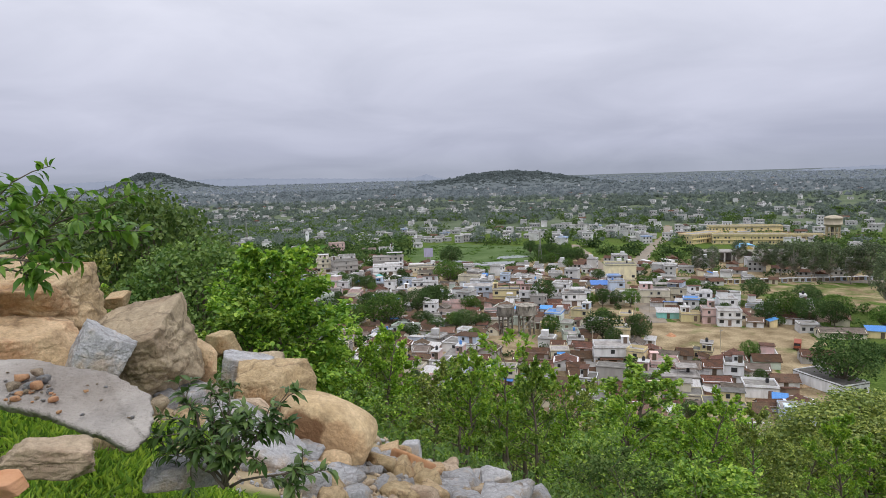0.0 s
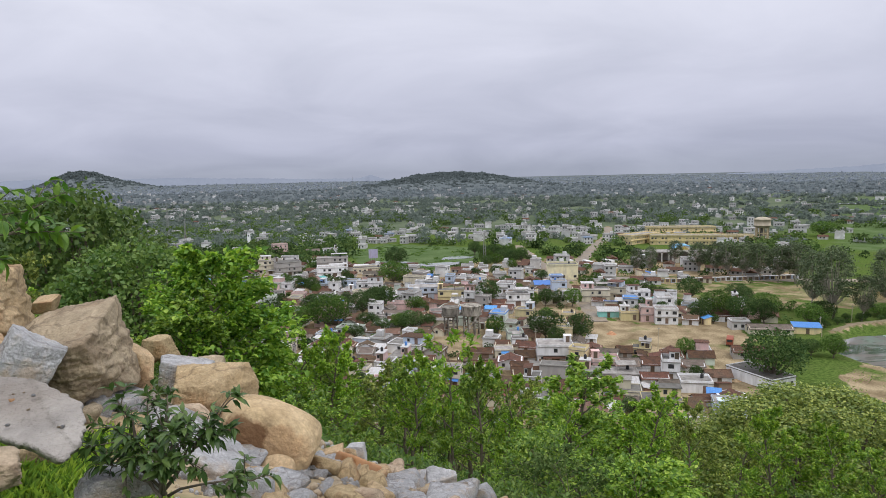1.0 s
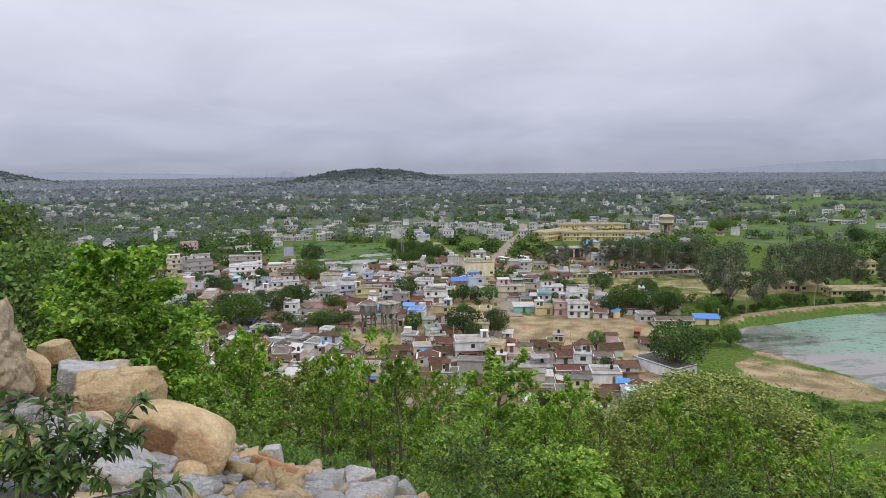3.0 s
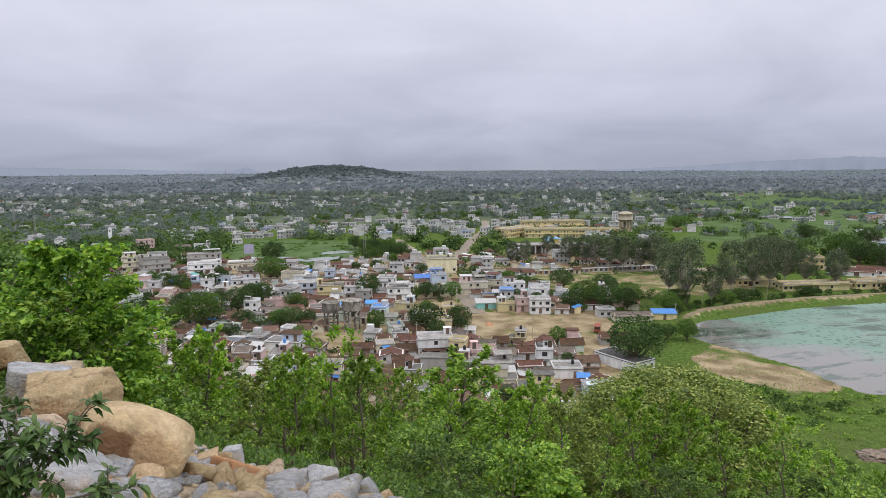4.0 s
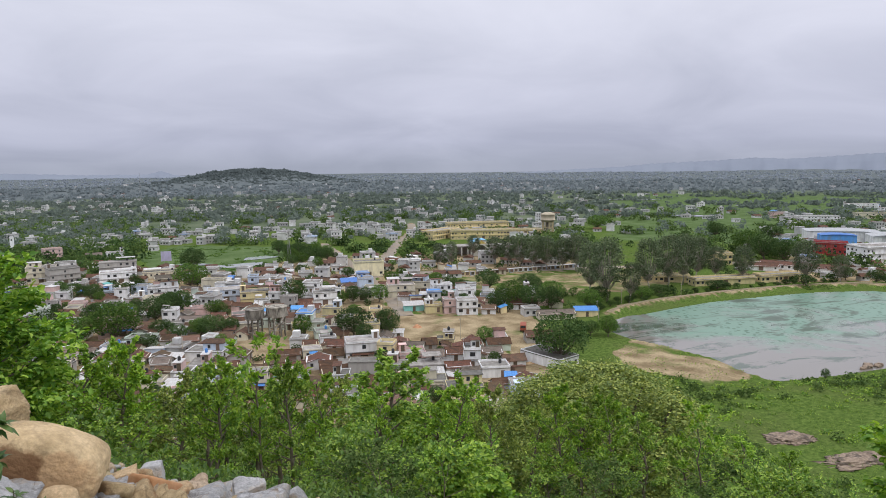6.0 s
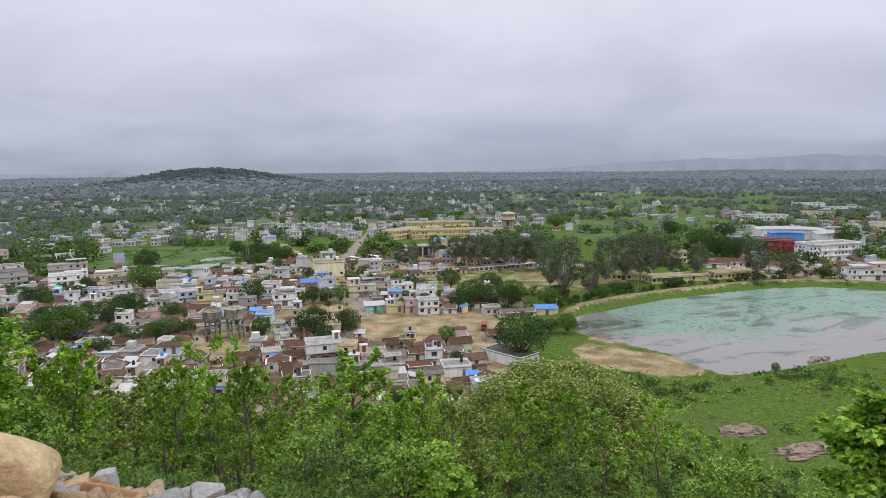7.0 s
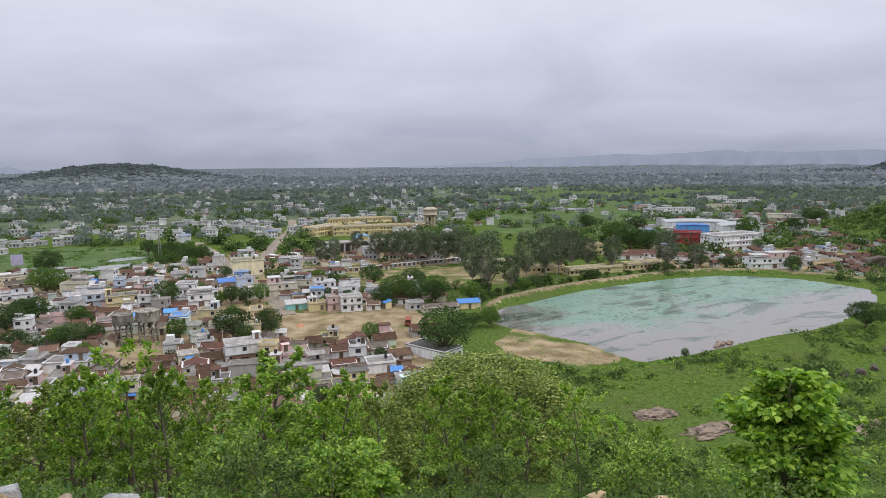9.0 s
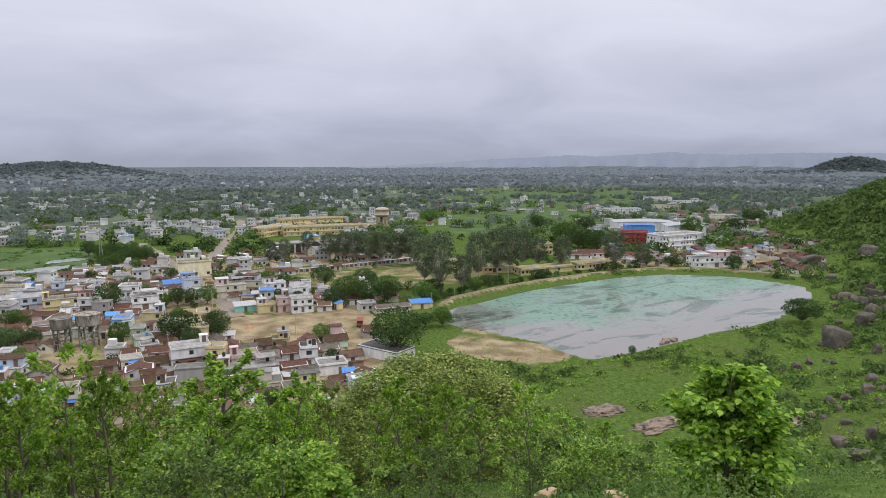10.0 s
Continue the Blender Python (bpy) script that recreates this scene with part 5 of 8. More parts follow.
def portico(x, y, turn):
    """The bus stand: a long flat hall on columns with a tall arched porch."""
    t = thing("bus_stand_hall", "long grey colonnaded hall with an arched blue-gabled porch", "hall", m=pose(x, y, 0, 0, 0, turn) @ Matrix.Diagonal((1.25, 1.25, 1.02, 1)))
    part("roof", Geo().box(-22, -4, 6.0, 22, 7, 6.7).mesh("roof", [M_CONCRETE]), t)
    part("back_wall", Geo().box(-22, 4, -0.5, 22, 4.3, 6.0).mesh("back_wall", [M_WALL]), t, colour=GREY)
    for k in range(13):
        u = -21.5 + 43 * k / 12
        if abs(u) > 4:
            part("column", Geo().box(u - 0.35, -3.9, -0.5, u + 0.35, -3.2, 6.0).mesh("column", [M_WALL]), t, colour=(0.66, 0.65, 0.62))
    # the porch: two broad piers joined by an arch, cut by steps of one band
    g = Geo()
    band = [(-4.4, 0), (-4.4, 8.2)] + [(4.4 * math.cos(a), 8.2 + 2.6 * math.sin(a)) for a in np.linspace(math.pi, 0, 13)] + [(4.4, 8.2), (4.4, 0)]
    inner = [(-2.3, 0), (-2.3, 5.2)] + [(2.3 * math.cos(a), 5.2 + 2.2 * math.sin(a)) for a in np.linspace(math.pi, 0, 13)] + [(2.3, 5.2), (2.3, 0)]
    n = len(band)
    for yy in (-6.0, -5.2):
        g.v += [(u, yy, z) for u, z in band] + [(u, yy, z) for u, z in inner]
    for k in range(n - 1):
        a, b, c, d = k, k + 1, n + k + 1, n + k
        o = 2 * n
        for q in ((a, d, c, b), (o + a, o + b, o + c, o + d), (a, b, o + b, o + a), (d, o + d, o + c, c)):
            g.f.append(q); g.s.append(0)
    part("porch_front", g.mesh("porch_front", [M_WALL]), t, colour=(0.74, 0.72, 0.64))
    g = Geo()
    arc = [(4.9 * math.cos(a), 8.3 + 2.9 * math.sin(a)) for a in np.linspace(math.pi, 0, 15)]
    for yy in (-6.4, 3.5):
        g.v += [(u, yy, z) for u, z in arc]
    for k in range(14):
        g.f.append((k, k + 1, 15 + k + 1, 15 + k)); g.s.append(0)
    part("porch_roof", g.mesh("porch_roof", [M_ROOF_SKY]), t, "sky-blue curved porch roof").modifiers.new("thickness", "SOLIDIFY").thickness = 0.2
    for s in (-1, 1):
        part("column", Geo().box(s * 5.6 - 0.4, -6, -0.5, s * 5.6 + 0.4, -5.2, 7.4).mesh("column", [M_WALL]), t, colour=(0.74, 0.72, 0.68))
    part("gable", Geo().add([(-2.6, -6.06, 8.4), (2.6, -6.06, 8.4), (0, -6.06, 10.6), (-2.6, -6.01, 8.4), (2.6, -6.01, 8.4), (0, -6.01, 10.6)], [(0, 1, 2), (5, 4, 3), (0, 3, 4, 1), (1, 4, 5, 2), (2, 5, 3, 0)]).mesh("gable", [M_WALL]), t, "yellow gable field", colour=(0.75, 0.55, 0.15))


M_ROOF_SKY = surf("sky_blue_roof", (0.16, 0.42, 0.66), (0.22, 0.50, 0.74), 1, 0.6, 0.2, 4)
HOUSES.append((189, 418, 28))
portico(191.4, 416.5, -12)


def long_block(x, y, turn, w, d, storeys, colour, label, name="school_building", hs=3.4, roof=None):
    """A long institutional block: flat or tiled roof, cornices and rows of windows."""
    t = thing(name, label, "building", m=pose(x, y, 0, 0, 0, turn))
    for k in range(max(1, int(w / 10))):
        u = -w / 2 + w * (k + 0.5) / max(1, int(w / 10))
        a = radians(turn)
        HOUSES.append((x + u * math.cos(a), y + u * math.sin(a), max(6, d * 0.6)))
    h = storeys * hs + 0.3
    part("wall", Geo().box(-w / 2, -d / 2, -0.5, w / 2, d / 2, h).mesh("wall", [M_WALL]), t, colour=colour)
    for s in range(1, storeys + 1):
        part("ledge", Geo().box(-w / 2 - 0.7, -d / 2 - 0.8, s * hs + 0.05, w / 2 + 0.7, -d / 2, s * hs + 0.2).mesh("ledge", [M_WALL]), t, colour=colour)
    part("roof", Geo().box(-w / 2 - 0.4, -d / 2 - 0.4, h, w / 2 + 0.4, d / 2 + 0.4, h + 0.25).mesh("roof", [roof or M_CONCRETE]), t)
    g = Geo()
    for q in ((-w / 2, -d / 2, w / 2, -d / 2 + 0.2), (-w / 2, d / 2 - 0.2, w / 2, d / 2), (-w / 2, -d / 2, -w / 2 + 0.2, d / 2), (w / 2 - 0.2, -d / 2, w / 2, d / 2)):
        g.box(q[0], q[1], h + 0.252, q[2], q[3], h + 1.0)
    part("parapet", g.mesh("parapet", [M_WALL]), t, colour=colour)
    put_openings(t, w, d, 0.2, storeys, hs, 2.6, False)
    return t


YEL = (0.76, 0.63, 0.35)
CNAME[YEL] = "yellow"
long_block(206.2, 528.3, 32, 39, 13, 2, YEL, "yellow two-storey school wing with rows of dark windows")
long_block(237.2, 509.5, -16, 55, 12, 2, YEL, "yellow two-storey school wing with rows of dark windows")
long_block(264.2, 579.6, -12, 60, 12, 2, YEL, "yellow block behind the school with a flat roof")
long_block(288.4, 528.3, -20, 29, 11, 1, YEL, "low yellow school building with a flat roof")
long_block(397, 273.5, -9, 38, 15, 3, WHITE, "long white three-storey mill building with rows of small windows", "mill_building")
long_block(385, 299, -52, 19, 9, 3, (0.40, 0.055, 0.055), "dark red mill hall with a low roof", "mill_building")


def arch_shed(x, y, turn, w, d, h, rise, mat, label, colour=WHITE):
    """A broad shed under a curved sheet roof."""
    t = thing("mill_shed", label, "shed", m=pose(x, y, 0, 0, 0, turn))
    HOUSES.append((x, y, max(w, d) * 0.6))
    part("wall", Geo().box(-w / 2, -d / 2, -0.5, w / 2, d / 2, h).mesh("wall", [M_WALL]), t, colour=colour)
    g = Geo()
    n = 12
    for yy in (-d / 2 - 0.5, d / 2 + 0.5):
        for k in range(n + 1):
            u = -1 + 2 * k / n
            g.v.append((u * (w / 2 + 0.5), yy, h + rise * (1 - u * u)))
    for k in range(n):
        g.f.append((k, k + 1, n + 2 + k, n + 1 + k)); g.s.append(0)
    e = [k for k in range(n + 1)]
    g.f += [tuple(reversed(e)), tuple(n + 1 + k for k in e)]
    g.s += [0, 0]
    part("roof", g.mesh("roof", [mat]), t)


arch_shed(474, 360, -42, 50, 26, 8.8, 0.9, M_TIN_DULL, "large white mill shed under a curved metal roof")
arch_shed(478, 322, -42, 30, 24, 8.2, 1.6, M_TIN_DULL, "white mill shed under a shallow curved metal roof")
arch_shed(432, 331, -40, 22, 14, 10.4, 0.7, M_PLASTIC_BLUE, "bright blue sheet-clad mill shed", (0.13, 0.37, 0.82))
tile_house(308.7, 285.7, -40, 22.5, 7.2, WHITE, 2.8, 1.5, M_TILE, "low white school row with an arcade under a tiled roof")
tile_house(328.9, 275.0, -62, 40.0, 8.4, WHITE, 2.8, 1.6, M_TILE, "low white school row with an arcade under a tiled roof")
long_block(256.1, 258.8, -10, 34, 7, 1, YELLOW, "low yellow school row by the pond bank", hs=3.0)
long_block(291.1, 253.4, -10, 29, 7, 1, YELLOW, "low yellow school row by the pond bank", hs=3.0)
long_block(304.6, 312.7, -30, 16, 10, 2, YEL, "yellow two-storey block among trees", hs=3.2)
long_block(234.5, 277.7, -30, 26, 7, 1, YELLOW, "low yellow building under the tall trees", hs=3.0)
# long shed by the lane, and the low rows by the open ground
flat_house(104.5, 175.2, 108, 16.2, 9.0, 1, WHITE, False, "long white-walled shed under a dark stained flat roof", 3.0, M_ROOF_DARK)
tile_house(138.8, 227.8, -14, 15.0, 6.0, CREAM, 2.4, 1.2)
shed_house(152.3, 226.4, -20, 9, 4.5, YELLOW, M_PLASTIC_BLUE)
tile_house(134.8, 250.7, -20, 13.8, 7.2, WHITE, 2.6, 1.5)
tile_house(151.0, 248.0, 60, 10.0, 6.0, CREAM, 2.6, 1.6)


def stall(x, y, turn, colour, k):
    t = thing("market_stall", f"small closed {CNAME.get(colour, 'painted')} market stall with a sheet roof", "stall", "row of stalls", pose(x, y, 0, 0, 0, turn))
    part("body", Geo().box(-1.15, -1, -0.2, 1.15, 1, 2.1).mesh("body", [M_WALL]), t, colour=colour)
    part("roof", Geo().box(-1.35, -1.4, 2.1, 1.35, 1.2, 2.2).mesh("roof", [M_TIN]), t)
    part("shutter", Geo().box(-0.9, -1.04, 0.3, 0.9, -1.0, 1.9).mesh("shutter", [M_DOOR]), t)


for k in range(30):
    u = k / 29
    stall(133 + 89 * u, 340 - 2 * u + 0.4 * math.sin(k * 1.7), -2 - 4 * u, hrng.choice((WHITE, GREY, YELLOW, BLUE, GREY, CREAM)), k)


def mast(x, y, tall, base=1.6, name="lattice_mast", label="tall thin steel lattice mast"):
    t = thing(name, label, "mast", m=pose(x, y, ground_z(x, y)))
    g = Geo()
    n = max(4, int(tall / 2.2))
    for a in (0, 1, 2, 3):
        c, s = math.cos(a * math.pi / 2 + 0.78), math.sin(a * math.pi / 2 + 0.78)
        g.tube([(base * c, base * s, -0.5), (0.2 * c, 0.2 * s, tall)], [0.11, 0.06], 4)
    for k in range(n):
        z0, z1 = tall * k / n, tall * (k + 1) / n
        r0, r1 = base + (0.2 - base) * k / n, base + (0.2 - base) * (k + 1) / n
        for a in range(4):
            p, q = a * math.pi / 2 + 0.78, (a + 1) * math.pi / 2 + 0.78
            g.tube([(r0 * math.cos(p), r0 * math.sin(p), z0), (r1 * math.cos(q), r1 * math.sin(q), z1)], [0.05, 0.05], 3, cap=False)
    part("lattice", g.mesh("lattice", [M_METAL]), t)
    part("antenna", Geo().tube([(0, 0, tall), (0, 0, tall + 3)], [0.05, 0.03], 4).mesh("antenna", [M_METAL]), t)


mast(-165.8, 509.5, 42)
mast(-151.0, 501.4, 31)
mast(-70.1, 1327.6, 55, 2.5)
mast(672.6, 373.3, 34, 1.8)
mast(62.8, 432.7, 21)
mast(-350.4, 862.6, 44, 2)


def pole(x, y, tall=7.5, arm=True):
    t = thing("utility_pole", "thin pale concrete utility pole with a cross-arm", "pole", "utility poles", pose(x, y, ground_z(x, y), 0, 0, 30))
    part("post", Geo().tube([(0, 0, -0.4), (0, 0, tall)], [0.14, 0.09], 6).mesh("post", [M_CONC_PALE]), t)
    if arm:
        part("cross_arm", Geo().box(-0.9, -0.05, tall - 0.7, 0.9, 0.05, tall - 0.58).mesh("cross_arm", [M_METAL]), t)


pole(180.6, 240.6, 6.5)
pole(215.7, 242.6, 6)
pole(157.7, 226.4, 6)
pole(276.3, 241.3, 6.5)
pole(151.0, 215.7, 6)
pole(90.3, 213.0, 8)
pole(86.3, 275.0, 8)
pole(80.9, 277.7, 8)
pole(48.5, 215.7, 8)
pole(-2.7, 229.1, 8)
pole(27.0, 276.3, 8)
pole(114.6, 188.7, 7)
pole(-29.7, 269.6, 8)
pole(6.7, 310.0, 8)
pole(97.0, 316.7, 8)


def car(x, y, turn, body, label, size=(1.7, 3.9, 1.45)):
    t = thing("car", label, "car", m=pose(x, y, 0.03, 0, 0, turn))
    w, l, h = size
    g = Geo()
    prof = [(-l / 2, 0.3), (-l / 2, 0.8), (-l / 2 + 0.9, 0.9), (-l / 2 + 1.5, h), (l / 2 - 0.9, h), (l / 2 - 0.2, 0.95), (l / 2, 0.85), (l / 2, 0.3)]
    n = len(prof)
    for s in (-1, 1):
        g.v += [(s * w / 2 * (0.86 if z > 1.2 else 1), yy, z) for yy, z in prof]
    g.f += [tuple(range(n)), tuple(reversed(range(n, 2 * n)))] + [(k, n + k, n + (k + 1) % n, (k + 1) % n) for k in range(n)]
    g.s += [0] * (n + 2)
    part("body", g.mesh("body", [body]), t)
    for yy in (-l / 2 + 0.75, l / 2 - 0.75):
        for s in (-1, 1):
            part("wheel", Geo().tube([(s * w / 2 - s * 0.2, yy, 0.31), (s * (w / 2 + 0.02), yy, 0.31)], [0.31, 0.31], 12).mesh("wheel", [M_TANK_BLACK]), t)
    part("windscreen", Geo().add([(-w * 0.38, -l / 2 + 0.93, 0.95), (w * 0.38, -l / 2 + 0.93, 0.95), (w * 0.36, -l / 2 + 1.44, h - 0.05), (-w * 0.36, -l / 2 + 1.44, h - 0.05)], [(0, 1, 2, 3)]).mesh("windscreen", [M_PANE]), t)


car(69.4, 225.8, -25, M_PLASTIC_BLUE, "small bright blue car parked on the earth")


def truck(x, y, turn, cab, load, label, name="truck"):
    t = thing(name, label, name, m=pose(x, y, 0.03, 0, 0, turn))
    part("cab", Geo().box(-1.05, -3.2, 0.6, 1.05, -1.5, 2.5).mesh("cab", [cab]), t)
    part("windscreen", Geo().box(-0.9, -3.24, 1.5, 0.9, -3.2, 2.3).mesh("windscreen", [M_PANE]), t)
    part("load_bed", Geo().box(-1.1, -1.4, 0.9, 1.1, 3.2, 2.4 if name == "truck" else 2.8).mesh("load_bed", [load]), t)
    part("chassis", Geo().box(-0.8, -3.0, 0.45, 0.8, 3.1, 0.6).mesh("chassis", [M_TANK_BLACK]), t)
    for yy in (-2.4, 1.4, 2.4):
        for s in (-1, 1):
            part("wheel", Geo().tube([(s * 0.75, yy, 0.48), (s * 1.08, yy, 0.48)], [0.48, 0.48], 12).mesh("wheel", [M_TANK_BLACK]), t)


M_TRUCK_RED = surf("truck_red", (0.24, 0.06, 0.035), (0.34, 0.10, 0.06), 2, 0.6, 0.1, 4)
truck(117.3, 215.7, -30, M_TRUCK_RED, M_TRUCK_RED, "rusty red truck parked at the edge of the open ground")


def bus(x, y, turn):
    t = thing("bus", "white bus with a row of dark windows", "bus", "buses at the stand", pose(x, y, 0.03, 0, 0, turn))
    part("body", Geo().box(-1.2, -5, 0.5, 1.2, 5, 3.0).mesh("body", [M_TANK_WHITE]), t)
    for s in (-1, 1):
        for k in range(6):
            part("window", Geo().box(s * 1.2 - 0.03, -4.6 + 1.5 * k, 1.7, s * 1.2 + 0.03, -3.4 + 1.5 * k, 2.5).mesh("window", [M_PANE]), t)
        for yy in (-3.2, 3.2):
            part("wheel", Geo().tube([(s * 0.85, yy, 0.5), (s * 1.22, yy, 0.5)], [0.5, 0.5], 12).mesh("wheel", [M_TANK_BLACK]), t)


for bx, by, bt in ((122, 404, 10), (127, 412, 14), (136, 398, 60), (117, 421, 5), (141, 414, 20)):
    bus(bx, by, bt)


def billboard(x, y):
    t = thing("billboard", "lilac billboard on two posts", "billboard", m=pose(x, y, 0))
    part("panel", Geo().box(-3, -0.08, 5.4, 3, 0.08, 11.4).mesh("panel", [M_WALL]), t, colour=(0.5, 0.48, 0.66))
    for s in (-1.4, 1.4):
        part("post", Geo().tube([(s, 0.15, -0.3), (s, 0.15, 8)], [0.14, 0.14], 6).mesh("post", [M_METAL]), t)


billboard(-11.2, 439.4)


def minaret(x, y, h):
    t = thing("clock_tower", "slender whitewashed tower with openings near the top", "tower", m=pose(x, y, 0))
    HOUSES.append((x, y, 3))
    part("shaft", Geo().box(-1.2, -1.2, -0.5, 1.2, 1.2, h).mesh("shaft", [M_WALL]), t, colour=WHITE)
    part("roof", Geo().box(-1.5, -1.5, h, 1.5, 1.5, h + 0.25).box(-0.6, -0.6, h + 0.25, 0.6, 0.6, h + 1.1).mesh("roof", [M_WALL]), t, colour=WHITE)
    for z in (2.5, h - 2.2):
        part("opening", WINDOWS[1], t, m=Matrix.Translation((0, -1.23, z)))


minaret(-121.3, 579.6, 12)

plant(ROUND[0], 107.2, 173.5, 2.11, 0, sz=1.93, group='town trees')
plant(ROUND[0], 55.9, 232.6, 1.66, 0, sz=1.37, group='town trees')
plant(ROUND[1], 66.8, 226.8, 1.09, 47, sz=1.35, group='town trees')
plant(ROUND[2], 38.8, 238.9, 0.89, 94, sz=1.01, group='town trees')
plant(ROUND[0], 44.4, 297.0, 1.39, 141, sz=1.50, group='town trees')
plant(ROUND[1], 70.0, 289.9, 0.84, 188, sz=1.04, group='town trees')
plant(ROUND[2], 81.6, 288.3, 1.03, 235, sz=1.04, group='town trees')
plant(ROUND[0], 76.0, 290.4, 0.73, 282, sz=0.91, group='town trees')
plant(ROUND[1], 3.8, 423.2, 1.78, 329, sz=1.82, group='town trees')
plant(ROUND[2], -25.1, 260.8, 2.13, 376, sz=1.77, group='town trees')
plant(ROUND[0], -49.1, 278.6, 1.72, 423, sz=1.29, group='town trees')
plant(ROUND[1], -4.5, 299.0, 1.51, 470, sz=1.30, group='town trees')
plant(ROUND[2], -23.2, 289.0, 1.35, 517, sz=1.10, group='town trees')
plant(ROUND[0], 7.7, 253.0, 1.29, 564, sz=1.05, group='town trees')
plant(ROUND[1], -9.4, 262.1, 1.07, 611, sz=0.80, group='town trees')
plant(ROUND[2], 9.5, 235.6, 0.58, 658, sz=0.62, group='town trees')
plant(ROUND[0], -50.7, 349.9, 1.56, 705, sz=1.14, group='town trees')
plant(ROUND[1], -42.3, 346.7, 1.26, 752, sz=1.06, group='town trees')
plant(ROUND[2], 102.0, 332.4, 1.05, 799, sz=0.83, group='town trees')
plant(ROUND[0], 139.2, 292.7, 1.44, 846, sz=1.26, group='town trees')
plant(ROUND[1], 107.7, 321.3, 0.75, 893, sz=0.81, group='town trees')
plant(ROUND[2], 120.0, 316.6, 1.02, 940, sz=0.88, group='town trees')
plant(ROUND[0], 121.5, 299.4, 1.17, 987, sz=0.98, group='town trees')
plant(ROUND[1], 124.7, 290.5, 1.08, 1034, sz=0.89, group='town trees')
plant(ROUND[2], 132.7, 253.5, 1.91, 1081, sz=1.43, group='town trees')
plant(ROUND[0], 123.4, 251.0, 1.25, 1128, sz=1.04, group='town trees')
plant(ROUND[1], 137.9, 245.5, 1.43, 1175, sz=1.35, group='town trees')
plant(ROUND[2], 154.8, 257.8, 1.52, 1222, sz=1.18, group='town trees')
plant(ROUND[0], 154.1, 271.9, 1.13, 1269, sz=1.02, group='town trees')
plant(ROUND[1], 145.7, 242.6, 1.15, 1316, sz=1.23, group='town trees')
plant(ROUND[2], 160.1, 237.2, 1.33, 1363, sz=1.06, group='town trees')
plant(ROUND[0], 129.0, 195.7, 0.72, 1410, sz=0.88, group='town trees')
plant(ROUND[1], 171.2, 245.1, 1.21, 1457, sz=0.97, group='town trees')
plant(ROUND[2], 2.2, 362.0, 2.11, 1504, sz=1.64, group='town trees')
plant(ROUND[0], -13.2, 285.3, 1.73, 1551, sz=1.37, group='town trees')
plant(ROUND[1], -7.5, 300.2, 1.33, 1598, sz=1.24, group='town trees')
plant(ROUND[2], 3.8, 257.2, 1.15, 1645, sz=0.84, group='town trees')
plant(ROUND[0], -3.7, 252.8, 0.93, 1692, sz=0.72, group='town trees')
plant(ROUND[1], -27.2, 348.5, 1.26, 1739, sz=0.98, group='town trees')
plant(ROUND[2], 10.4, 289.9, 1.17, 1786, sz=0.82, group='town trees')
plant(ROUND[0], -14.6, 244.5, 1.00, 1833, sz=0.70, group='town trees')
plant(ROUND[1], -34.3, 293.1, 1.49, 1880, sz=1.15, group='town trees')
plant(ROUND[2], -36.1, 264.8, 1.63, 1927, sz=1.17, group='town trees')
plant(ROUND[0], 77.1, 198.3, 0.44, 1974, sz=0.33, group='town trees')
plant(ROUND[1], 158.5, 285.3, 1.31, 2021, sz=1.06, group='town trees')
plant(TALL[0], 176.7, 246.1, 2.50, 0, sz=2.10, group='town trees')
plant(TALL[1], 176.0, 260.1, 2.04, 61, sz=1.85, group='town trees')
plant(TALL[2], 211.1, 323.7, 2.50, 122, sz=1.52, group='town trees')
plant(TALL[0], 204.5, 328.7, 2.08, 183, sz=1.38, group='town trees')
plant(TALL[1], 200.0, 337.4, 2.11, 244, sz=1.45, group='town trees')
plant(TALL[2], 193.3, 342.4, 2.03, 305, sz=1.50, group='town trees')
plant(TALL[0], 188.6, 351.4, 2.15, 366, sz=1.42, group='town trees')
plant(TALL[1], 183.7, 357.9, 1.90, 427, sz=1.38, group='town trees')
plant(TALL[2], 180.4, 368.8, 1.94, 488, sz=1.26, group='town trees')
plant(TALL[0], 181.7, 404.8, 1.62, 549, sz=1.09, group='town trees')
plant(TALL[1], 209.3, 257.3, 2.15, 610, sz=1.89, group='town trees')
plant(TALL[2], 224.1, 262.3, 2.31, 671, sz=1.92, group='town trees')
plant(TALL[0], 236.9, 265.6, 2.30, 732, sz=1.89, group='town trees')
plant(TALL[1], 249.2, 270.0, 1.98, 793, sz=1.72, group='town trees')
plant(TALL[2], 260.2, 266.6, 1.53, 854, sz=1.33, group='town trees')
plant(TALL[0], 291.4, 238.2, 2.27, 915, sz=1.62, group='town trees')
plant(TALL[1], 270.8, 258.6, 1.77, 976, sz=1.38, group='town trees')
plant(TALL[2], 144.4, 374.1, 1.29, 1037, sz=1.08, group='town trees')
plant(TALL[0], 152.8, 373.0, 1.30, 1098, sz=1.14, group='town trees')
plant(TALL[1], 184.6, 240.2, 1.45, 1159, sz=1.31, group='town trees')
plant(TALL[2], 310.4, 233.5, 1.42, 1220, sz=1.05, group='town trees')
plant(ROUND[1], 415.0, 428.3, 1.90, 0, sz=1.53, group='town trees')
plant(ROUND[2], 369.6, 530.5, 2.57, 53, sz=1.66, group='town trees')
plant(ROUND[0], 305.4, 345.6, 2.76, 106, sz=1.98, group='town trees')
plant(ROUND[1], 295.9, 318.1, 2.60, 159, sz=1.87, group='town trees')
plant(ROUND[2], 359.5, 343.9, 2.48, 212, sz=1.92, group='town trees')
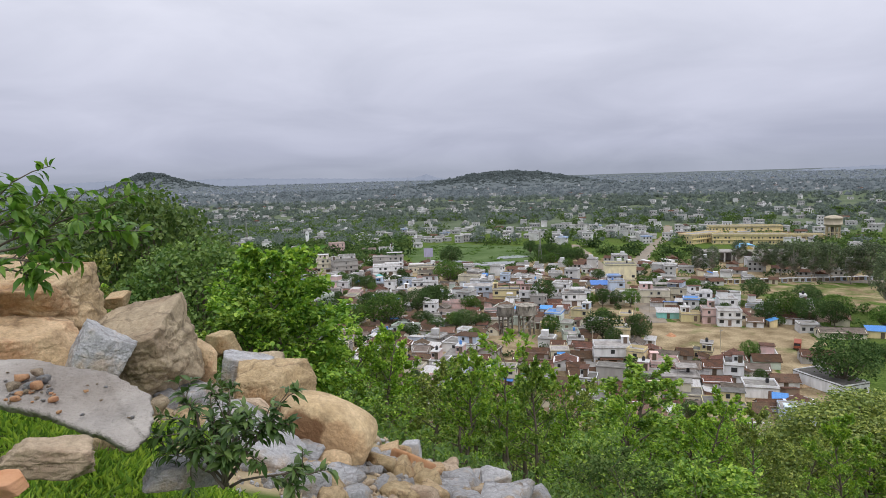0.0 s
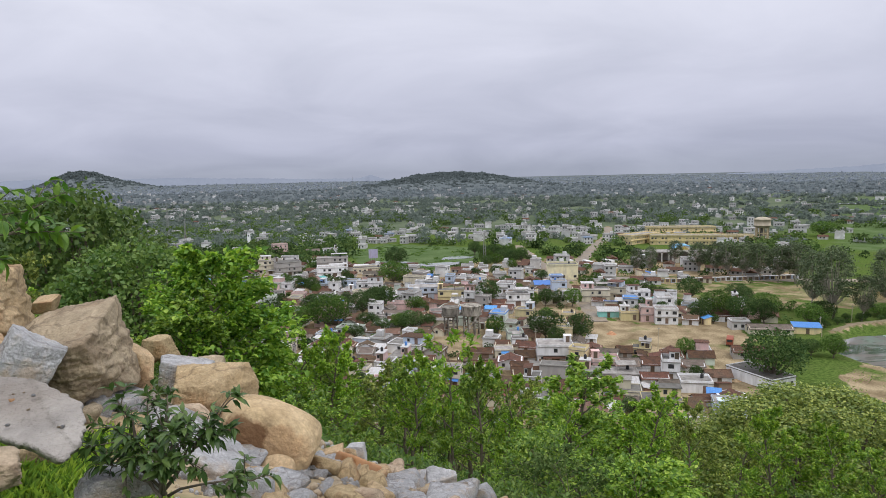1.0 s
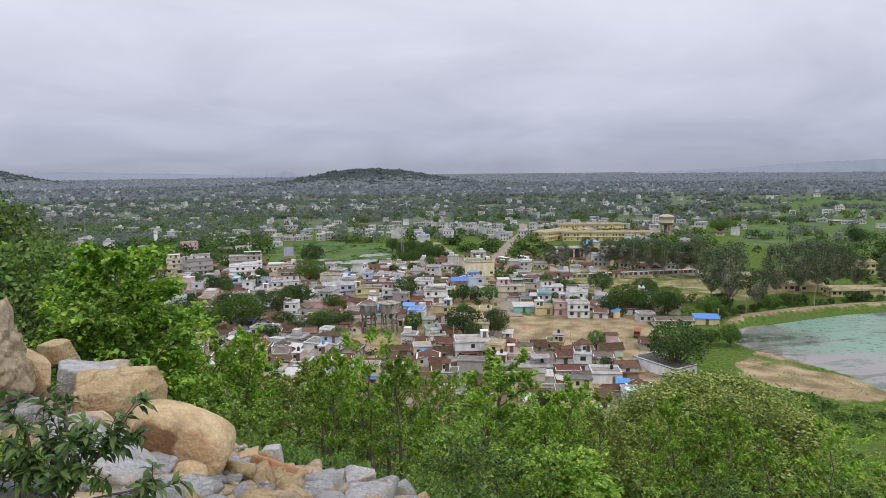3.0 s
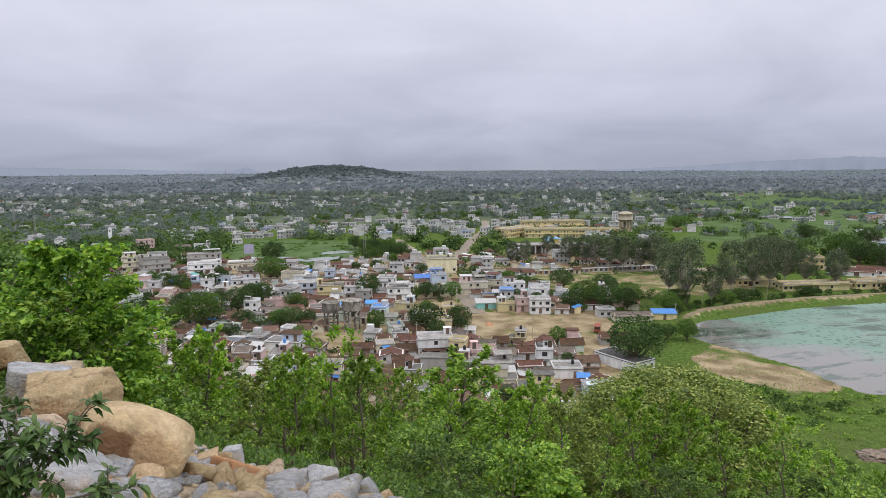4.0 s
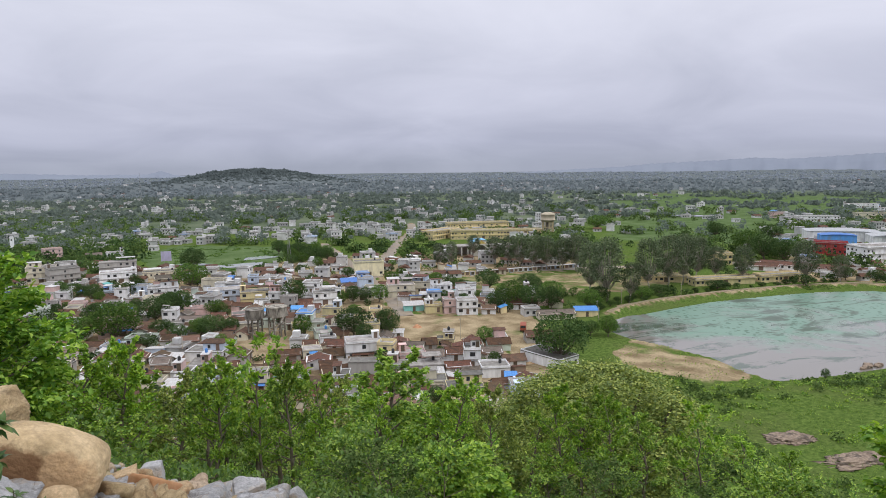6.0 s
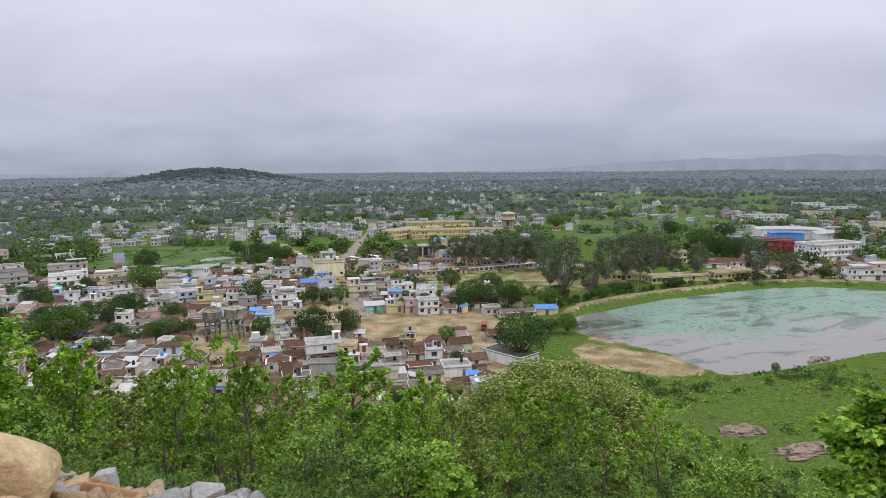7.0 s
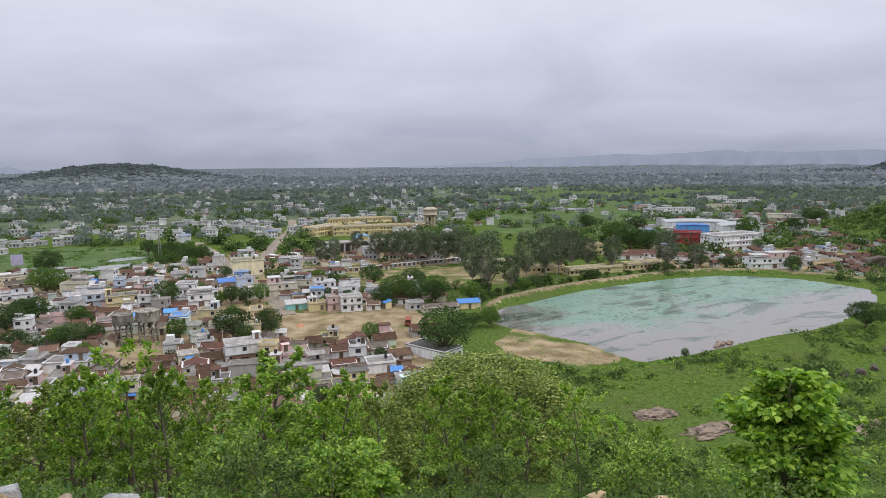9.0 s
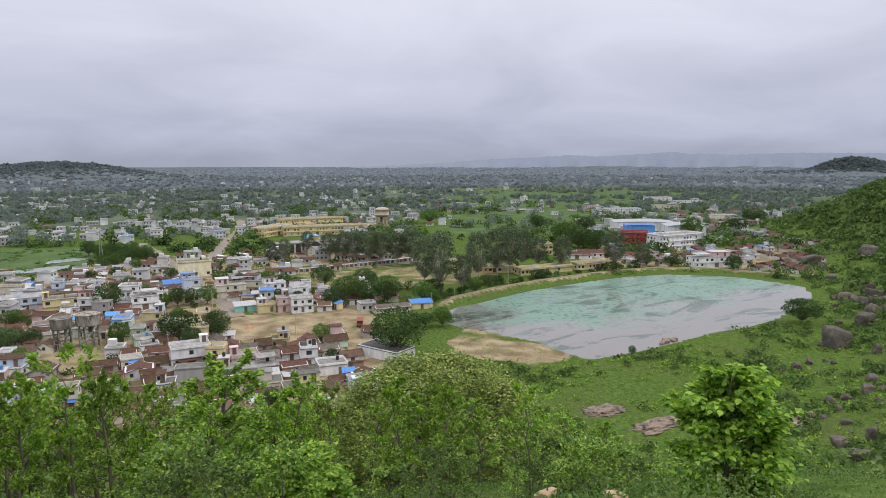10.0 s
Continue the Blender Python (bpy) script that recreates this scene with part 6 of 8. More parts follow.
plant(ROUND[0], 345.9, 314.7, 2.33, 265, sz=2.01, group='town trees')
plant(ROUND[1], 344.3, 298.1, 2.09, 318, sz=1.86, group='town trees')
plant(ROUND[2], 361.4, 302.9, 1.88, 371, sz=1.82, group='town trees')
plant(ROUND[0], 438.0, 392.5, 2.11, 424, sz=1.51, group='town trees')
plant(ROUND[1], 343.8, 198.8, 1.19, 477, sz=1.11, group='town trees')
plant(ROUND[2], 466.0, 307.3, 2.11, 530, sz=2.03, group='town trees')
plant(ROUND[0], 324.8, 225.1, 1.19, 583, sz=0.94, group='town trees')
plant(ROUND[1], 321.7, 240.1, 1.20, 636, sz=0.86, group='town trees')
plant(ROUND[2], 140.6, 194.9, 0.98, 689, sz=0.95, group='town trees')
plant(ROUND[0], 135.6, 198.7, 0.74, 742, sz=0.69, group='town trees')
plant(ROUND[1], 243.0, 248.1, 1.40, 795, sz=0.53, group='town trees')
plant(ROUND[2], 197.3, 247.7, 1.28, 848, sz=0.62, group='town trees')
plant(ROUND[0], 209.5, 249.5, 1.31, 901, sz=0.56, group='town trees')
plant(ROUND[1], 283.2, 233.0, 1.10, 954, sz=0.63, group='town trees')
plant(ROUND[2], 410.9, 265.2, 1.46, 1007, sz=1.05, group='town trees')
plant(ROUND[0], 615.7, 338.7, 2.79, 1060, sz=1.80, group='town trees')
plant(ROUND[1], 533.1, 307.7, 2.20, 1113, sz=1.45, group='town trees')
plant(ROUND[1], 249.2, 116.4, 1.56, 0, sz=1.20, group='town trees')
plant(ROUND[0], 167.5, 129.2, 0.31, 0, sz=0.42, group='town trees')


for k in range(14):
    plant(ROUND[k % 3], 62 + 30 * ((k * 0.618) % 1), 418 + 4.6 * k + 6 * math.sin(k * 2.1), 1.0 + 0.35 * ((k * 0.37) % 1), 71 * k, sz=1.0 + 0.3 * ((k * 0.53) % 1), group='town trees')


def lane_trees():
    """Shade trees in yards and lanes; the houses are set round them."""
    rng = random.Random(13)
    nr = np.random.RandomState(13)
    n = 3000
    az, r = np.radians(nr.uniform(-24, 30, n)), 165 + 300 * nr.rand(n) ** 0.9
    x, y = r * np.sin(az), r * np.cos(az)
    ok = town_density(x, y) > 0.3
    made = 0
    for a, b in zip(x[ok], y[ok]):
        s = rng.uniform(0.38, 0.9)
        if any((a - p) ** 2 + (b - q) ** 2 < (c + 2.6 * s) ** 2 for p, q, c in HOUSES):
            continue
        plant(rng.choice(ROUND), a, b, s, rng.uniform(0, 360), sz=s * rng.uniform(0.85, 1.1), group="town trees")
        made += 1
        if made >= 125:
            break


lane_trees()


def bank_bushes():
    """Dark bushes along the foot of the pond's bank."""
    rng = random.Random(6)
    for k in range(30):
        u = k / 30 * (len(DAM) - 4)
        i = int(u)
        a, b = Vector(DAM[i]), Vector(DAM[i + 1])
        p = a.lerp(b, u - i)
        n = (b - a).normalized()
        p = p + Vector((-n.y, n.x)) * rng.uniform(6, 11)
        s = rng.uniform(0.28, 0.55)
        plant(ROUND[k % 2], p.x, p.y, s, rng.uniform(0, 360), sz=s * rng.uniform(0.6, 0.9), name="bush", group="bushes below the bank")


bank_bushes()


# ---- yard walls, heaps and poles between the houses ----
def yard_wall(x, y, turn, length, h, colour):
    t = thing("yard_wall", f"low {CNAME[colour]} yard wall with a worn coping", "wall", "yard walls", pose(x, y, 0, 0, 0, turn))
    part("wall", Geo().box(-length / 2, -0.11, -0.4, length / 2, 0.11, h).mesh("wall", [M_WALL]), t, colour=colour)
    part("coping", Geo().box(-length / 2 - 0.05, -0.16, h, length / 2 + 0.05, 0.16, h + 0.07).mesh("coping", [M_CONCRETE]), t)


def yard_walls():
    rng = random.Random(31)
    nr = np.random.RandomState(31)
    az, r = np.radians(nr.uniform(-22, 27, 600)), 160 + 190 * nr.rand(600)
    x, y = r * np.sin(az), r * np.cos(az)
    ok = town_density(x, y) > 0.3
    made = 0
    for a, b in zip(x[ok], y[ok]):
        n = rng.uniform(5, 12)
        if any((a - p) ** 2 + (b - q) ** 2 < (c + 1) ** 2 for p, q, c in HOUSES):
            continue
        yard_wall(a, b, -18 + rng.choice((0, 90)) + rng.gauss(0, 8), n, rng.uniform(1.1, 1.9), rng.choice((WHITE, CREAM, GREY, BRICK, BRICK)))
        made += 1
        if made >= 70:
            break


yard_walls()


def heap(x, y, w, mat, label):
    rng = np.random.RandomState(int(abs(x * 7 + y)))
    n = 14
    v = [(0, 0, w * 0.32)]
    f = []
    for k, (rr, zz) in enumerate(((0.35, 0.22), (0.7, 0.09), (1.0, -0.05))):
        for j in range(n):
            a = 2 * math.pi * j / n
            q = w * 0.5 * rr * (1 + rng.normal(0, 0.12))
            v.append((q * math.cos(a), q * math.sin(a), w * zz * (1 + rng.normal(0, 0.2))))
    f += [(0, 1 + j, 1 + (j + 1) % n) for j in range(n)]
    for k in range(2):
        f += [(1 + k * n + j, 1 + (k + 1) * n + j, 1 + (k + 1) * n + (j + 1) % n, 1 + k * n + (j + 1) % n) for j in range(n)]
    thing("heap", label, "heap", "heaps by the open ground", pose(x, y, 0), Geo().add(v, f).mesh("heap", [mat], True))


heap(96, 205, 5, M_STONE_RUST, "heap of reddish earth and bricks")
heap(101, 199, 4, M_STONE_RUST, "heap of reddish earth and bricks")
heap(98, 176, 3.5, M_STONE_TAN, "heap of pale sand by the lane")
heap(103, 170, 3, M_STONE_TAN, "heap of pale sand by the lane")
heap(82, 236, 4, M_STONE_RUST, "low heap of red earth")
DETAIL[0] = False


# the rest of the town: plots along the lanes, filled until the open ground begins
def fill_town():
    rng = random.Random(21)
    made = 0
    cand = []
    for _ in range(16000):
        az = radians(rng.uniform(-26, 67))
        r = 151 + (420 - 151) * rng.random() ** 0.8
        cand.append((r * math.sin(az), r * math.cos(az)))
    dens = town_density(np.array([c[0] for c in cand]), np.array([c[1] for c in cand]))
    for (x, y), p in sorted(zip(cand, dens), key=lambda q: math.hypot(*q[0]) + 40 * rng.random()):
        if made >= 370 or rng.random() > p:
            continue
        r = math.hypot(x, y)
        w, d = rng.uniform(4.4, 11.5), rng.uniform(4.2, 7.8)
        half = math.hypot(w, d) / 2
        if any((x - a) ** 2 + (y - b) ** 2 < (0.76 * (half + c)) ** 2 for a, b, c in HOUSES):
            continue
        turn = -18 + rng.choice((0, 0, 90, 180)) + rng.gauss(0, 7)
        u = rng.random()
        if x > 1.25 * y:
            w, d, u = w * 0.75, d * 0.8, u * 0.8
        near = r < 290 or x > 1.25 * y
        col = rng.choice((WHITE, WHITE, WHITE, CREAM, CREAM, GREY, BLUE, BLUE, PINK, PINK, YELLOW, MINT, WHITE))
        if u < (0.66 if near else 0.42 if r < 445 else 0.12):
            tile_house(x, y, turn, w, d, rng.choice((CREAM, WHITE, BRICK, GREY, MINT)), rng.uniform(2.1, 2.7), rng.uniform(0.9, 1.5))
        elif u < (0.74 if near else 0.54):
            shed_house(x, y, turn, w * 0.7, d * 0.7, rng.choice((GREY, BRICK, CREAM, BLUE)), rng.choice((M_TIN, M_TIN, M_TIN, M_TIN, M_PLASTIC_BLUE)))
        else:
            flat_house(x, y, turn, w, d, 1 if rng.random() < (0.85 if near else 0.68) else 2, col, r < 600)
        made += 1


fill_town()


def fill_huts():
    """Lean-tos and outhouses squeezed between the houses."""
    rng = random.Random(44)
    nr = np.random.RandomState(44)
    n = 7000
    az, r = np.radians(nr.uniform(-22, 29, n)), 152 + 250 * nr.rand(n)
    x, y = r * np.sin(az), r * np.cos(az)
    ok = town_density(x, y) > 0.3
    made = 0
    for a, b in zip(x[ok], y[ok]):
        w, d = rng.uniform(2.4, 4.4), rng.uniform(2.2, 3.6)
        if any((a - p) ** 2 + (b - q) ** 2 < (0.74 * c + 0.42 * (w + d) / 2) ** 2 for p, q, c in HOUSES):
            continue
        shed_house(a, b, -18 + rng.choice((0, 90, 180, 270)) + rng.gauss(0, 9), w, d, rng.choice((GREY, BRICK, CREAM, BLUE, PINK, WHITE, YELLOW)),
                   rng.choice((M_TIN, M_TIN, M_TILE, M_TILE, M_TILE, M_CONCRETE, M_TIN, M_TILE, M_TILE, M_PLASTIC_BLUE, M_PLASTIC_TEAL)), rng.uniform(1.9, 2.6))
        made += 1
        if made >= 200:
            break


fill_huts()


# houses further out on the plain, too small and many to tell apart
M_WALL_FAR = surf("far_wall_paint", (0.45, 0.45, 0.46), (0.70, 0.70, 0.705), 0.2, 0.9, 0, c3=(0.30, 0.27, 0.24), spot=0.5, spot_scale=0.12, tint=0.28, island=True)


def far_houses():
    rng = random.Random(5)
    nr = np.random.RandomState(5)
    g = Geo()
    made = 0
    cell = {}
    for x, y, c in HOUSES:
        cell.setdefault((int(x // 20), int(y // 20)), []).append((x, y, c * 1.3))
    n = 30000
    az = np.radians(nr.uniform(-37, 70, n))
    r_ = 230 + 3600 * nr.rand(n) ** 2.6
    order = np.argsort(r_)
    az, r_ = az[order], r_[order]
    X, Y = r_ * np.sin(az), r_ * np.cos(az)
    Z = height(X, Y)
    patch = (wave(X, Y, 520, 12) + nr.normal(0, 0.3, n) > 0.15 - 0.35 * (az < radians(12)) + 0.4 * (az > radians(30))) & (r_ > 720) & (nr.rand(n) < 0.22)
    ok = ((nr.rand(n) < town_density(X, Y)) | patch) & (Z < 6) & ~inside(FIELD, X, Y)
    for x, y, z, r in zip(X[ok], Y[ok], Z[ok], r_[ok]):
        if made >= 1150:
            break
        if r > 700 and rng.random() < 0.62:
            continue
        w, d, h = rng.uniform(5.5, 11), rng.uniform(5, 8.5), rng.choice((2.7, 2.9, 3.0, 3.2, 5.6, 6.0))
        low = x > 1.25 * y and r < 540
        if low:
            w, d, h = w * 0.62, d * 0.7, 2.5
        i, j = int(x // 20), int(y // 20)
        if any((x - a) ** 2 + (y - b) ** 2 < (0.52 * (w + c)) ** 2 for p in (-1, 0, 1) for q in (-1, 0, 1) for a, b, c in cell.get((i + p, j + q), ())):
            continue
        cell.setdefault((i, j), []).append((x, y, w))
        HOUSES.append((x, y, w * 0.6))
        m = pose(x, y, z, 0, 0, -18 + rng.choice((0, 0, 90)) + rng.gauss(0, 9))
        u = rng.random()
        if u < (0.7 if low else 0.38 if r < 480 else 0.45 if x > y else 0.12):
            # low house under a two-sided tile roof
            h = 2.5
            g.box(-w / 2, -d / 2, -1, w / 2, d / 2, h, 0, m)
            q = [(-w / 2 - 0.4, -d / 2 - 0.5, h - 0.2), (w / 2 + 0.4, -d / 2 - 0.5, h - 0.2), (w / 2 + 0.4, d / 2 + 0.5, h - 0.2), (-w / 2 - 0.4, d / 2 + 0.5, h - 0.2), (-w / 2 - 0.4, 0, h + 1.3), (w / 2 + 0.4, 0, h + 1.3)]
            g.add([m @ Vector(p) for p in q], [(0, 1, 5, 4), (2, 3, 4, 5), (0, 4, 3), (1, 2, 5), (3, 2, 1, 0)], 3)
        else:
            g.box(-w / 2, -d / 2, -1, w / 2, d / 2, h, 0, m)
            g.box(-w / 2 - 0.3, -d / 2 - 0.5, h, w / 2 + 0.3, d / 2 + 0.3, h + 0.18, 4 if u > 0.94 and r < 700 else 1, m)
            for q in ((-w / 2, -d / 2, w / 2, -d / 2 + 0.2), (-w / 2, d / 2 - 0.2, w / 2, d / 2), (-w / 2, -d / 2, -w / 2 + 0.2, d / 2), (w / 2 - 0.2, -d / 2, w / 2, d / 2)):
                g.box(q[0], q[1], h + 0.18, q[2], q[3], h + 0.7, 0, m)
            if rng.random() < 0.35:
                g.box(w * 0.1, 0, h + 0.18, w * 0.1 + 2.4, 2.4, h + 2.2, 0, m)
        if r < 1500:
            for s in range(2 if h > 5 else 1):
                for i in range(int(w / 2.6)):
                    c = -w / 2 + 1.3 + 2.6 * i
                    g.box(c - 0.55, -d / 2 - 0.04, 0.9 + 2.9 * s, c + 0.55, -d / 2 + 0.1, 2.1 + 2.9 * s, 2, m)
        made += 1
    thing("far_houses", "whitewashed flat-roofed and tiled houses across the far plain", "houses", kind="stuff", data=g.mesh("far_houses", [M_WALL_FAR, M_CONCRETE, M_PANE, M_TILE, M_PLASTIC_BLUE]))


# ---- trees of the plain ----
def foliage(name, label, pts, radii, per, size, mat, seed, flat=0.85, kind="stuff", category="trees", lift=0.42):
    """Crowns of leaf clumps on uneven shells, joined: pts are the feet."""
    rng = np.random.RandomState(seed)
    pts, radii = np.asarray(pts, float), np.asarray(radii, float)
    n = len(pts)
    # each crown is made of a few overlapping balls
    k = 5
    c = rng.normal(0, 0.42, (n, k, 3)) * [1, 1, 0.6]
    b = rng.randint(0, k, (n, per))
    d = rng.normal(0, 1, (n, per, 3))
    d /= np.linalg.norm(d, axis=2)[..., None]
    d[..., 2] = np.where(d[..., 2] < -0.6, -d[..., 2], d[..., 2])
    loc = np.take_along_axis(c, b[..., None].repeat(3, 2), 1) + d * rng.uniform(0.42, 0.68, (n, per, 1))
    loc[..., 2] *= flat
    P = pts[:, None] + loc * radii[:, None, None] + [0, 0, 1] * (radii * flat * lift)[:, None, None]
    v, f = clumps(rng, P.reshape(-1, 3), d.reshape(-1, 3), size * np.repeat(radii, per)[:, None])
    return thing(name, label, category, kind=kind, data=np_mesh(name, v, f, mat))


def far_woods():
    rng = np.random.RandomState(9)

    def spread(n, r0, r1, bias, keep):
        az = np.radians(rng.uniform(-40, 73, n * 4))
        r = r0 + (r1 - r0) * rng.rand(n * 4) ** bias
        x, y = r * np.sin(az), r * np.cos(az)
        ok = keep(x, y, r, az)
        x, y = x[ok][:n], y[ok][:n]
        return np.stack([x, y, height(x, y)], 1)

    def open_land(x, y, r, az):
        meadow = (az > radians(31)) & (az < radians(52)) & (r < 1450)
        k = 0.8 * wave(x, y, 160, 31) + 0.5 * wave(x, y, 60, 34) + rng.normal(0, 0.25, len(x)) + 0.2
        return (k > np.where(meadow, 0.55, 0.0)) & ~inside(FIELD, x, y) & (town_density(x, y) < 0.45) & (seg_dist(ROAD_B, x, y)[0] > 9) & (seg_dist(ROAD_A, x, y)[0] > 9)

    # crowns turn paler and bluer ring by ring: haze painted into the leaves
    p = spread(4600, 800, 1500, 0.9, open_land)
    foliage("far_woods", "scattered trees and groves on the far plain, paled by painted haze", p, rng.uniform(3.2, 6.6, len(p)), 20, 0.8, M_LEAF_FAR_HAZE, 1)
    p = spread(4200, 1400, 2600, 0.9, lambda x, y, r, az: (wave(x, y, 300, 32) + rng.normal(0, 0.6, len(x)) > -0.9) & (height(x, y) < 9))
    foliage("far_woods", "woods on the distant plain with haze painted in", p, rng.uniform(3.5, 8.0, len(p)), 12, 1.15, M_LEAF_DISTANT_HAZE, 2, 0.7)
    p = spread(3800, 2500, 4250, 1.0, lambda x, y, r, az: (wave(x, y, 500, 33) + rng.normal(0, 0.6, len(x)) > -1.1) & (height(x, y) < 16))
    foliage("far_woods", "woods along the horizon and the low hills with haze painted in", p, rng.uniform(4, 9, len(p)), 8, 1.35, M_LEAF_HORIZON_HAZE, 3, 0.5)
    # the low hills are wooded all over, with haze in the leaf colour
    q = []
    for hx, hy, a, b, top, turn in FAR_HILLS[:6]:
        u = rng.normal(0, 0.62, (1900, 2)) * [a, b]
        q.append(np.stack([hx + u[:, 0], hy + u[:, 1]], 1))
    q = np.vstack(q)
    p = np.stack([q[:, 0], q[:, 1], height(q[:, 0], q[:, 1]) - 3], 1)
    foliage("hill_wood", "dark woods on the low distant hills with haze painted in", p, rng.uniform(5, 10, len(p)), 9, 1.3, M_LEAF_HILL_HAZE, 4, 0.5)


far_woods()


def free_spots(x, y, r, az):
    """Where trees may stand on the plain."""
    ok = (height(x, y) < 2) & (seg_dist(POND, x, y, True)[0] > 9) & (seg_dist(SPIT, x, y, True)[0] > 16) & ~((az > radians(33)) & (r < 322))
    for area in (MAIDAN, FIELD, PLAYGROUND, POND, SCHOOLYARD):
        ok &= ~inside(area, x, y)
    for line, w in ((ROAD_A, 5), (ROAD_B, 6), (ROAD_C, 6), (DAM, 5), (LANE, 6)):
        ok &= seg_dist(line, x, y)[0] > w
    return ok


def town_trees():
    rng = random.Random(3)
    nr = np.random.RandomState(3)
    boxes = np.array(HOUSES)
    n = 34000
    az = np.radians(nr.uniform(-34, 68, n))
    r_ = 160 + (960 - 160) * nr.rand(n) ** 0.75
    X, Y = r_ * np.sin(az), r_ * np.cos(az)
    dens = town_density(X, Y)
    meadow = (az > radians(32)) & (az < radians(52)) & (r_ > 512)
    p = np.where(dens > 0.3, np.where(az > radians(50), 0.6, 0.26), np.where(meadow, 0.28, np.where(r_ > 445, 0.75, 0.35)))
    ok = free_spots(X, Y, r_, az) & (nr.rand(n) < p)
    grove, size = [], []
    things = 0
    for x, y, r in zip(X[ok], Y[ok], r_[ok]):
        s = rng.uniform(0.40, 0.85) if r < 445 else rng.uniform(0.7, 1.35)
        if np.any(np.hypot(boxes[:, 0] - x, boxes[:, 1] - y) < boxes[:, 2] * 0.6 + 2.2 * s):
            continue
        if r < 330 and things < 10:
            plant(rng.choice(ROUND), x, y, s, rng.uniform(0, 360), sz=s * rng.uniform(0.8, 1.1), group="town trees")
            things += 1
        elif len(grove) < 2300 and (r < 445 or wave(x, y, 110, 35) + 0.5 * wave(x, y, 40, 36) + rng.gauss(0, 0.25) > 0.05):
            grove.append((x, y, 0.0))
            size.append((4.6 if r < 445 else 5.4) * s)
            HOUSES.append((x, y, 2.6 * s))
    grove, size = np.array(grove), np.array(size)
    away = np.hypot(grove[:, 0], grove[:, 1]) > 560
    for k, m in enumerate((M_LEAF_TOWN, M_LEAF_MID_FAR)):
        foliage("grove", "full green trees between the houses and fields", grove[~away][k::2], size[~away][k::2], 100, 0.30, m, 40 + k)
    # every other far crown takes the leaf colour with haze mixed in
    for k, m in enumerate((M_LEAF_MID_FAR, M_LEAF_FAR_HAZE)):
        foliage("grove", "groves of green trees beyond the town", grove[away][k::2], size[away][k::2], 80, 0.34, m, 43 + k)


def west_houses():
    """The last houses of the town, beside the green field."""
    rng = random.Random(77)
    made = 0
    for _ in range(900):
        az, r = radians(rng.uniform(-13.5, -4.2)), rng.uniform(440, 545)
        x, y = r * math.sin(az), r * math.cos(az)
        w, d = rng.uniform(8, 14), rng.uniform(7, 10)
        if inside(FIELD, np.array([x]), np.array([y]))[0] or seg_dist(FIELD, np.array([x]), np.array([y]), True)[0][0] < 8:
            continue
        if any((x - a) ** 2 + (y - b) ** 2 < (0.8 * (math.hypot(w, d) / 2 + c)) ** 2 for a, b, c in HOUSES):
            continue
        if rng.random() < 0.3:
            tile_house(x, y, rng.gauss(4, 10), w, d, rng.choice((CREAM, BRICK, WHITE)))
        else:
            flat_house(x, y, rng.gauss(4, 10), w, d, rng.choice((1, 2, 2, 3)), rng.choice((WHITE, WHITE, CREAM, YELLOW, PINK, GREY)))
        made += 1
        if made >= 12:
            break


def west_grove():
    """A thick belt of trees behind the town, west of the field."""
    nr = np.random.RandomState(78)
    n = 2600
    az, r = np.radians(nr.uniform(-30, -3.4, n)), nr.uniform(440, 860, n)
    x, y = r * np.sin(az), r * np.cos(az)
    ok = (seg_dist(FIELD, x, y, True)[0] > 5) & ~inside(FIELD, x, y) & (town_density(x, y) < 0.3)
    pts, rad = [], []
    boxes = np.array(HOUSES)
    for a, b in zip(x[ok], y[ok]):
        s = nr.uniform(3.6, 7.2)
        if np.any(np.hypot(boxes[:, 0] - a, boxes[:, 1] - b) < boxes[:, 2] * 0.55 + 0.5 * s):
            continue
        if pts and np.any(np.hypot(*(np.array(pts)[:, :2] - [a, b]).T) < 5.5):
            continue
        pts.append((a, b, 0.0)); rad.append(s)
    pts, rad = np.array(pts), np.array(rad)
    away = np.hypot(pts[:, 0], pts[:, 1]) > 590
    for k, m in enumerate((M_LEAF_TOWN, M_LEAF_MID_FAR)):
        foliage("grove", "belt of full green trees behind the last houses", pts[~away][k::2], rad[~away][k::2], 90, 0.32, m, 90 + k)
    # past 590 m half of the belt is coloured with painted haze
    for k, m in enumerate((M_LEAF_MID_FAR, M_LEAF_FAR_HAZE)):
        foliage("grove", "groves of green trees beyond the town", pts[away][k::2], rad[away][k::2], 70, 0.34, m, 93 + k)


west_houses()
town_trees()
far_houses()
west_grove()


# ---- the slope in front ----
def sky_tree(kind, az, el, dist, tall, s=None, turn=0.0):
    """Stands a tree of unscaled height tall on the slope at that bearing and distance, so that its top reaches the elevation el."""
    a = radians(az)
    x, y = dist * math.sin(a), dist * math.cos(a)
    z = ground_z(x, y)
    sz = (62 + dist * math.tan(radians(el)) - z) / tall
    return plant(kind, x, y, s or sz, turn, z, group="slope trees", sz=sz)


sky_tree(DARK, -24.8, -0.6, 26, 9, 1.0)
sky_tree(DARK, -20.6, -5.0, 22, 9, 0.8, turn=70)
sky_tree(DARK, -29.6, -1.1, 30, 9, 0.9, turn=140)
sky_tree(TEAK, -14.6, -6.0, 18, 6.5, 0.95)
sky_tree(YOUNG[2], -11.9, -9.1, 19, 6.5, 0.9)
sky_tree(YOUNG[1], -17.5, -9.7, 17, 6.5, 0.9)
sky_tree(YOUNG[1], 15.7, -16.1, 24, 6.5, 1.2)
sky_tree(SPARSE[0], 5.3, -14.1, 22, 7)
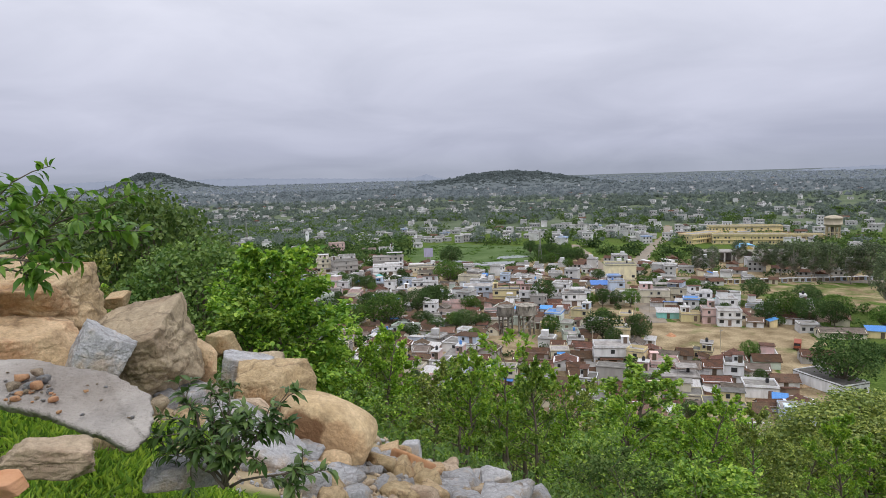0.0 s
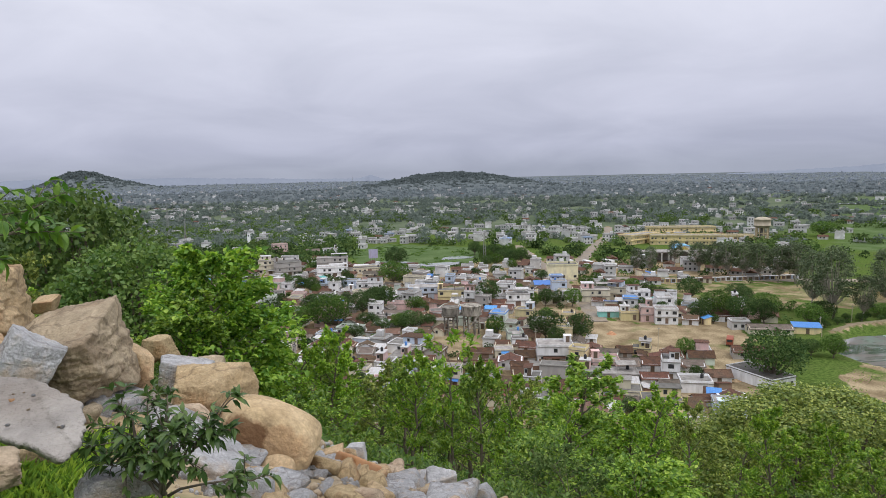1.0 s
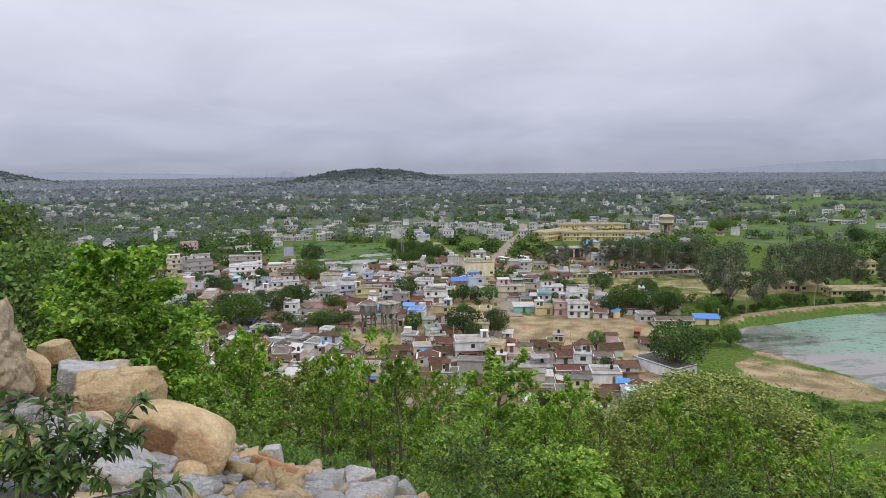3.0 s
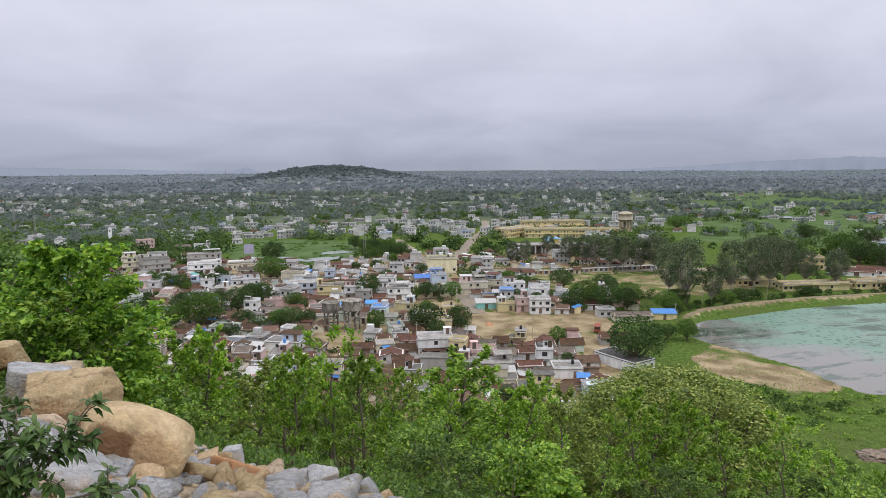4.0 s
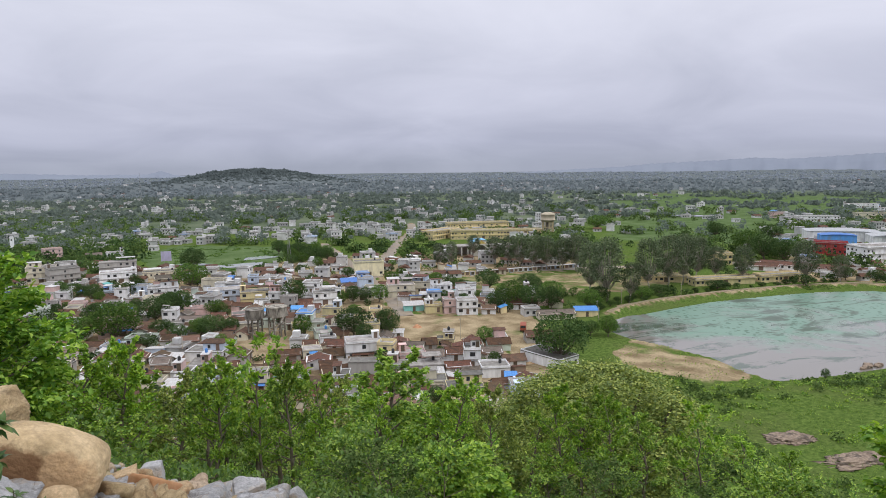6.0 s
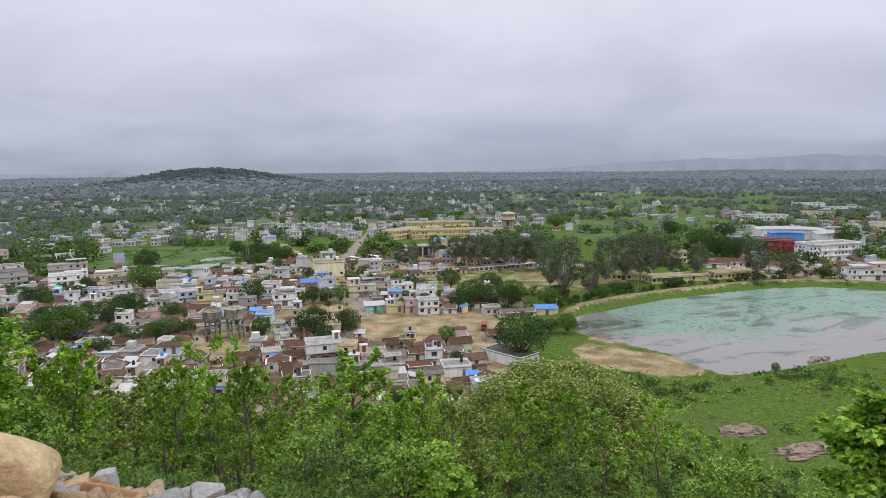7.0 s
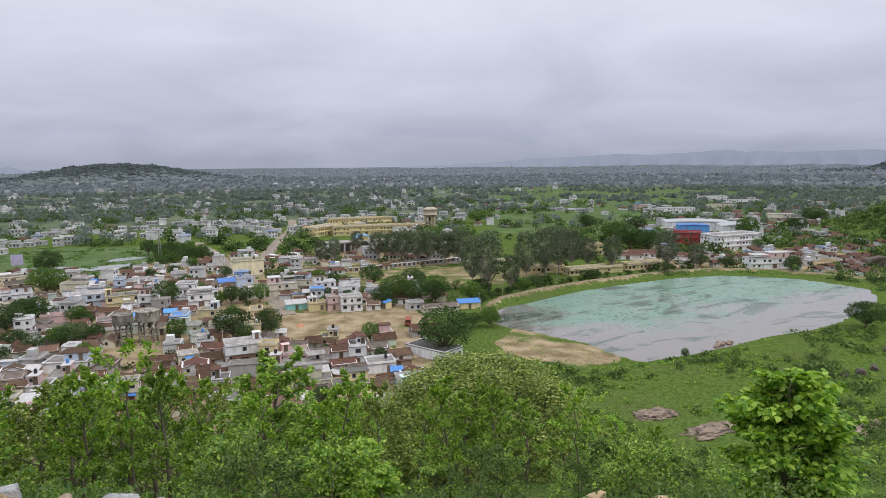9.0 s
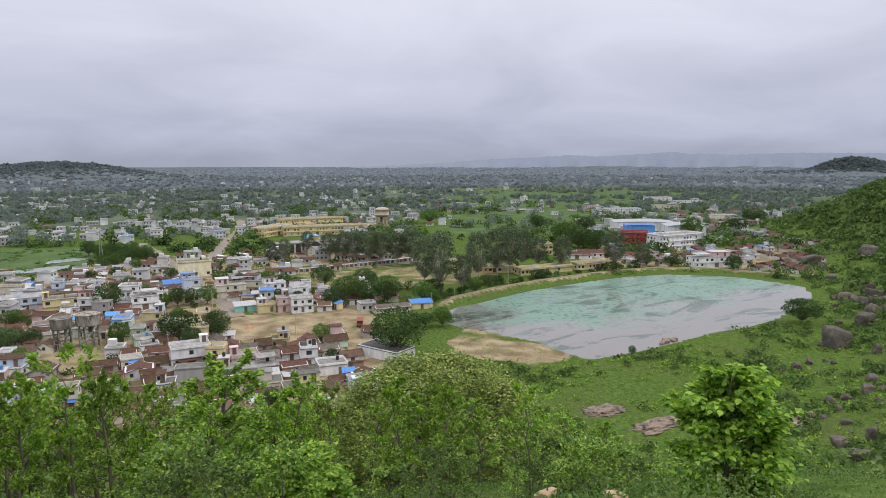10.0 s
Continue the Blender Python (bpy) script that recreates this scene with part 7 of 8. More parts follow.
sky_tree(SPARSE[1], 10.5, -17.7, 21, 7)
sky_tree(BIG, 35.3, -17.1, 33, 9.5, 1.4)
sky_tree(HEART, 60.6, -16.5, 13, 3.2, 1.05)
sky_tree(HEART, 23.4, -24.2, 14, 3.2, 0.9, turn=140)
sky_tree(SPARSE[1], 43.8, -19.5, 19, 7)
sky_tree(YOUNG[0], -9.3, -14.0, 20, 6.5)
sky_tree(YOUNG[1], -6.9, -15.1, 22, 6.5)
sky_tree(YOUNG[2], -4.4, -15.0, 25, 6.5)
sky_tree(YOUNG[3], -1.4, -16.3, 24, 6.5)
sky_tree(YOUNG[0], 1.6, -16.8, 28, 6.5)


def skyline(az):
    """Elevation that the tree tops of the slope reach, by bearing."""
    return float(np.interp(az, [-32, -22, -14, -9, -4, 5, 12, 20, 28, 35, 41, 46, 52, 58, 62, 70], [-6, -9, -12, -14.2, -15.2, -16.8, -18.4, -19.2, -19.8, -20, -21.5, -22.5, -22.8, -23.5, -23.5, -23.5]))


def slope_forest():
    rng = random.Random(17)
    made, spots = 0, []
    for _ in range(6000):
        az = rng.uniform(-30, 70)
        d = 17 + 55 * rng.random() ** 1.2
        top = skyline(az)
        x, y = d * math.sin(radians(az)), d * math.cos(radians(az))
        if az > 44 and d > 34:
            continue
        z = ground_z(x, y)
        room = 62 + d * math.tan(radians(top + 1.4 - abs(rng.gauss(0, 2.4)))) - z
        if room < 1.8 or any((x - p) ** 2 + (y - q) ** 2 < 1.9 ** 2 for p, q in spots):
            continue
        spots.append((x, y))
        tall = min(room, rng.uniform(5.0, 8.5))
        k = rng.choice(YOUNG)
        s = tall / 6.5
        plant(k, x, y, max(s, 0.5) * rng.uniform(0.7, 1.1), rng.uniform(0, 360), z, group="slope trees", sz=s)
        made += 1
        if made >= 135:
            break
    made = 0
    for _ in range(3000):
        az, d = rng.uniform(-28, 74), 12.5 + 45 * rng.random() ** 1.3
        x, y = d * math.sin(radians(az)), d * math.cos(radians(az))
        z = ground_z(x, y)
        room = 62 + d * math.tan(radians(skyline(az) - (5.0 if az < 44 else 1.5))) - z
        if room < 0.7 or (az > 50 and d > 32):
            continue
        s = min(rng.uniform(0.5, 1.1), room / 2.4)
        plant(rng.choice(BUSHES), x, y, s, rng.uniform(0, 360), z, name="bush", group="slope bushes")
        made += 1
        if made >= 100:
            break


slope_forest()


# ---- boulders ----
def rock_mesh(seed, size, planes=6, sub=5, rough=0.04, soft=110.0, mat=None, cuts=None):
    """An angular boulder: a sphere cut back to random planes with worn edges and a broken surface."""
    rng = np.random.RandomState(seed)
    bm = bmesh.new()
    bmesh.ops.create_icosphere(bm, subdivisions=sub, radius=1)
    v = np.array([p.co[:] for p in bm.verts])
    f = np.array([[q.index for q in c.verts] for c in bm.faces])
    bm.free()
    # six tilted sides of a block, and random cuts across its corners
    n = np.vstack([np.eye(3), -np.eye(3)]) + rng.normal(0, 0.24, (6, 3))
    dist = rng.uniform(0.55, 0.78, 6)
    if cuts:
        n, dist = np.array([c[:3] for c in cuts], float), np.array([c[3] for c in cuts])
    m = rng.normal(0, 1, (planes, 3))
    n, dist = np.vstack([n, m]), np.concatenate([dist, rng.uniform(0.70, 0.95, planes)])
    n /= np.linalg.norm(n, axis=1)[:, None]
    proj = np.maximum(v @ n.T, 0.03) / dist
    top = proj.max(1)
    r = np.sum((proj / top[:, None]) ** soft, 1) ** (-1 / soft) / top
    r = np.minimum(r, 1.7 if cuts else 1.25)
    q = v * r[:, None]
    for k, (fq, am) in enumerate(((2.3, 0.42), (5.5, 0.30), (13, 0.24), (30, 0.17))):
        o = rng.rand(3) * 50
        q = q + v * (np.array([noise.noise(Vector(p * fq + o)) for p in v]) * rough * am)[:, None]
    if sub > 4:
        # cracks and chipped ledges
        o = rng.rand(3) * 40
        crack = []
        for p in v:
            d = noise.voronoi(Vector((p[0] * 1.7 + o[0], p[1] * 1.7 + o[1], p[2] * 2.6 + o[2])))[0]
            crack.append(math.exp(-(d[1] - d[0]) * 22))
        step = np.array([noise.noise(Vector((p[0] * 1.2 + o[1], p[1] * 1.2, p[2] * 7 + o[2]))) for p in v])
        q = q - v * (np.array(crack) * rough * 0.25 - np.clip(step * 4, -0.5, 0.5) * rough * 0.22)[:, None]
    lo, hi = q.min(0), q.max(0)
    q = (q - (lo + hi) / 2) / (hi - lo) * np.array(size)
    return np_mesh("boulder", q, f, mat, sub < 5)


def boulder(seed, at, size, turn=(0, 0, 0), mat=M_STONE_TAN, label="", planes=6, sub=5, rough=0.04, soft=110.0, name="boulder", cuts=None):
    ob = thing(name, label, "rock", "rubble on the hilltop", pose(*at, *turn), rock_mesh(seed, size, planes, sub, rough, soft, mat, cuts))
    return ob


boulder(1, (-4.22, 6.32, 60.88), (1.52, 1.29, 0.76), (0, 12, 10), M_STONE_TAN, 'large tan sandstone boulder with a broken face', planes=3, rough=0.09, sub=6, cuts=[(-1, 0, 0, 0.9), (1, -0.1, 0.25, 0.8), (0.25, -1, -0.35, 0.6), (0, 1, 0, 0.8), (-0.1, -0.2, 1, 0.55), (0.1, 0, -1, 0.6), (0.8, -0.7, -0.5, 0.75), (-0.5, -0.6, 0.6, 0.75)])
boulder(2, (-3.13, 6.32, 60.33), (1.14, 1.02, 0.94), (0, -4, 8), M_STONE_BROWN, 'large rough brown-grey angular boulder', planes=3, rough=0.11, sub=6, cuts=[(-0.75, -0.35, -0.25, 0.66), (1, -0.15, 0.1, 0.72), (0.15, -1, -0.25, 0.6), (0, 1, 0, 0.8), (-0.15, -0.35, 1, 0.5), (0, 0, -1, 0.85), (0.6, -0.5, -0.6, 0.78), (-0.5, -0.2, 0.85, 0.68)])
boulder(3, (-3.05, 5.57, 60.47), (0.55, 0.47, 0.55), (10, 20, 20), M_STONE_GREY, 'blue-grey angular stone with an ochre edge', planes=2, rough=0.08, sub=6, cuts=[(-0.9, -0.2, 0.2, 0.6), (0.6, -0.6, 0.5, 0.6), (-0.35, -0.9, 0.5, 0.55), (0, 1, 0, 0.7), (0.2, 0.1, 1, 0.6), (0, 0, -1, 0.7), (0.9, 0, -0.3, 0.7)])
boulder(4, (-3.68, 5.62, 60.52), (1.01, 0.86, 0.55), (0, 4, -10), M_STONE_TAN, 'tan boulder under the large one', planes=2, rough=0.08, sub=6, cuts=[(-1, 0, 0, 0.9), (0.7, -0.5, 0.3, 0.75), (0, -1, 0.25, 0.6), (0, 1, 0, 0.8), (0.1, -0.1, 1, 0.5), (0, 0, -1, 0.7)])
boulder(6, (-1.86, 2.92, 60.75), (0.46, 0.26, 0.17), (-6, 6, 12), M_STONE_BROWN, 'flat brownish stone in the grass', planes=7, rough=0.14)
boulder(7, (-2.12, 7.16, 59.55), (1.06, 0.80, 0.86), (0, 12, -20), M_STONE_TAN, 'cream sandstone boulder with flat broken sides', planes=2, rough=0.06, sub=6, cuts=[(-0.8, -0.55, -0.1, 0.65), (0.85, -0.35, 0.1, 0.7), (0.1, -0.8, 0.35, 0.6), (0, 1, 0, 0.8), (-0.2, -0.15, 1, 0.5), (0, 0, -1, 0.7), (0.55, -0.3, 0.8, 0.72)])
boulder(8, (-1.24, 6.38, 59.475), (1.02, 0.56, 0.60), (0, 34, 0), M_STONE_SCARRED, 'smooth rounded tan boulder with a rust-brown scar', planes=2, soft=6.0, rough=0.02, sub=6, cuts=[(-1, -0.1, 0.12, 0.80), (1, 0, 0.1, 0.86), (0.05, -1, 0.1, 0.72), (0, 1, 0, 0.8), (0.05, -0.1, 1, 0.72), (0, 0, -1, 0.70), (-0.75, -0.1, 0.7, 0.80), (0.8, 0, -0.65, 0.88), (-0.7, -0.2, -0.7, 0.82), (0.7, -0.3, 0.7, 0.92)])
boulder(9, (-1.12, 5.85, 59.30), (0.40, 0.32, 0.29), (0, -8, 0), M_STONE_TAN, 'small rounded ochre boulder', planes=30, soft=6.0)
boulder(10, (-1.74, 5.60, 59.56), (0.80, 0.68, 0.44), (10, 28, 0), M_STONE_GREY, 'grey sloping stone slab', planes=4)
boulder(11, (-1.42, 5.41, 59.32), (0.95, 0.81, 0.37), (0, 15, 0), M_STONE_TAN, 'flat tan stone among rubble')
boulder(12, (-0.80, 6.72, 58.76), (0.48, 0.41, 0.38), (20, 20, 0), M_STONE_GREY, 'blue-grey angular stone in the rubble', planes=4)
boulder(13, (-0.40, 6.85, 58.74), (0.52, 0.44, 0.52), (0, 20, 30), M_STONE_RUST, 'rust-red angular stone with a pale side', planes=4)
boulder(14, (-0.74, 7.29, 58.78), (0.30, 0.25, 0.27), (0, 0, 0), M_STONE_TAN, 'pale rounded stone in the rubble')
boulder(15, (0.54, 7.70, 58.21), (0.38, 0.32, 0.31), (0, 0, 0), M_STONE_GREY, 'grey angular stone at the edge', planes=5)
boulder(16, (0.04, 7.41, 58.25), (0.49, 0.42, 0.28), (0, 0, 0), M_STONE_GREY, 'low grey stone at the edge', planes=4)
boulder(17, (-3.05, 8.71, 59.76), (0.47, 0.40, 0.36), (0, 0, 0), M_STONE_TAN, 'rounded brown boulder with a dark hollow')
boulder(18, (-2.77, 7.09, 59.90), (0.50, 0.43, 0.74), (0, 10, 0), M_STONE_TAN, 'tan broken stone behind the bush')
boulder(19, (-2.57, 8.08, 59.63), (0.67, 0.57, 0.34), (0, 5, 0), M_STONE_GREY, 'grey stone slab on the heap', planes=4)
boulder(20, (-2.41, 8.53, 59.54), (0.47, 0.40, 0.27), (0, 0, 0), M_STONE_BROWN, 'weathered brown stone on the heap')
boulder(21, (-1.50, 3.55, 60.36), (0.46, 0.30, 0.12), (0, 4, 15), M_STONE_GREY, 'flat grey stone in the grass', planes=5, rough=0.10)
boulder(22, (-1.68, 2.38, 60.86), (0.13, 0.11, 0.10), (0, 0, 0), M_STONE_RUST, 'small brown stone in the grass')
boulder(23, (-4.03, 7.91, 60.55), (0.31, 0.26, 0.23), (0, 0, 0), M_STONE_TAN, 'small pale stone on the heap')
boulder(24, (7.63, 6.11, 56.80), (0.46, 0.40, 0.37), (0, 0, 0), M_STONE_TAN, 'pale stone at the edge of the slope')
boulder(25, (6.90, 6.84, 56.84), (0.37, 0.32, 0.28), (0, 0, 0), M_STONE_TAN, 'small pale stone at the edge of the slope')
boulder(27, (-0.53, 8.23, 58.40), (0.31, 0.26, 0.23), (0, 0, 0), M_STONE_GREY, 'small grey stone in the rubble')
boulder(28, (-1.08, 6.55, 58.95), (0.42, 0.40, 0.46), (0, 0, 0), M_STONE_BROWN, 'brown shadowed stone under the round boulder')
boulder(29, (-2.01, 6.50, 59.65), (0.37, 0.31, 0.21), (0, 0, 0), M_STONE_BROWN, 'small brown stone leaning on the cream boulder')


# dark rocks and pale outcrops on the slope beyond the pond
boulder(101, (400.6, 184.8, 1.9), (11.5, 10.3, 9.3), (0, 2, 331), M_STONE_DARK, 'dark weathered granite boulder on the grassy slope', planes=9, sub=4, rough=0.12, soft=34.0)
boulder(102, (391.7, 173.2, 1.2), (4.8, 4.3, 6.0), (0, 9, 42), M_STONE_DARK, 'dark weathered granite boulder on the grassy slope', planes=9, sub=4, rough=0.12, soft=34.0)
boulder(103, (423.5, 162.8, 7.5), (9.8, 8.8, 9.9), (0, -14, 113), M_STONE_DARK, 'dark weathered granite boulder on the grassy slope', planes=9, sub=4, rough=0.12, soft=34.0)
boulder(104, (356.8, 153.0, 1.6), (4.8, 4.3, 4.1), (0, -7, 184), M_STONE_DARK, 'dark weathered granite boulder on the grassy slope', planes=9, sub=4, rough=0.12, soft=34.0)
boulder(105, (321.6, 122.4, 3.9), (5.6, 5.0, 7.9), (0, 0, 255), M_STONE_DARK, 'dark weathered granite boulder on the grassy slope', planes=9, sub=4, rough=0.12, soft=34.0)
boulder(106, (304.0, 113.1, 4.4), (6.1, 5.5, 7.4), (0, 7, 326), M_STONE_DARK, 'dark weathered granite boulder on the grassy slope', planes=9, sub=4, rough=0.12, soft=34.0)
boulder(107, (295.3, 113.4, 3.2), (4.3, 3.9, 5.6), (0, 14, 37), M_STONE_DARK, 'dark weathered granite boulder on the grassy slope', planes=9, sub=4, rough=0.12, soft=34.0)
boulder(108, (279.8, 104.5, 3.9), (5.6, 5.0, 5.8), (0, -9, 108), M_STONE_DARK, 'dark weathered granite boulder on the grassy slope', planes=9, sub=4, rough=0.12, soft=34.0)
boulder(109, (259.5, 98.8, 3.6), (7.8, 7.0, 6.4), (0, -2, 179), M_STONE_DARK, 'dark weathered granite boulder on the grassy slope', planes=9, sub=4, rough=0.12, soft=34.0)
boulder(110, (226.6, 93.9, 3.1), (9.0, 8.1, 9.2), (0, 5, 250), M_STONE_DARK, 'dark weathered granite boulder on the grassy slope', planes=9, sub=4, rough=0.12, soft=34.0)
boulder(111, (193.0, 90.0, 1.7), (3.0, 2.7, 2.7), (0, 12, 321), M_STONE_DARK, 'dark weathered granite boulder on the grassy slope', planes=9, sub=4, rough=0.12, soft=34.0)
boulder(112, (200.5, 90.4, 1.6), (2.2, 2.0, 2.4), (0, -11, 32), M_STONE_DARK, 'dark weathered granite boulder on the grassy slope', planes=9, sub=4, rough=0.12, soft=34.0)
boulder(113, (174.0, 64.4, 6.0), (3.0, 2.7, 3.4), (0, -4, 103), M_STONE_DARK, 'dark weathered granite boulder on the grassy slope', planes=9, sub=4, rough=0.12, soft=34.0)
boulder(114, (167.4, 66.3, 5.1), (2.3, 2.1, 2.3), (0, 3, 174), M_STONE_DARK, 'dark weathered granite boulder on the grassy slope', planes=9, sub=4, rough=0.12, soft=34.0)
boulder(115, (158.3, 63.9, 5.2), (2.0, 1.8, 1.9), (0, 10, 245), M_STONE_DARK, 'dark weathered granite boulder on the grassy slope', planes=9, sub=4, rough=0.12, soft=34.0)
boulder(116, (133.5, 52.7, 7.6), (4.0, 3.6, 2.7), (0, -13, 316), M_STONE_DARK, 'dark weathered granite boulder on the grassy slope', planes=9, sub=4, rough=0.12, soft=34.0)
boulder(117, (136.8, 49.2, 9.3), (2.3, 2.0, 4.8), (0, -6, 27), M_STONE_DARK, 'dark weathered granite boulder on the grassy slope', planes=9, sub=4, rough=0.12, soft=34.0)
boulder(118, (126.6, 47.1, 9.0), (3.9, 3.5, 2.8), (0, 1, 98), M_STONE_DARK, 'dark weathered granite boulder on the grassy slope', planes=9, sub=4, rough=0.12, soft=34.0)
boulder(119, (188.0, 92.0, 1.4), (2.0, 1.8, 1.7), (0, 8, 169), M_STONE_DARK, 'dark weathered granite boulder on the grassy slope', planes=9, sub=4, rough=0.12, soft=34.0)
boulder(120, (305.2, 129.1, 1.4), (2.9, 2.6, 2.9), (0, -15, 240), M_STONE_DARK, 'dark weathered granite boulder on the grassy slope', planes=9, sub=4, rough=0.12, soft=34.0)
boulder(121, (206.1, 88.2, 1.5), (1.7, 1.5, 1.6), (0, -8, 311), M_STONE_DARK, 'dark weathered granite boulder on the grassy slope', planes=9, sub=4, rough=0.12, soft=34.0)
boulder(122, (338.6, 136.2, 1.9), (5.4, 4.9, 3.9), (0, -1, 22), M_STONE_DARK, 'dark weathered granite boulder on the grassy slope', planes=9, sub=4, rough=0.12, soft=34.0)
boulder(123, (223.8, 97.8, 1.5), (2.2, 1.9, 2.0), (0, 6, 93), M_STONE_DARK, 'dark weathered granite boulder on the grassy slope', planes=9, sub=4, rough=0.12, soft=34.0)
boulder(124, (185.0, 94.1, 1.4), (1.9, 1.7, 1.5), (0, 13, 164), M_STONE_DARK, 'dark weathered granite boulder on the grassy slope', planes=9, sub=4, rough=0.12, soft=34.0)
boulder(125, (221.3, 80.5, 3.9), (3.0, 2.7, 4.2), (0, -10, 235), M_STONE_DARK, 'dark weathered granite boulder on the grassy slope', planes=9, sub=4, rough=0.12, soft=34.0)
boulder(126, (122.5, 101.5, 0.95), (14, 7.4, 1.7), (0, 0, -12), M_STONE_PALE, 'low pale rock outcrop showing through the grass', planes=9, sub=5, rough=0.62, soft=22.0)
boulder(127, (126.0, 88.0, 0.85), (28, 9.0, 1.9), (0, 0, -13), M_STONE_PALE, 'low pale rock outcrop showing through the grass', planes=9, sub=5, rough=0.62, soft=22.0)
boulder(128, (141.0, 93.0, 1.05), (10, 3.6, 0.9), (0, 0, -10), M_STONE_PALE, 'low pale rock outcrop showing through the grass', planes=9, sub=5, rough=0.62, soft=22.0)
boulder(129, (147.3, 65.5, 4.2), (14.4, 13.0, 0.7), (0, 0, 19), M_STONE_PALE, 'low pale rock outcrop showing through the grass', planes=9, sub=5, rough=0.30, soft=16.0)
boulder(130, (179.1, 102.7, 1.0), (6.0, 5.4, 0.3), (0, 0, 10), M_STONE_PALE, 'low pale rock outcrop showing through the grass', planes=9, sub=5, rough=0.30, soft=16.0)
for k, (a, b, c) in enumerate(((188.5, 132.6, 2.6), (191.0, 133.4, 3.4), (193.6, 132.4, 2.4), (195.6, 132.8, 1.8), (186.8, 132.2, 1.5))):
    boulder(140 + k, (a, b, 0.15), (c, c * 0.8, 1.4), (0, 6 * (k - 2), 40 * k), M_STONE_PALE, 'brown rock at the edge of the pond', planes=6, sub=3, rough=0.1)


def rocky_slope():
    """Piled and scattered granite on the slope that comes down to the pond."""
    rng = random.Random(29)
    for k in range(34):
        az, d = radians(rng.uniform(66.8, 72.5)), 120 + 230 * rng.random()
        x, y = d * math.sin(az), d * math.cos(az)
        w = d / 100 * rng.uniform(0.6, 1.9)
        boulder(160 + k, (x, y, ground_z(x, y) + w * 0.15), (w, w * rng.uniform(0.7, 1), w * rng.uniform(0.6, 1.0)), (rng.uniform(-10, 10), rng.uniform(-12, 12), rng.uniform(0, 360)), M_STONE_DARK,
                'dark weathered granite boulder on the grassy slope', planes=4, sub=3, rough=0.10, soft=70.0)


rocky_slope()


def rubble():
    """Loose stones of many sizes on the edge of the hilltop."""
    rng = random.Random(8)
    kinds = []
    for k in range(10):
        m = (M_STONE_GREY, M_STONE_TAN, M_STONE_GREY, M_STONE_BROWN, M_STONE_GREY)[k % 5]
        kinds.append((rock_mesh(300 + k, (1, 0.85, 0.5 + 0.3 * (k % 3) / 2), 2, 3, 0.05, 160, m), ("blue-grey", "tan", "pale grey", "brown", "grey")[k % 5]))
    for k in range(290):
        u = rng.random()
        if k < 170:
            # along the lip from the round boulder to the east
            x = -2.6 + 3.9 * u + rng.gauss(0, 0.25)
            y = 6.0 + 1.4 * u + rng.gauss(0, 0.65)
            s = abs(rng.gauss(0, 0.17)) + 0.06
        elif k < 260:
            # the broken stone below the round boulder
            x, y, s = rng.uniform(-1.5, 0.5), rng.uniform(4.7, 6.8), 0.07 + 0.24 * rng.random() ** 2
        else:
            x, y, s = rng.uniform(-4.4, -0.8), rng.uniform(2.6, 5.6), abs(rng.gauss(0, 0.04)) + 0.03
        me, word = rng.choice(kinds)
        thing("stone", f"loose {word} broken stone among the rubble", "stone", "loose rubble",
              pose(x, y, ground_z(x, y) + s * 0.2, rng.uniform(-20, 20), rng.uniform(-20, 20), rng.uniform(0, 360)) @ Matrix.Scale(s * 1.35, 4), me)


rubble()


def flat_slab(outline, thick, mat, label):
    """A thin broad flagstone with a chipped rim: outline lists the corners of its upper face."""
    rng = np.random.RandomState(5)
    c = np.array(outline, float)
    nxt = np.roll(c, -1, 0)
    rim = np.concatenate([c[k] + (nxt[k] - c[k]) * np.linspace(0, 1, 14, endpoint=False)[:, None] for k in range(len(c))])
    for _ in range(3):
        rim = (np.roll(rim, 1, 0) + 2 * rim + np.roll(rim, -1, 0)) / 4
    mid = c.mean(0)
    n = len(rim)
    chip = np.convolve(np.tile(rng.normal(0, 0.010, n), 3), [0.25, 0.5, 0.25], "same")[n:2 * n] + np.repeat(rng.normal(0, 0.012, n // 7 + 1), 7)[:n]
    rim = rim + (rim - mid) / np.linalg.norm(rim - mid, axis=1)[:, None] * chip[:, None]
    v, rings = [mid], []
    for s, drop in [(k / 24, 0.0) for k in range(1, 24)] + [(0.992, 0.004), (1.0, 0.020), (0.99, 0.45 * thick), (0.955, thick), (0.5, thick * 1.05)]:
        q = mid + (rim - mid) * s
        top = np.array([0.010 * noise.noise(Vector((a * 3.1, b * 3.1, 2.0))) + 0.006 * noise.noise(Vector((a * 11, b * 11, 5.0))) - 0.012 * max(0.0, noise.noise(Vector((a * 2.2 + b * 1.4, b * 0.8, 9.0))) > 0.18) for a, b, _ in q])
        q[:, 2] += top * (1 if drop < 0.03 else 0.5) - drop
        rings.append(len(v))
        v.extend(q)
    f = [(0, 1 + k, 1 + (k + 1) % n) for k in range(n)]
    t = []
    for a, b in zip(rings, rings[1:]):
        for k in range(n):
            p, r = a + k, a + (k + 1) % n
            t += [(p, b + k, b + (k + 1) % n), (p, b + (k + 1) % n, r)]
    f = np.array(f + t)
    me = np_mesh("slab", np.array(v), f, mat, False)
    thing("slab", label, "rock", "rubble on the hilltop", data=me)


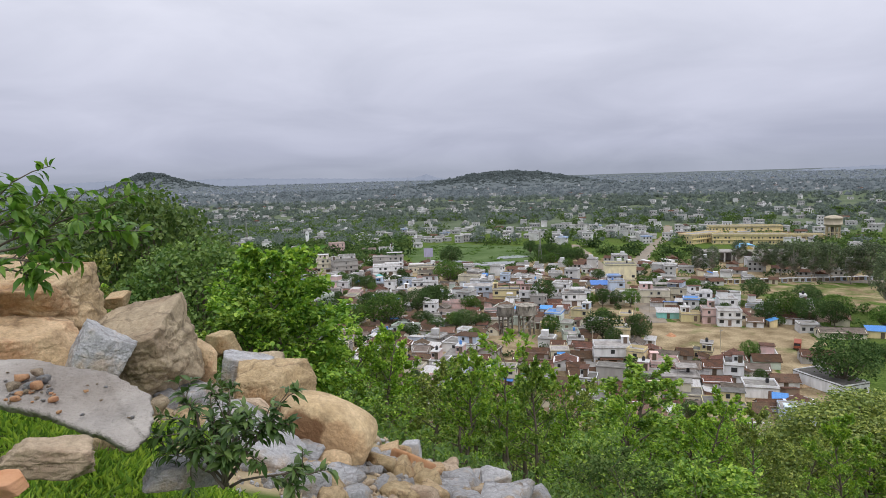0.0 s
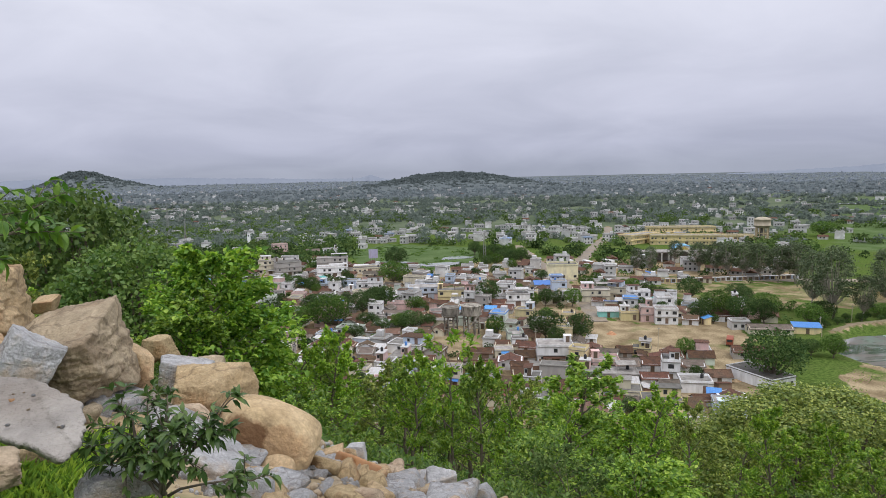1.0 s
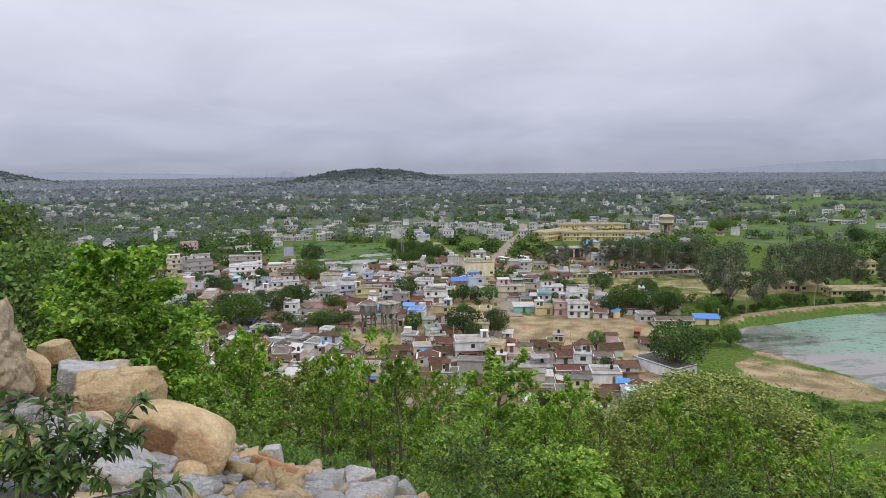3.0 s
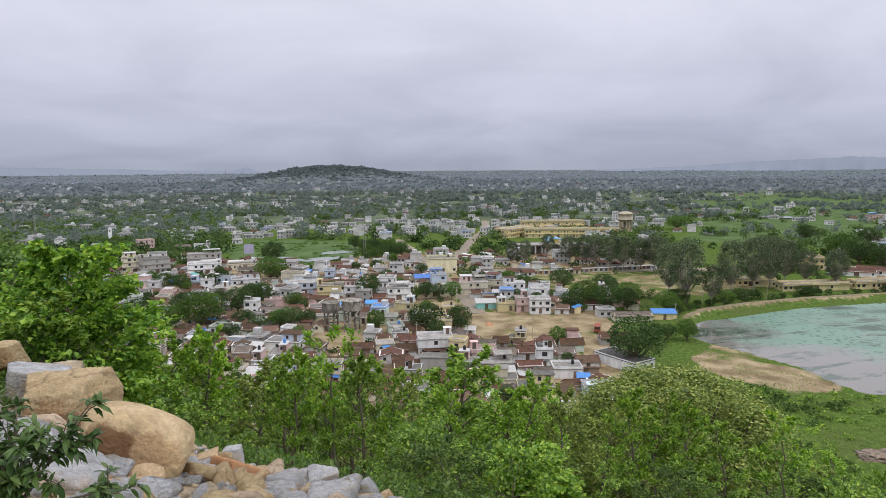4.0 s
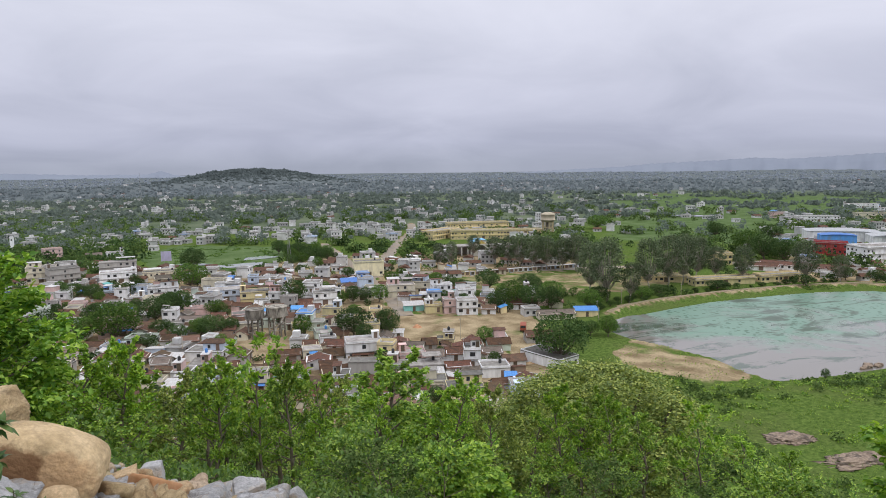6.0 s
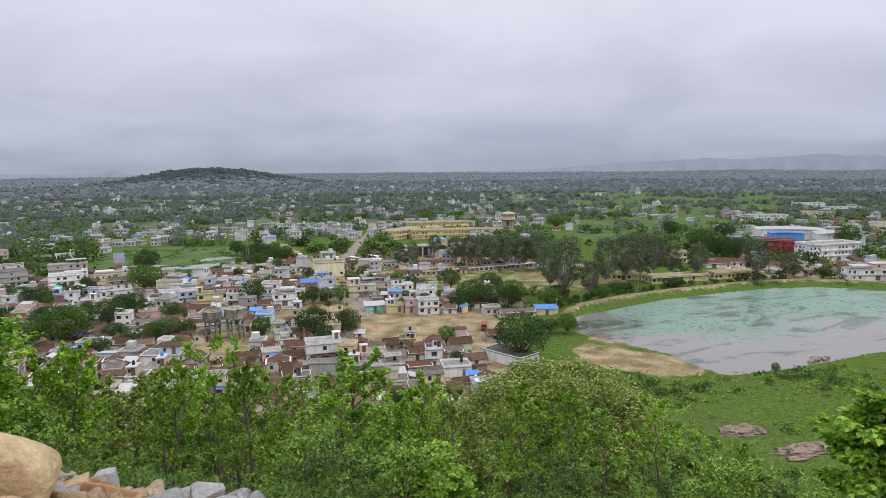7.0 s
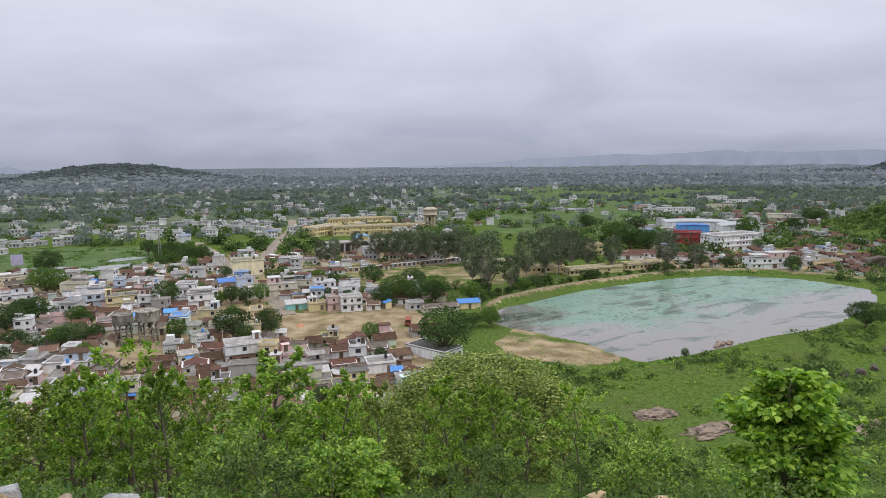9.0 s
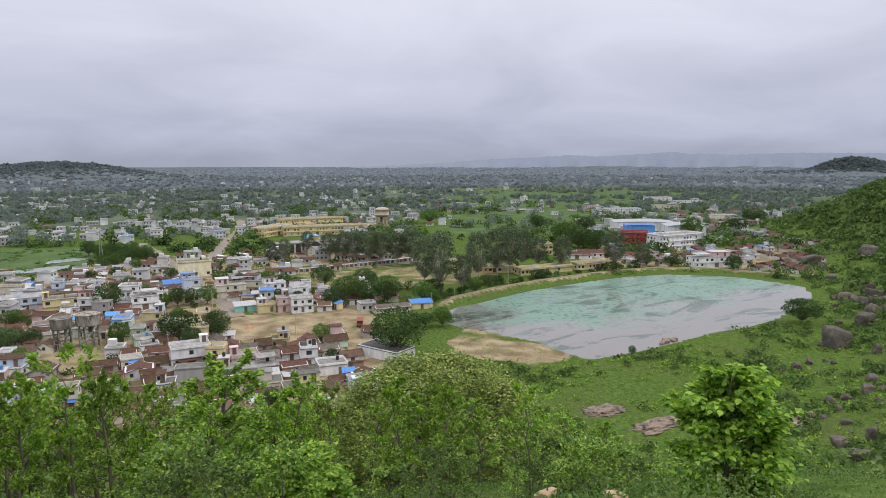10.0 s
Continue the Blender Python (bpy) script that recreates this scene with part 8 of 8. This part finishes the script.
M_STONE_SLAB = surf("stone_slab", (0.265, 0.243, 0.226), (0.42, 0.388, 0.36), 3.2, 0.85, 1.0, 30, (0.24, 0.20, 0.165), 0.6, 1.1, bdist=0.03)
flat_slab([(-2.79, 4.26, 60.85), (-2.47, 4.15, 60.84), (-2.25, 4.07, 60.83), (-1.98, 3.90, 60.81), (-1.73, 3.68, 60.78), (-1.60, 3.42, 60.74), (-1.55, 3.24, 60.70), (-1.61, 3.17, 60.68), (-1.80, 3.29, 60.71), (-2.07, 3.43, 60.73), (-2.35, 3.56, 60.75), (-2.79, 3.69, 60.77), (-3.24, 4.30, 60.85)], 0.05, M_STONE_SLAB, "broad thin grey slab with chips and pebbles on it")


def pebbles_on_slab():
    kinds = [rock_mesh(330 + k, (1, 0.8, 0.55), 4, 2, 0.06, 60, m) for k, m in enumerate((M_STONE_BROWN, M_STONE_RUST, M_STONE_GREY))]
    thing('stone', 'small brown chip of stone on the slab', 'stone', 'chips on the slab', pose(-1.721, 3.412, 60.736, 0, 0, 0) @ Matrix.Scale(0.019, 4), kinds[0])
    thing('stone', 'small rust-brown chip of stone on the slab', 'stone', 'chips on the slab', pose(-2.147, 3.492, 60.749, 0, 0, 57) @ Matrix.Scale(0.031, 4), kinds[1])
    thing('stone', 'small grey chip of stone on the slab', 'stone', 'chips on the slab', pose(-2.020, 3.763, 60.797, 0, 0, 114) @ Matrix.Scale(0.028, 4), kinds[2])
    thing('stone', 'small brown chip of stone on the slab', 'stone', 'chips on the slab', pose(-1.972, 3.608, 60.770, 0, 0, 171) @ Matrix.Scale(0.021, 4), kinds[0])
    thing('stone', 'small rust-brown chip of stone on the slab', 'stone', 'chips on the slab', pose(-2.112, 3.720, 60.790, 0, 0, 228) @ Matrix.Scale(0.030, 4), kinds[1])
    thing('stone', 'small grey chip of stone on the slab', 'stone', 'chips on the slab', pose(-1.704, 3.411, 60.738, 0, 0, 285) @ Matrix.Scale(0.027, 4), kinds[2])
    thing('stone', 'small brown chip of stone on the slab', 'stone', 'chips on the slab', pose(-2.145, 3.796, 60.799, 0, 0, 342) @ Matrix.Scale(0.019, 4), kinds[0])
    thing('stone', 'small rust-brown chip of stone on the slab', 'stone', 'chips on the slab', pose(-2.287, 3.693, 60.782, 0, 0, 39) @ Matrix.Scale(0.023, 4), kinds[1])
    thing('stone', 'small grey chip of stone on the slab', 'stone', 'chips on the slab', pose(-1.996, 3.456, 60.743, 0, 0, 96) @ Matrix.Scale(0.027, 4), kinds[2])
    thing('stone', 'small brown chip of stone on the slab', 'stone', 'chips on the slab', pose(-2.098, 3.812, 60.802, 0, 0, 153) @ Matrix.Scale(0.018, 4), kinds[0])
    thing('stone', 'small rust-brown chip of stone on the slab', 'stone', 'chips on the slab', pose(-2.602, 3.905, 60.823, 0, 0, 210) @ Matrix.Scale(0.083, 4), kinds[1])
    thing('stone', 'small grey chip of stone on the slab', 'stone', 'chips on the slab', pose(-2.447, 3.820, 60.800, 0, 0, 267) @ Matrix.Scale(0.022, 4), kinds[2])
    thing('stone', 'small brown chip of stone on the slab', 'stone', 'chips on the slab', pose(-2.540, 3.966, 60.834, 0, 0, 324) @ Matrix.Scale(0.093, 4), kinds[0])
    thing('stone', 'small rust-brown chip of stone on the slab', 'stone', 'chips on the slab', pose(-2.251, 3.627, 60.778, 0, 0, 21) @ Matrix.Scale(0.057, 4), kinds[1])
    thing('stone', 'small grey chip of stone on the slab', 'stone', 'chips on the slab', pose(-2.490, 3.645, 60.771, 0, 0, 78) @ Matrix.Scale(0.022, 4), kinds[2])
    thing('stone', 'small brown chip of stone on the slab', 'stone', 'chips on the slab', pose(-2.439, 3.739, 60.790, 0, 0, 135) @ Matrix.Scale(0.038, 4), kinds[0])
    thing('stone', 'small rust-brown chip of stone on the slab', 'stone', 'chips on the slab', pose(-2.314, 3.711, 60.785, 0, 0, 192) @ Matrix.Scale(0.026, 4), kinds[1])
    thing('stone', 'small grey chip of stone on the slab', 'stone', 'chips on the slab', pose(-2.485, 3.793, 60.807, 0, 0, 249) @ Matrix.Scale(0.084, 4), kinds[2])
    thing('stone', 'small brown chip of stone on the slab', 'stone', 'chips on the slab', pose(-2.378, 3.727, 60.786, 0, 0, 306) @ Matrix.Scale(0.021, 4), kinds[0])
    thing('stone', 'small rust-brown chip of stone on the slab', 'stone', 'chips on the slab', pose(-2.440, 3.820, 60.802, 0, 0, 3) @ Matrix.Scale(0.034, 4), kinds[1])
    thing('stone', 'small grey chip of stone on the slab', 'stone', 'chips on the slab', pose(-2.347, 3.760, 60.793, 0, 0, 60) @ Matrix.Scale(0.031, 4), kinds[2])
    thing('stone', 'small brown chip of stone on the slab', 'stone', 'chips on the slab', pose(-2.283, 3.671, 60.779, 0, 0, 117) @ Matrix.Scale(0.026, 4), kinds[0])
    thing('stone', 'small rust-brown chip of stone on the slab', 'stone', 'chips on the slab', pose(-2.441, 3.731, 60.788, 0, 0, 174) @ Matrix.Scale(0.032, 4), kinds[1])
    thing('stone', 'small grey chip of stone on the slab', 'stone', 'chips on the slab', pose(-2.455, 3.876, 60.821, 0, 0, 231) @ Matrix.Scale(0.085, 4), kinds[2])
    thing('stone', 'small brown chip of stone on the slab', 'stone', 'chips on the slab', pose(-2.497, 3.614, 60.766, 0, 0, 288) @ Matrix.Scale(0.024, 4), kinds[0])
    thing('stone', 'small rust-brown chip of stone on the slab', 'stone', 'chips on the slab', pose(-2.483, 3.650, 60.779, 0, 0, 345) @ Matrix.Scale(0.057, 4), kinds[1])
    thing('stone', 'small grey chip of stone on the slab', 'stone', 'chips on the slab', pose(-2.552, 3.691, 60.778, 0, 0, 42) @ Matrix.Scale(0.020, 4), kinds[2])
    thing('stone', 'small brown chip of stone on the slab', 'stone', 'chips on the slab', pose(-2.380, 3.801, 60.799, 0, 0, 99) @ Matrix.Scale(0.031, 4), kinds[0])
    thing('stone', 'small rust-brown chip of stone on the slab', 'stone', 'chips on the slab', pose(-2.370, 3.621, 60.767, 0, 0, 156) @ Matrix.Scale(0.018, 4), kinds[1])
    thing('stone', 'small grey chip of stone on the slab', 'stone', 'chips on the slab', pose(-2.337, 3.730, 60.788, 0, 0, 213) @ Matrix.Scale(0.030, 4), kinds[2])
    thing('stone', 'small brown chip of stone on the slab', 'stone', 'chips on the slab', pose(-2.588, 3.791, 60.807, 0, 0, 270) @ Matrix.Scale(0.090, 4), kinds[0])
    thing('stone', 'small rust-brown chip of stone on the slab', 'stone', 'chips on the slab', pose(-2.541, 3.655, 60.773, 0, 0, 327) @ Matrix.Scale(0.026, 4), kinds[1])
    thing('stone', 'small grey chip of stone on the slab', 'stone', 'chips on the slab', pose(-2.702, 3.902, 60.809, 0, 0, 24) @ Matrix.Scale(0.022, 4), kinds[2])
    thing('stone', 'small brown chip of stone on the slab', 'stone', 'chips on the slab', pose(-2.500, 3.673, 60.777, 0, 0, 81) @ Matrix.Scale(0.028, 4), kinds[0])
    thing('stone', 'small rust-brown chip of stone on the slab', 'stone', 'chips on the slab', pose(-2.601, 3.933, 60.816, 0, 0, 138) @ Matrix.Scale(0.028, 4), kinds[1])
    thing('stone', 'small grey chip of stone on the slab', 'stone', 'chips on the slab', pose(-2.663, 3.850, 60.801, 0, 0, 195) @ Matrix.Scale(0.019, 4), kinds[2])
    thing('stone', 'small brown chip of stone on the slab', 'stone', 'chips on the slab', pose(-2.367, 3.658, 60.776, 0, 0, 252) @ Matrix.Scale(0.030, 4), kinds[0])
    thing('stone', 'small rust-brown chip of stone on the slab', 'stone', 'chips on the slab', pose(-2.449, 3.795, 60.810, 0, 0, 309) @ Matrix.Scale(0.093, 4), kinds[1])
    thing('stone', 'small grey chip of stone on the slab', 'stone', 'chips on the slab', pose(-2.313, 3.631, 60.771, 0, 0, 6) @ Matrix.Scale(0.024, 4), kinds[2])
    thing('stone', 'small brown chip of stone on the slab', 'stone', 'chips on the slab', pose(-2.495, 3.685, 60.781, 0, 0, 63) @ Matrix.Scale(0.038, 4), kinds[0])
    thing('stone', 'small rust-brown chip of stone on the slab', 'stone', 'chips on the slab', pose(-2.616, 3.923, 60.819, 0, 0, 120) @ Matrix.Scale(0.053, 4), kinds[1])
    thing('stone', 'small grey chip of stone on the slab', 'stone', 'chips on the slab', pose(-2.548, 3.721, 60.785, 0, 0, 177) @ Matrix.Scale(0.030, 4), kinds[2])
    thing('stone', 'small brown chip of stone on the slab', 'stone', 'chips on the slab', pose(-2.478, 3.738, 60.791, 0, 0, 234) @ Matrix.Scale(0.046, 4), kinds[0])
    thing('stone', 'small rust-brown chip of stone on the slab', 'stone', 'chips on the slab', pose(-2.499, 3.708, 60.788, 0, 0, 291) @ Matrix.Scale(0.054, 4), kinds[1])
    thing('stone', 'small grey chip of stone on the slab', 'stone', 'chips on the slab', pose(-2.592, 3.935, 60.816, 0, 0, 348) @ Matrix.Scale(0.027, 4), kinds[2])
    thing('stone', 'small brown chip of stone on the slab', 'stone', 'chips on the slab', pose(-2.768, 4.024, 60.825, 0, 0, 45) @ Matrix.Scale(0.022, 4), kinds[0])


pebbles_on_slab()


def gravel():
    """Small broken stone between the boulders, too small to pick apart."""
    rng = np.random.RandomState(12)
    bm = bmesh.new()
    bmesh.ops.create_icosphere(bm, subdivisions=1, radius=1)
    base = np.array([p.co[:] for p in bm.verts])
    tri = np.array([[q.index for q in c.verts] for c in bm.faces])
    bm.free()
    for mat, word, seed in ((M_STONE_GREY, "grey", 1), (M_STONE_BROWN, "brown", 2)):
        n = 1500
        x, y = rng.uniform(-4.6, 1.9, n), rng.uniform(3.4, 9.2, n)
        ok = inside(STONY, x, y) | (rng.rand(n) < 0.12)
        x, y = x[ok], y[ok]
        s = 0.018 + 0.04 * rng.rand(len(x)) ** 2.5
        c = np.stack([x, y, height(x, y) + s * 0.3], 1)
        v = base[None] * (1 + rng.normal(0, 0.22, (len(x), len(base), 1))) * (s[:, None, None] * rng.uniform(0.6, 1.3, (len(x), 1, 3))) + c[:, None]
        f = tri[None] + (np.arange(len(x)) * len(base))[:, None, None]
        thing("gravel", f"{word} gravel and chips between the boulders", "gravel", kind="stuff", data=np_mesh("gravel", v.reshape(-1, 3), f.reshape(-1, 3), mat))


STONY = [(-3.4, 5.0), (-2.2, 8.6), (1.6, 9.0), (1.5, 6.2), (0.2, 4.6), (-2.0, 3.9)]
gravel()


# ---- ground cover ----
def cover_leaves(name, label, n, az0, az1, d0, d1, bias, lift, size, mat, seed, keep=None, wide=0.5, upright=0.8, category="undergrowth"):
    """Leaves of low plants hugging the ground, joined."""
    rng = np.random.RandomState(seed)
    az = np.radians(rng.uniform(az0, az1, n))
    d = d0 + (d1 - d0) * rng.rand(n) ** bias
    x, y = d * np.sin(az), d * np.cos(az)
    tuft = np.clip(0.5 + 0.5 * wave(x, y, 2.5 + d1 * 0.03, seed) + 0.25 * wave(x, y, 0.9, seed + 1), 0, 1.3)
    if keep is not None:
        ok = keep(x, y, tuft)
        x, y, tuft = x[ok], y[ok], tuft[ok]
    z = height(x, y) + lift * tuft * rng.rand(len(x))
    out = rng.normal(0, 0.6, (len(x), 3)) + [0, 0, upright]
    v, f = leaves(rng, np.stack([x, y, z], 1), out, size, 0.0, wide)
    thing(name, label, category, kind="stuff", data=np_mesh(name, v, f, mat))


off_stones = lambda x, y, t: ~inside(STONY, x, y)
# leaf colours kept dark here to paint in the shade between the crowns
cover_leaves("undergrowth", "low leafy undergrowth on the slope below the hilltop", 44000, -32, 88, 8.5, 36, 1.2, 0.5, 0.10, M_LEAF_DARK, 201, off_stones)
cover_leaves("undergrowth", "green creepers and weeds on the slope, darkened as shade between the trees", 40000, -32, 88, 8.5, 40, 1.1, 0.4, 0.085, M_LEAF_MID_FAR, 203, lambda x, y, t: off_stones(x, y, t) & (t > 0.45))
cover_leaves("undergrowth", "leafy scrub further down the slope", 44000, -25, 84, 34, 140, 1.0, 1.1, 0.36, M_LEAF_DARK, 205, wide=0.7)


def grass():
    """Short bright grass on the hilltop beside the slab."""
    patch = [(-5.5, 1.2), (-5.2, 5.4), (-3.6, 4.6), (-1.7, 4.4), (-0.9, 3.6), (-0.6, 2.2), (-1.0, 1.0)]

    def keep(x, y, t):
        edge = seg_dist(patch, x, y, True)[0] * np.where(inside(patch, x, y), 1, -1)
        return (edge + 1.1 * (t - 0.5) > -0.25) & (t > 0.3)
    cover_leaves("grass", "short bright green grass on the hilltop", 120000, -80, -4, 1.2, 6.4, 1.0, 0.04, 0.10, M_GRASS, 207, keep, 0.12, 1.4, "grass")
    cover_leaves("grass", "thin grass on the trodden hilltop round the viewpoint", 30000, -180, 180, 0.4, 9.0, 0.7, 0.02, 0.07, M_GRASS, 213, lambda x, y, t: off_stones(x, y, t) & (t > 0.4), 0.12, 1.4, "grass")
    cover_leaves("grass", "broader weeds in the grass", 9000, -75, -5, 1.3, 6.5, 1.0, 0.10, 0.07, M_LEAF_BRIGHT, 209, keep, 0.4, 0.9, "weeds")


grass()
cover_leaves("weeds", "low weeds creeping over the sand spit", 9000, 33, 50, 170, 260, 1.0, 0.25, 0.42, M_LEAF_MID, 217,
             lambda x, y, t: inside(SPIT, x, y) & (t > 0.62) & (seg_dist(SPIT, x, y, True)[0] > 1.5), 0.6, 0.8, "weeds")


def meadow():
    """Low scrub on the green ground round the pond and on the hill beyond."""
    rng = np.random.RandomState(77)
    n = 20000
    az, d = np.radians(rng.uniform(33, 78, n)), 84 + 560 * rng.rand(n) ** 1.2
    x, y = d * np.sin(az), d * np.cos(az)
    z = height(x, y)
    din = seg_dist(POND, x, y, True)[0]
    ok = (din > 3) & ~inside(POND, x, y) & ~inside(SPIT, x, y) & ((z > 0.25) | (y < 162)) & (town_density(x, y) < 0.02) & (seg_dist(DAM, x, y)[0] > 3) & (y < 0.45 * x + 115)
    for a, b, c in ((122.5, 101.5, 9), (119, 89, 9), (130, 87, 9), (141, 93, 6)):
        ok &= np.hypot(x - a, y - b) > c
    wild = wave(x, y, 46, 51) + 0.5 * wave(x, y, 12, 52) + rng.normal(0, 0.25, n)
    low = ok & (wild > -0.2) & (z < 60)
    p = np.stack([x, y, z], 1)
    foliage("scrub", "patches of low green scrub in the meadow", p[low][:4200], rng.uniform(0.5, 1.8, 4200)[:low.sum()], 34, 0.34, M_LEAF_MID, 60, 0.5, category="scrub", lift=0.1)
    bush = ok & (wild > 0.2)
    foliage("scrub", "darker bushes in the meadow and among the rocks", p[bush][-1100:], rng.uniform(0.8, 2.4, 1100)[:bush.sum()], 56, 0.34, M_LEAF_MID_FAR, 61, 0.75, category="scrub", lift=0.3)
    wood = ok & (z > 7) & (d > 200) & (rng.rand(n) < smooth(4, 24, z))
    foliage("hill_wood", "dense green trees covering the hill beyond the pond", p[wood][:700], rng.uniform(2.2, 4.8, 700)[:wood.sum()], 56, 0.52, M_LEAF_MID_FAR, 62, 0.85)
    m = 5000
    az, d = np.radians(rng.uniform(60, 82, m)), 260 + 480 * rng.rand(m)
    x, y = d * np.sin(az), d * np.cos(az)
    z = height(x, y)
    up = (z > 1.2) & (rng.rand(m) < 0.35 + 0.65 * smooth(2, 9, z))
    q = np.stack([x, y, z], 1)[up][:1500]
    foliage("hill_wood", "dense green trees covering the hill beyond the pond", q, rng.uniform(2.0, 4.6, len(q)), 42, 0.56, M_LEAF_MID_FAR, 63, 0.85)
    m = 1200
    x, y = rng.uniform(-40, 80, m), rng.uniform(410, 575, m)
    q = np.stack([x, y, height(x, y)], 1)[inside(FIELD, x, y) & (wave(x, y, 30, 54) + rng.normal(0, 0.4, m) > 0.35)][:320]
    foliage("field_weeds", "low green weeds and reeds in the marshy field", q, rng.uniform(0.8, 2.6, len(q)), 40, 0.4, M_LEAF_TOWN_LIGHT, 67, 0.3, category="weeds", lift=0.1)
    m = 900
    az, d = np.radians(rng.uniform(61, 78, m)), 105 + 340 * rng.rand(m)
    x, y = d * np.sin(az), d * np.cos(az)
    keep = (wave(x, y, 34, 53) + rng.normal(0, 0.3, m) > 0.1) & (seg_dist(POND, x, y, True)[0] > 8) & ~inside(POND, x, y)
    q = np.stack([x, y, height(x, y)], 1)[keep][:300]
    foliage("scrub", "dark scrub and small trees among the rocks of the slope", q, rng.uniform(1.0, 3.0, len(q)), 60, 0.38, M_LEAF_MID_FAR, 66, 0.8, category="scrub", lift=0.3)
    m = 900
    az, d = np.radians(rng.uniform(-22, 44, m)), 58 + 85 * rng.rand(m)
    x, y = d * np.sin(az), d * np.cos(az)
    z = height(x, y)
    q = np.stack([x, y, z], 1)[z > 1.5][:420]
    # the darker leaf colour puts shade behind the nearer crowns
    foliage("slope_wood", "young green trees on the foot of the slope", q, rng.uniform(1.6, 3.0, len(q)), 110, 0.30, M_LEAF_MID_FAR, 64, 1.0)
    cover_leaves("meadow_grass", "rough green grass of the meadow", 100000, 36, 80, 70, 330, 0.9, 0.25, 0.30, M_LEAF_MID, 211,
                 lambda x, y, t: (seg_dist(POND, x, y, True)[0] > 1.5) & ~inside(POND, x, y) & ~inside(SPIT, x, y) & (y < 0.45 * x + 115) & (t > 0.35), 0.35, 0.7, "grass")


meadow()


# ---- the shrub and the sapling beside the camera ----
def leafy_spray(name, label, at, stems, leaf, mat, seed, wide=0.34):
    """A shrub of a few bare stems, each with long leaves whorled towards its tip."""
    rng = np.random.RandomState(seed)
    t = thing(name, label, "shrub", m=pose(*at))
    P, O = [], []
    for way, length, sub in stems:
        g = Geo()
        w = Vector(way).normalized()
        pts = [Vector((0, 0, -0.1)) + w * length * u + Vector((0, 0, -0.12 * length * u * u)) + Vector(rng.normal(0, 0.012, 3)) for u in np.linspace(0, 1, 6)]
        g.tube(pts, [0.008 * (1.15 - 0.8 * u) * max(1, length) for u in np.linspace(0, 1, 6)], 6)
        ends, twigs = [(pts[3], pts[5])], []
        for k in range(sub):
            b = pts[2].lerp(pts[5], rng.rand())
            e = b + (w + Vector(rng.normal(0, 0.7, 3))).normalized() * length * rng.uniform(0.18, 0.42)
            twigs.append(Geo().tube([b, b.lerp(e, 0.5) + Vector((0, 0, 0.01)), e], [0.004, 0.003, 0.002], 5, cap=False))
            ends.append((b, e))
        for b, e in ends:
            d = (e - b).normalized()
            for k in range(rng.randint(10, 15)):
                u = 1 - 0.7 * rng.rand() ** 1.5
                q = rng.normal(0, 1, 3)
                q -= np.array(d) * np.dot(q, d)
                q /= np.linalg.norm(q) + 1e-9
                P.append(np.array(b.lerp(e, u)))
                O.append(np.array(d) * 0.55 + q * 0.9)
        branch = part("branch", g.mesh("branch", [M_BARK], True), t)
        for tw in twigs:
            part("twig", tw.mesh("twig", [M_BARK], True), branch)
    P, O = np.array(P), np.array(O)
    # longer, curved leaf blades: three crosswise ribs each
    n = len(P)
    d = O + rng.normal(0, 0.18, (n, 3))
    d /= np.linalg.norm(d, axis=1)[:, None]
    s = np.cross(d, rng.normal(0, 0.3, (n, 3)) + [0, 0, 1])
    s /= np.linalg.norm(s, axis=1)[:, None]
    nn = np.cross(s, d)
    L = leaf * rng.uniform(0.6, 1.2, (n, 1))
    rows = []
    for u, wd, bend in ((0.0, 0.04, 0), (0.3, 0.42, 0.02), (0.62, 0.40, -0.02), (1.0, 0.02, -0.2)):
        c = P + d * L * u + nn * L * bend + [0, 0, -1] * L * 0.12 * u * u
        rows += [c + s * L * wide * wd + nn * L * 0.05 * (wd > 0.1), c, c - s * L * wide * wd + nn * L * 0.05 * (wd > 0.1)]
    v = np.stack(rows, 1).reshape(-1, 3)
    k = np.arange(n)[:, None] * 12
    f = np.concatenate([np.stack([k[:, 0] + r * 3 + c, k[:, 0] + r * 3 + c + 1, k[:, 0] + r * 3 + c + 4, k[:, 0] + r * 3 + c + 3], 1) for r in range(3) for c in range(2)])
    part("foliage", np_mesh("foliage", v, f, mat, True), t)
    return t


leafy_spray('shrub', 'dark glossy-leaved shrub growing between the stones', (-1.25, 3.45, 60.42), [((-0.35, 0.1, 1), 0.60, 9), ((0.05, 0.2, 1), 0.60, 9), ((0.5, 0.1, 0.75), 0.60, 8), ((0.95, 0.0, 0.25), 0.50, 9), ((-0.7, 0.1, 0.6), 0.42, 10), ((0.25, -0.2, 0.8), 0.44, 11), ((-0.1, 0.1, 0.7), 0.40, 10), ((0.6, 0.2, 1), 0.52, 11), ((0.1, -0.2, 0.4), 0.3, 9), ((-0.3, 0.0, 0.5), 0.34, 9)], 0.076, M_LEAF_GLOSSY, 3, 0.40)
leafy_spray('sapling', 'young tree leaning in with broad fresh green leaves', (-2.60, 3.41, 61.69), [((0.8, 0.1, 0.62), 0.66, 6), ((0.95, 0.1, 0.28), 0.80, 7), ((0.6, 0.1, 0.85), 0.62, 6), ((0.95, 0.0, 0.10), 0.7, 6), ((0.9, 0.2, 0.42), 0.86, 7), ((0.8, -0.1, -0.05), 0.55, 5)], 0.088, M_LEAF_FRESH, 5, 0.48)
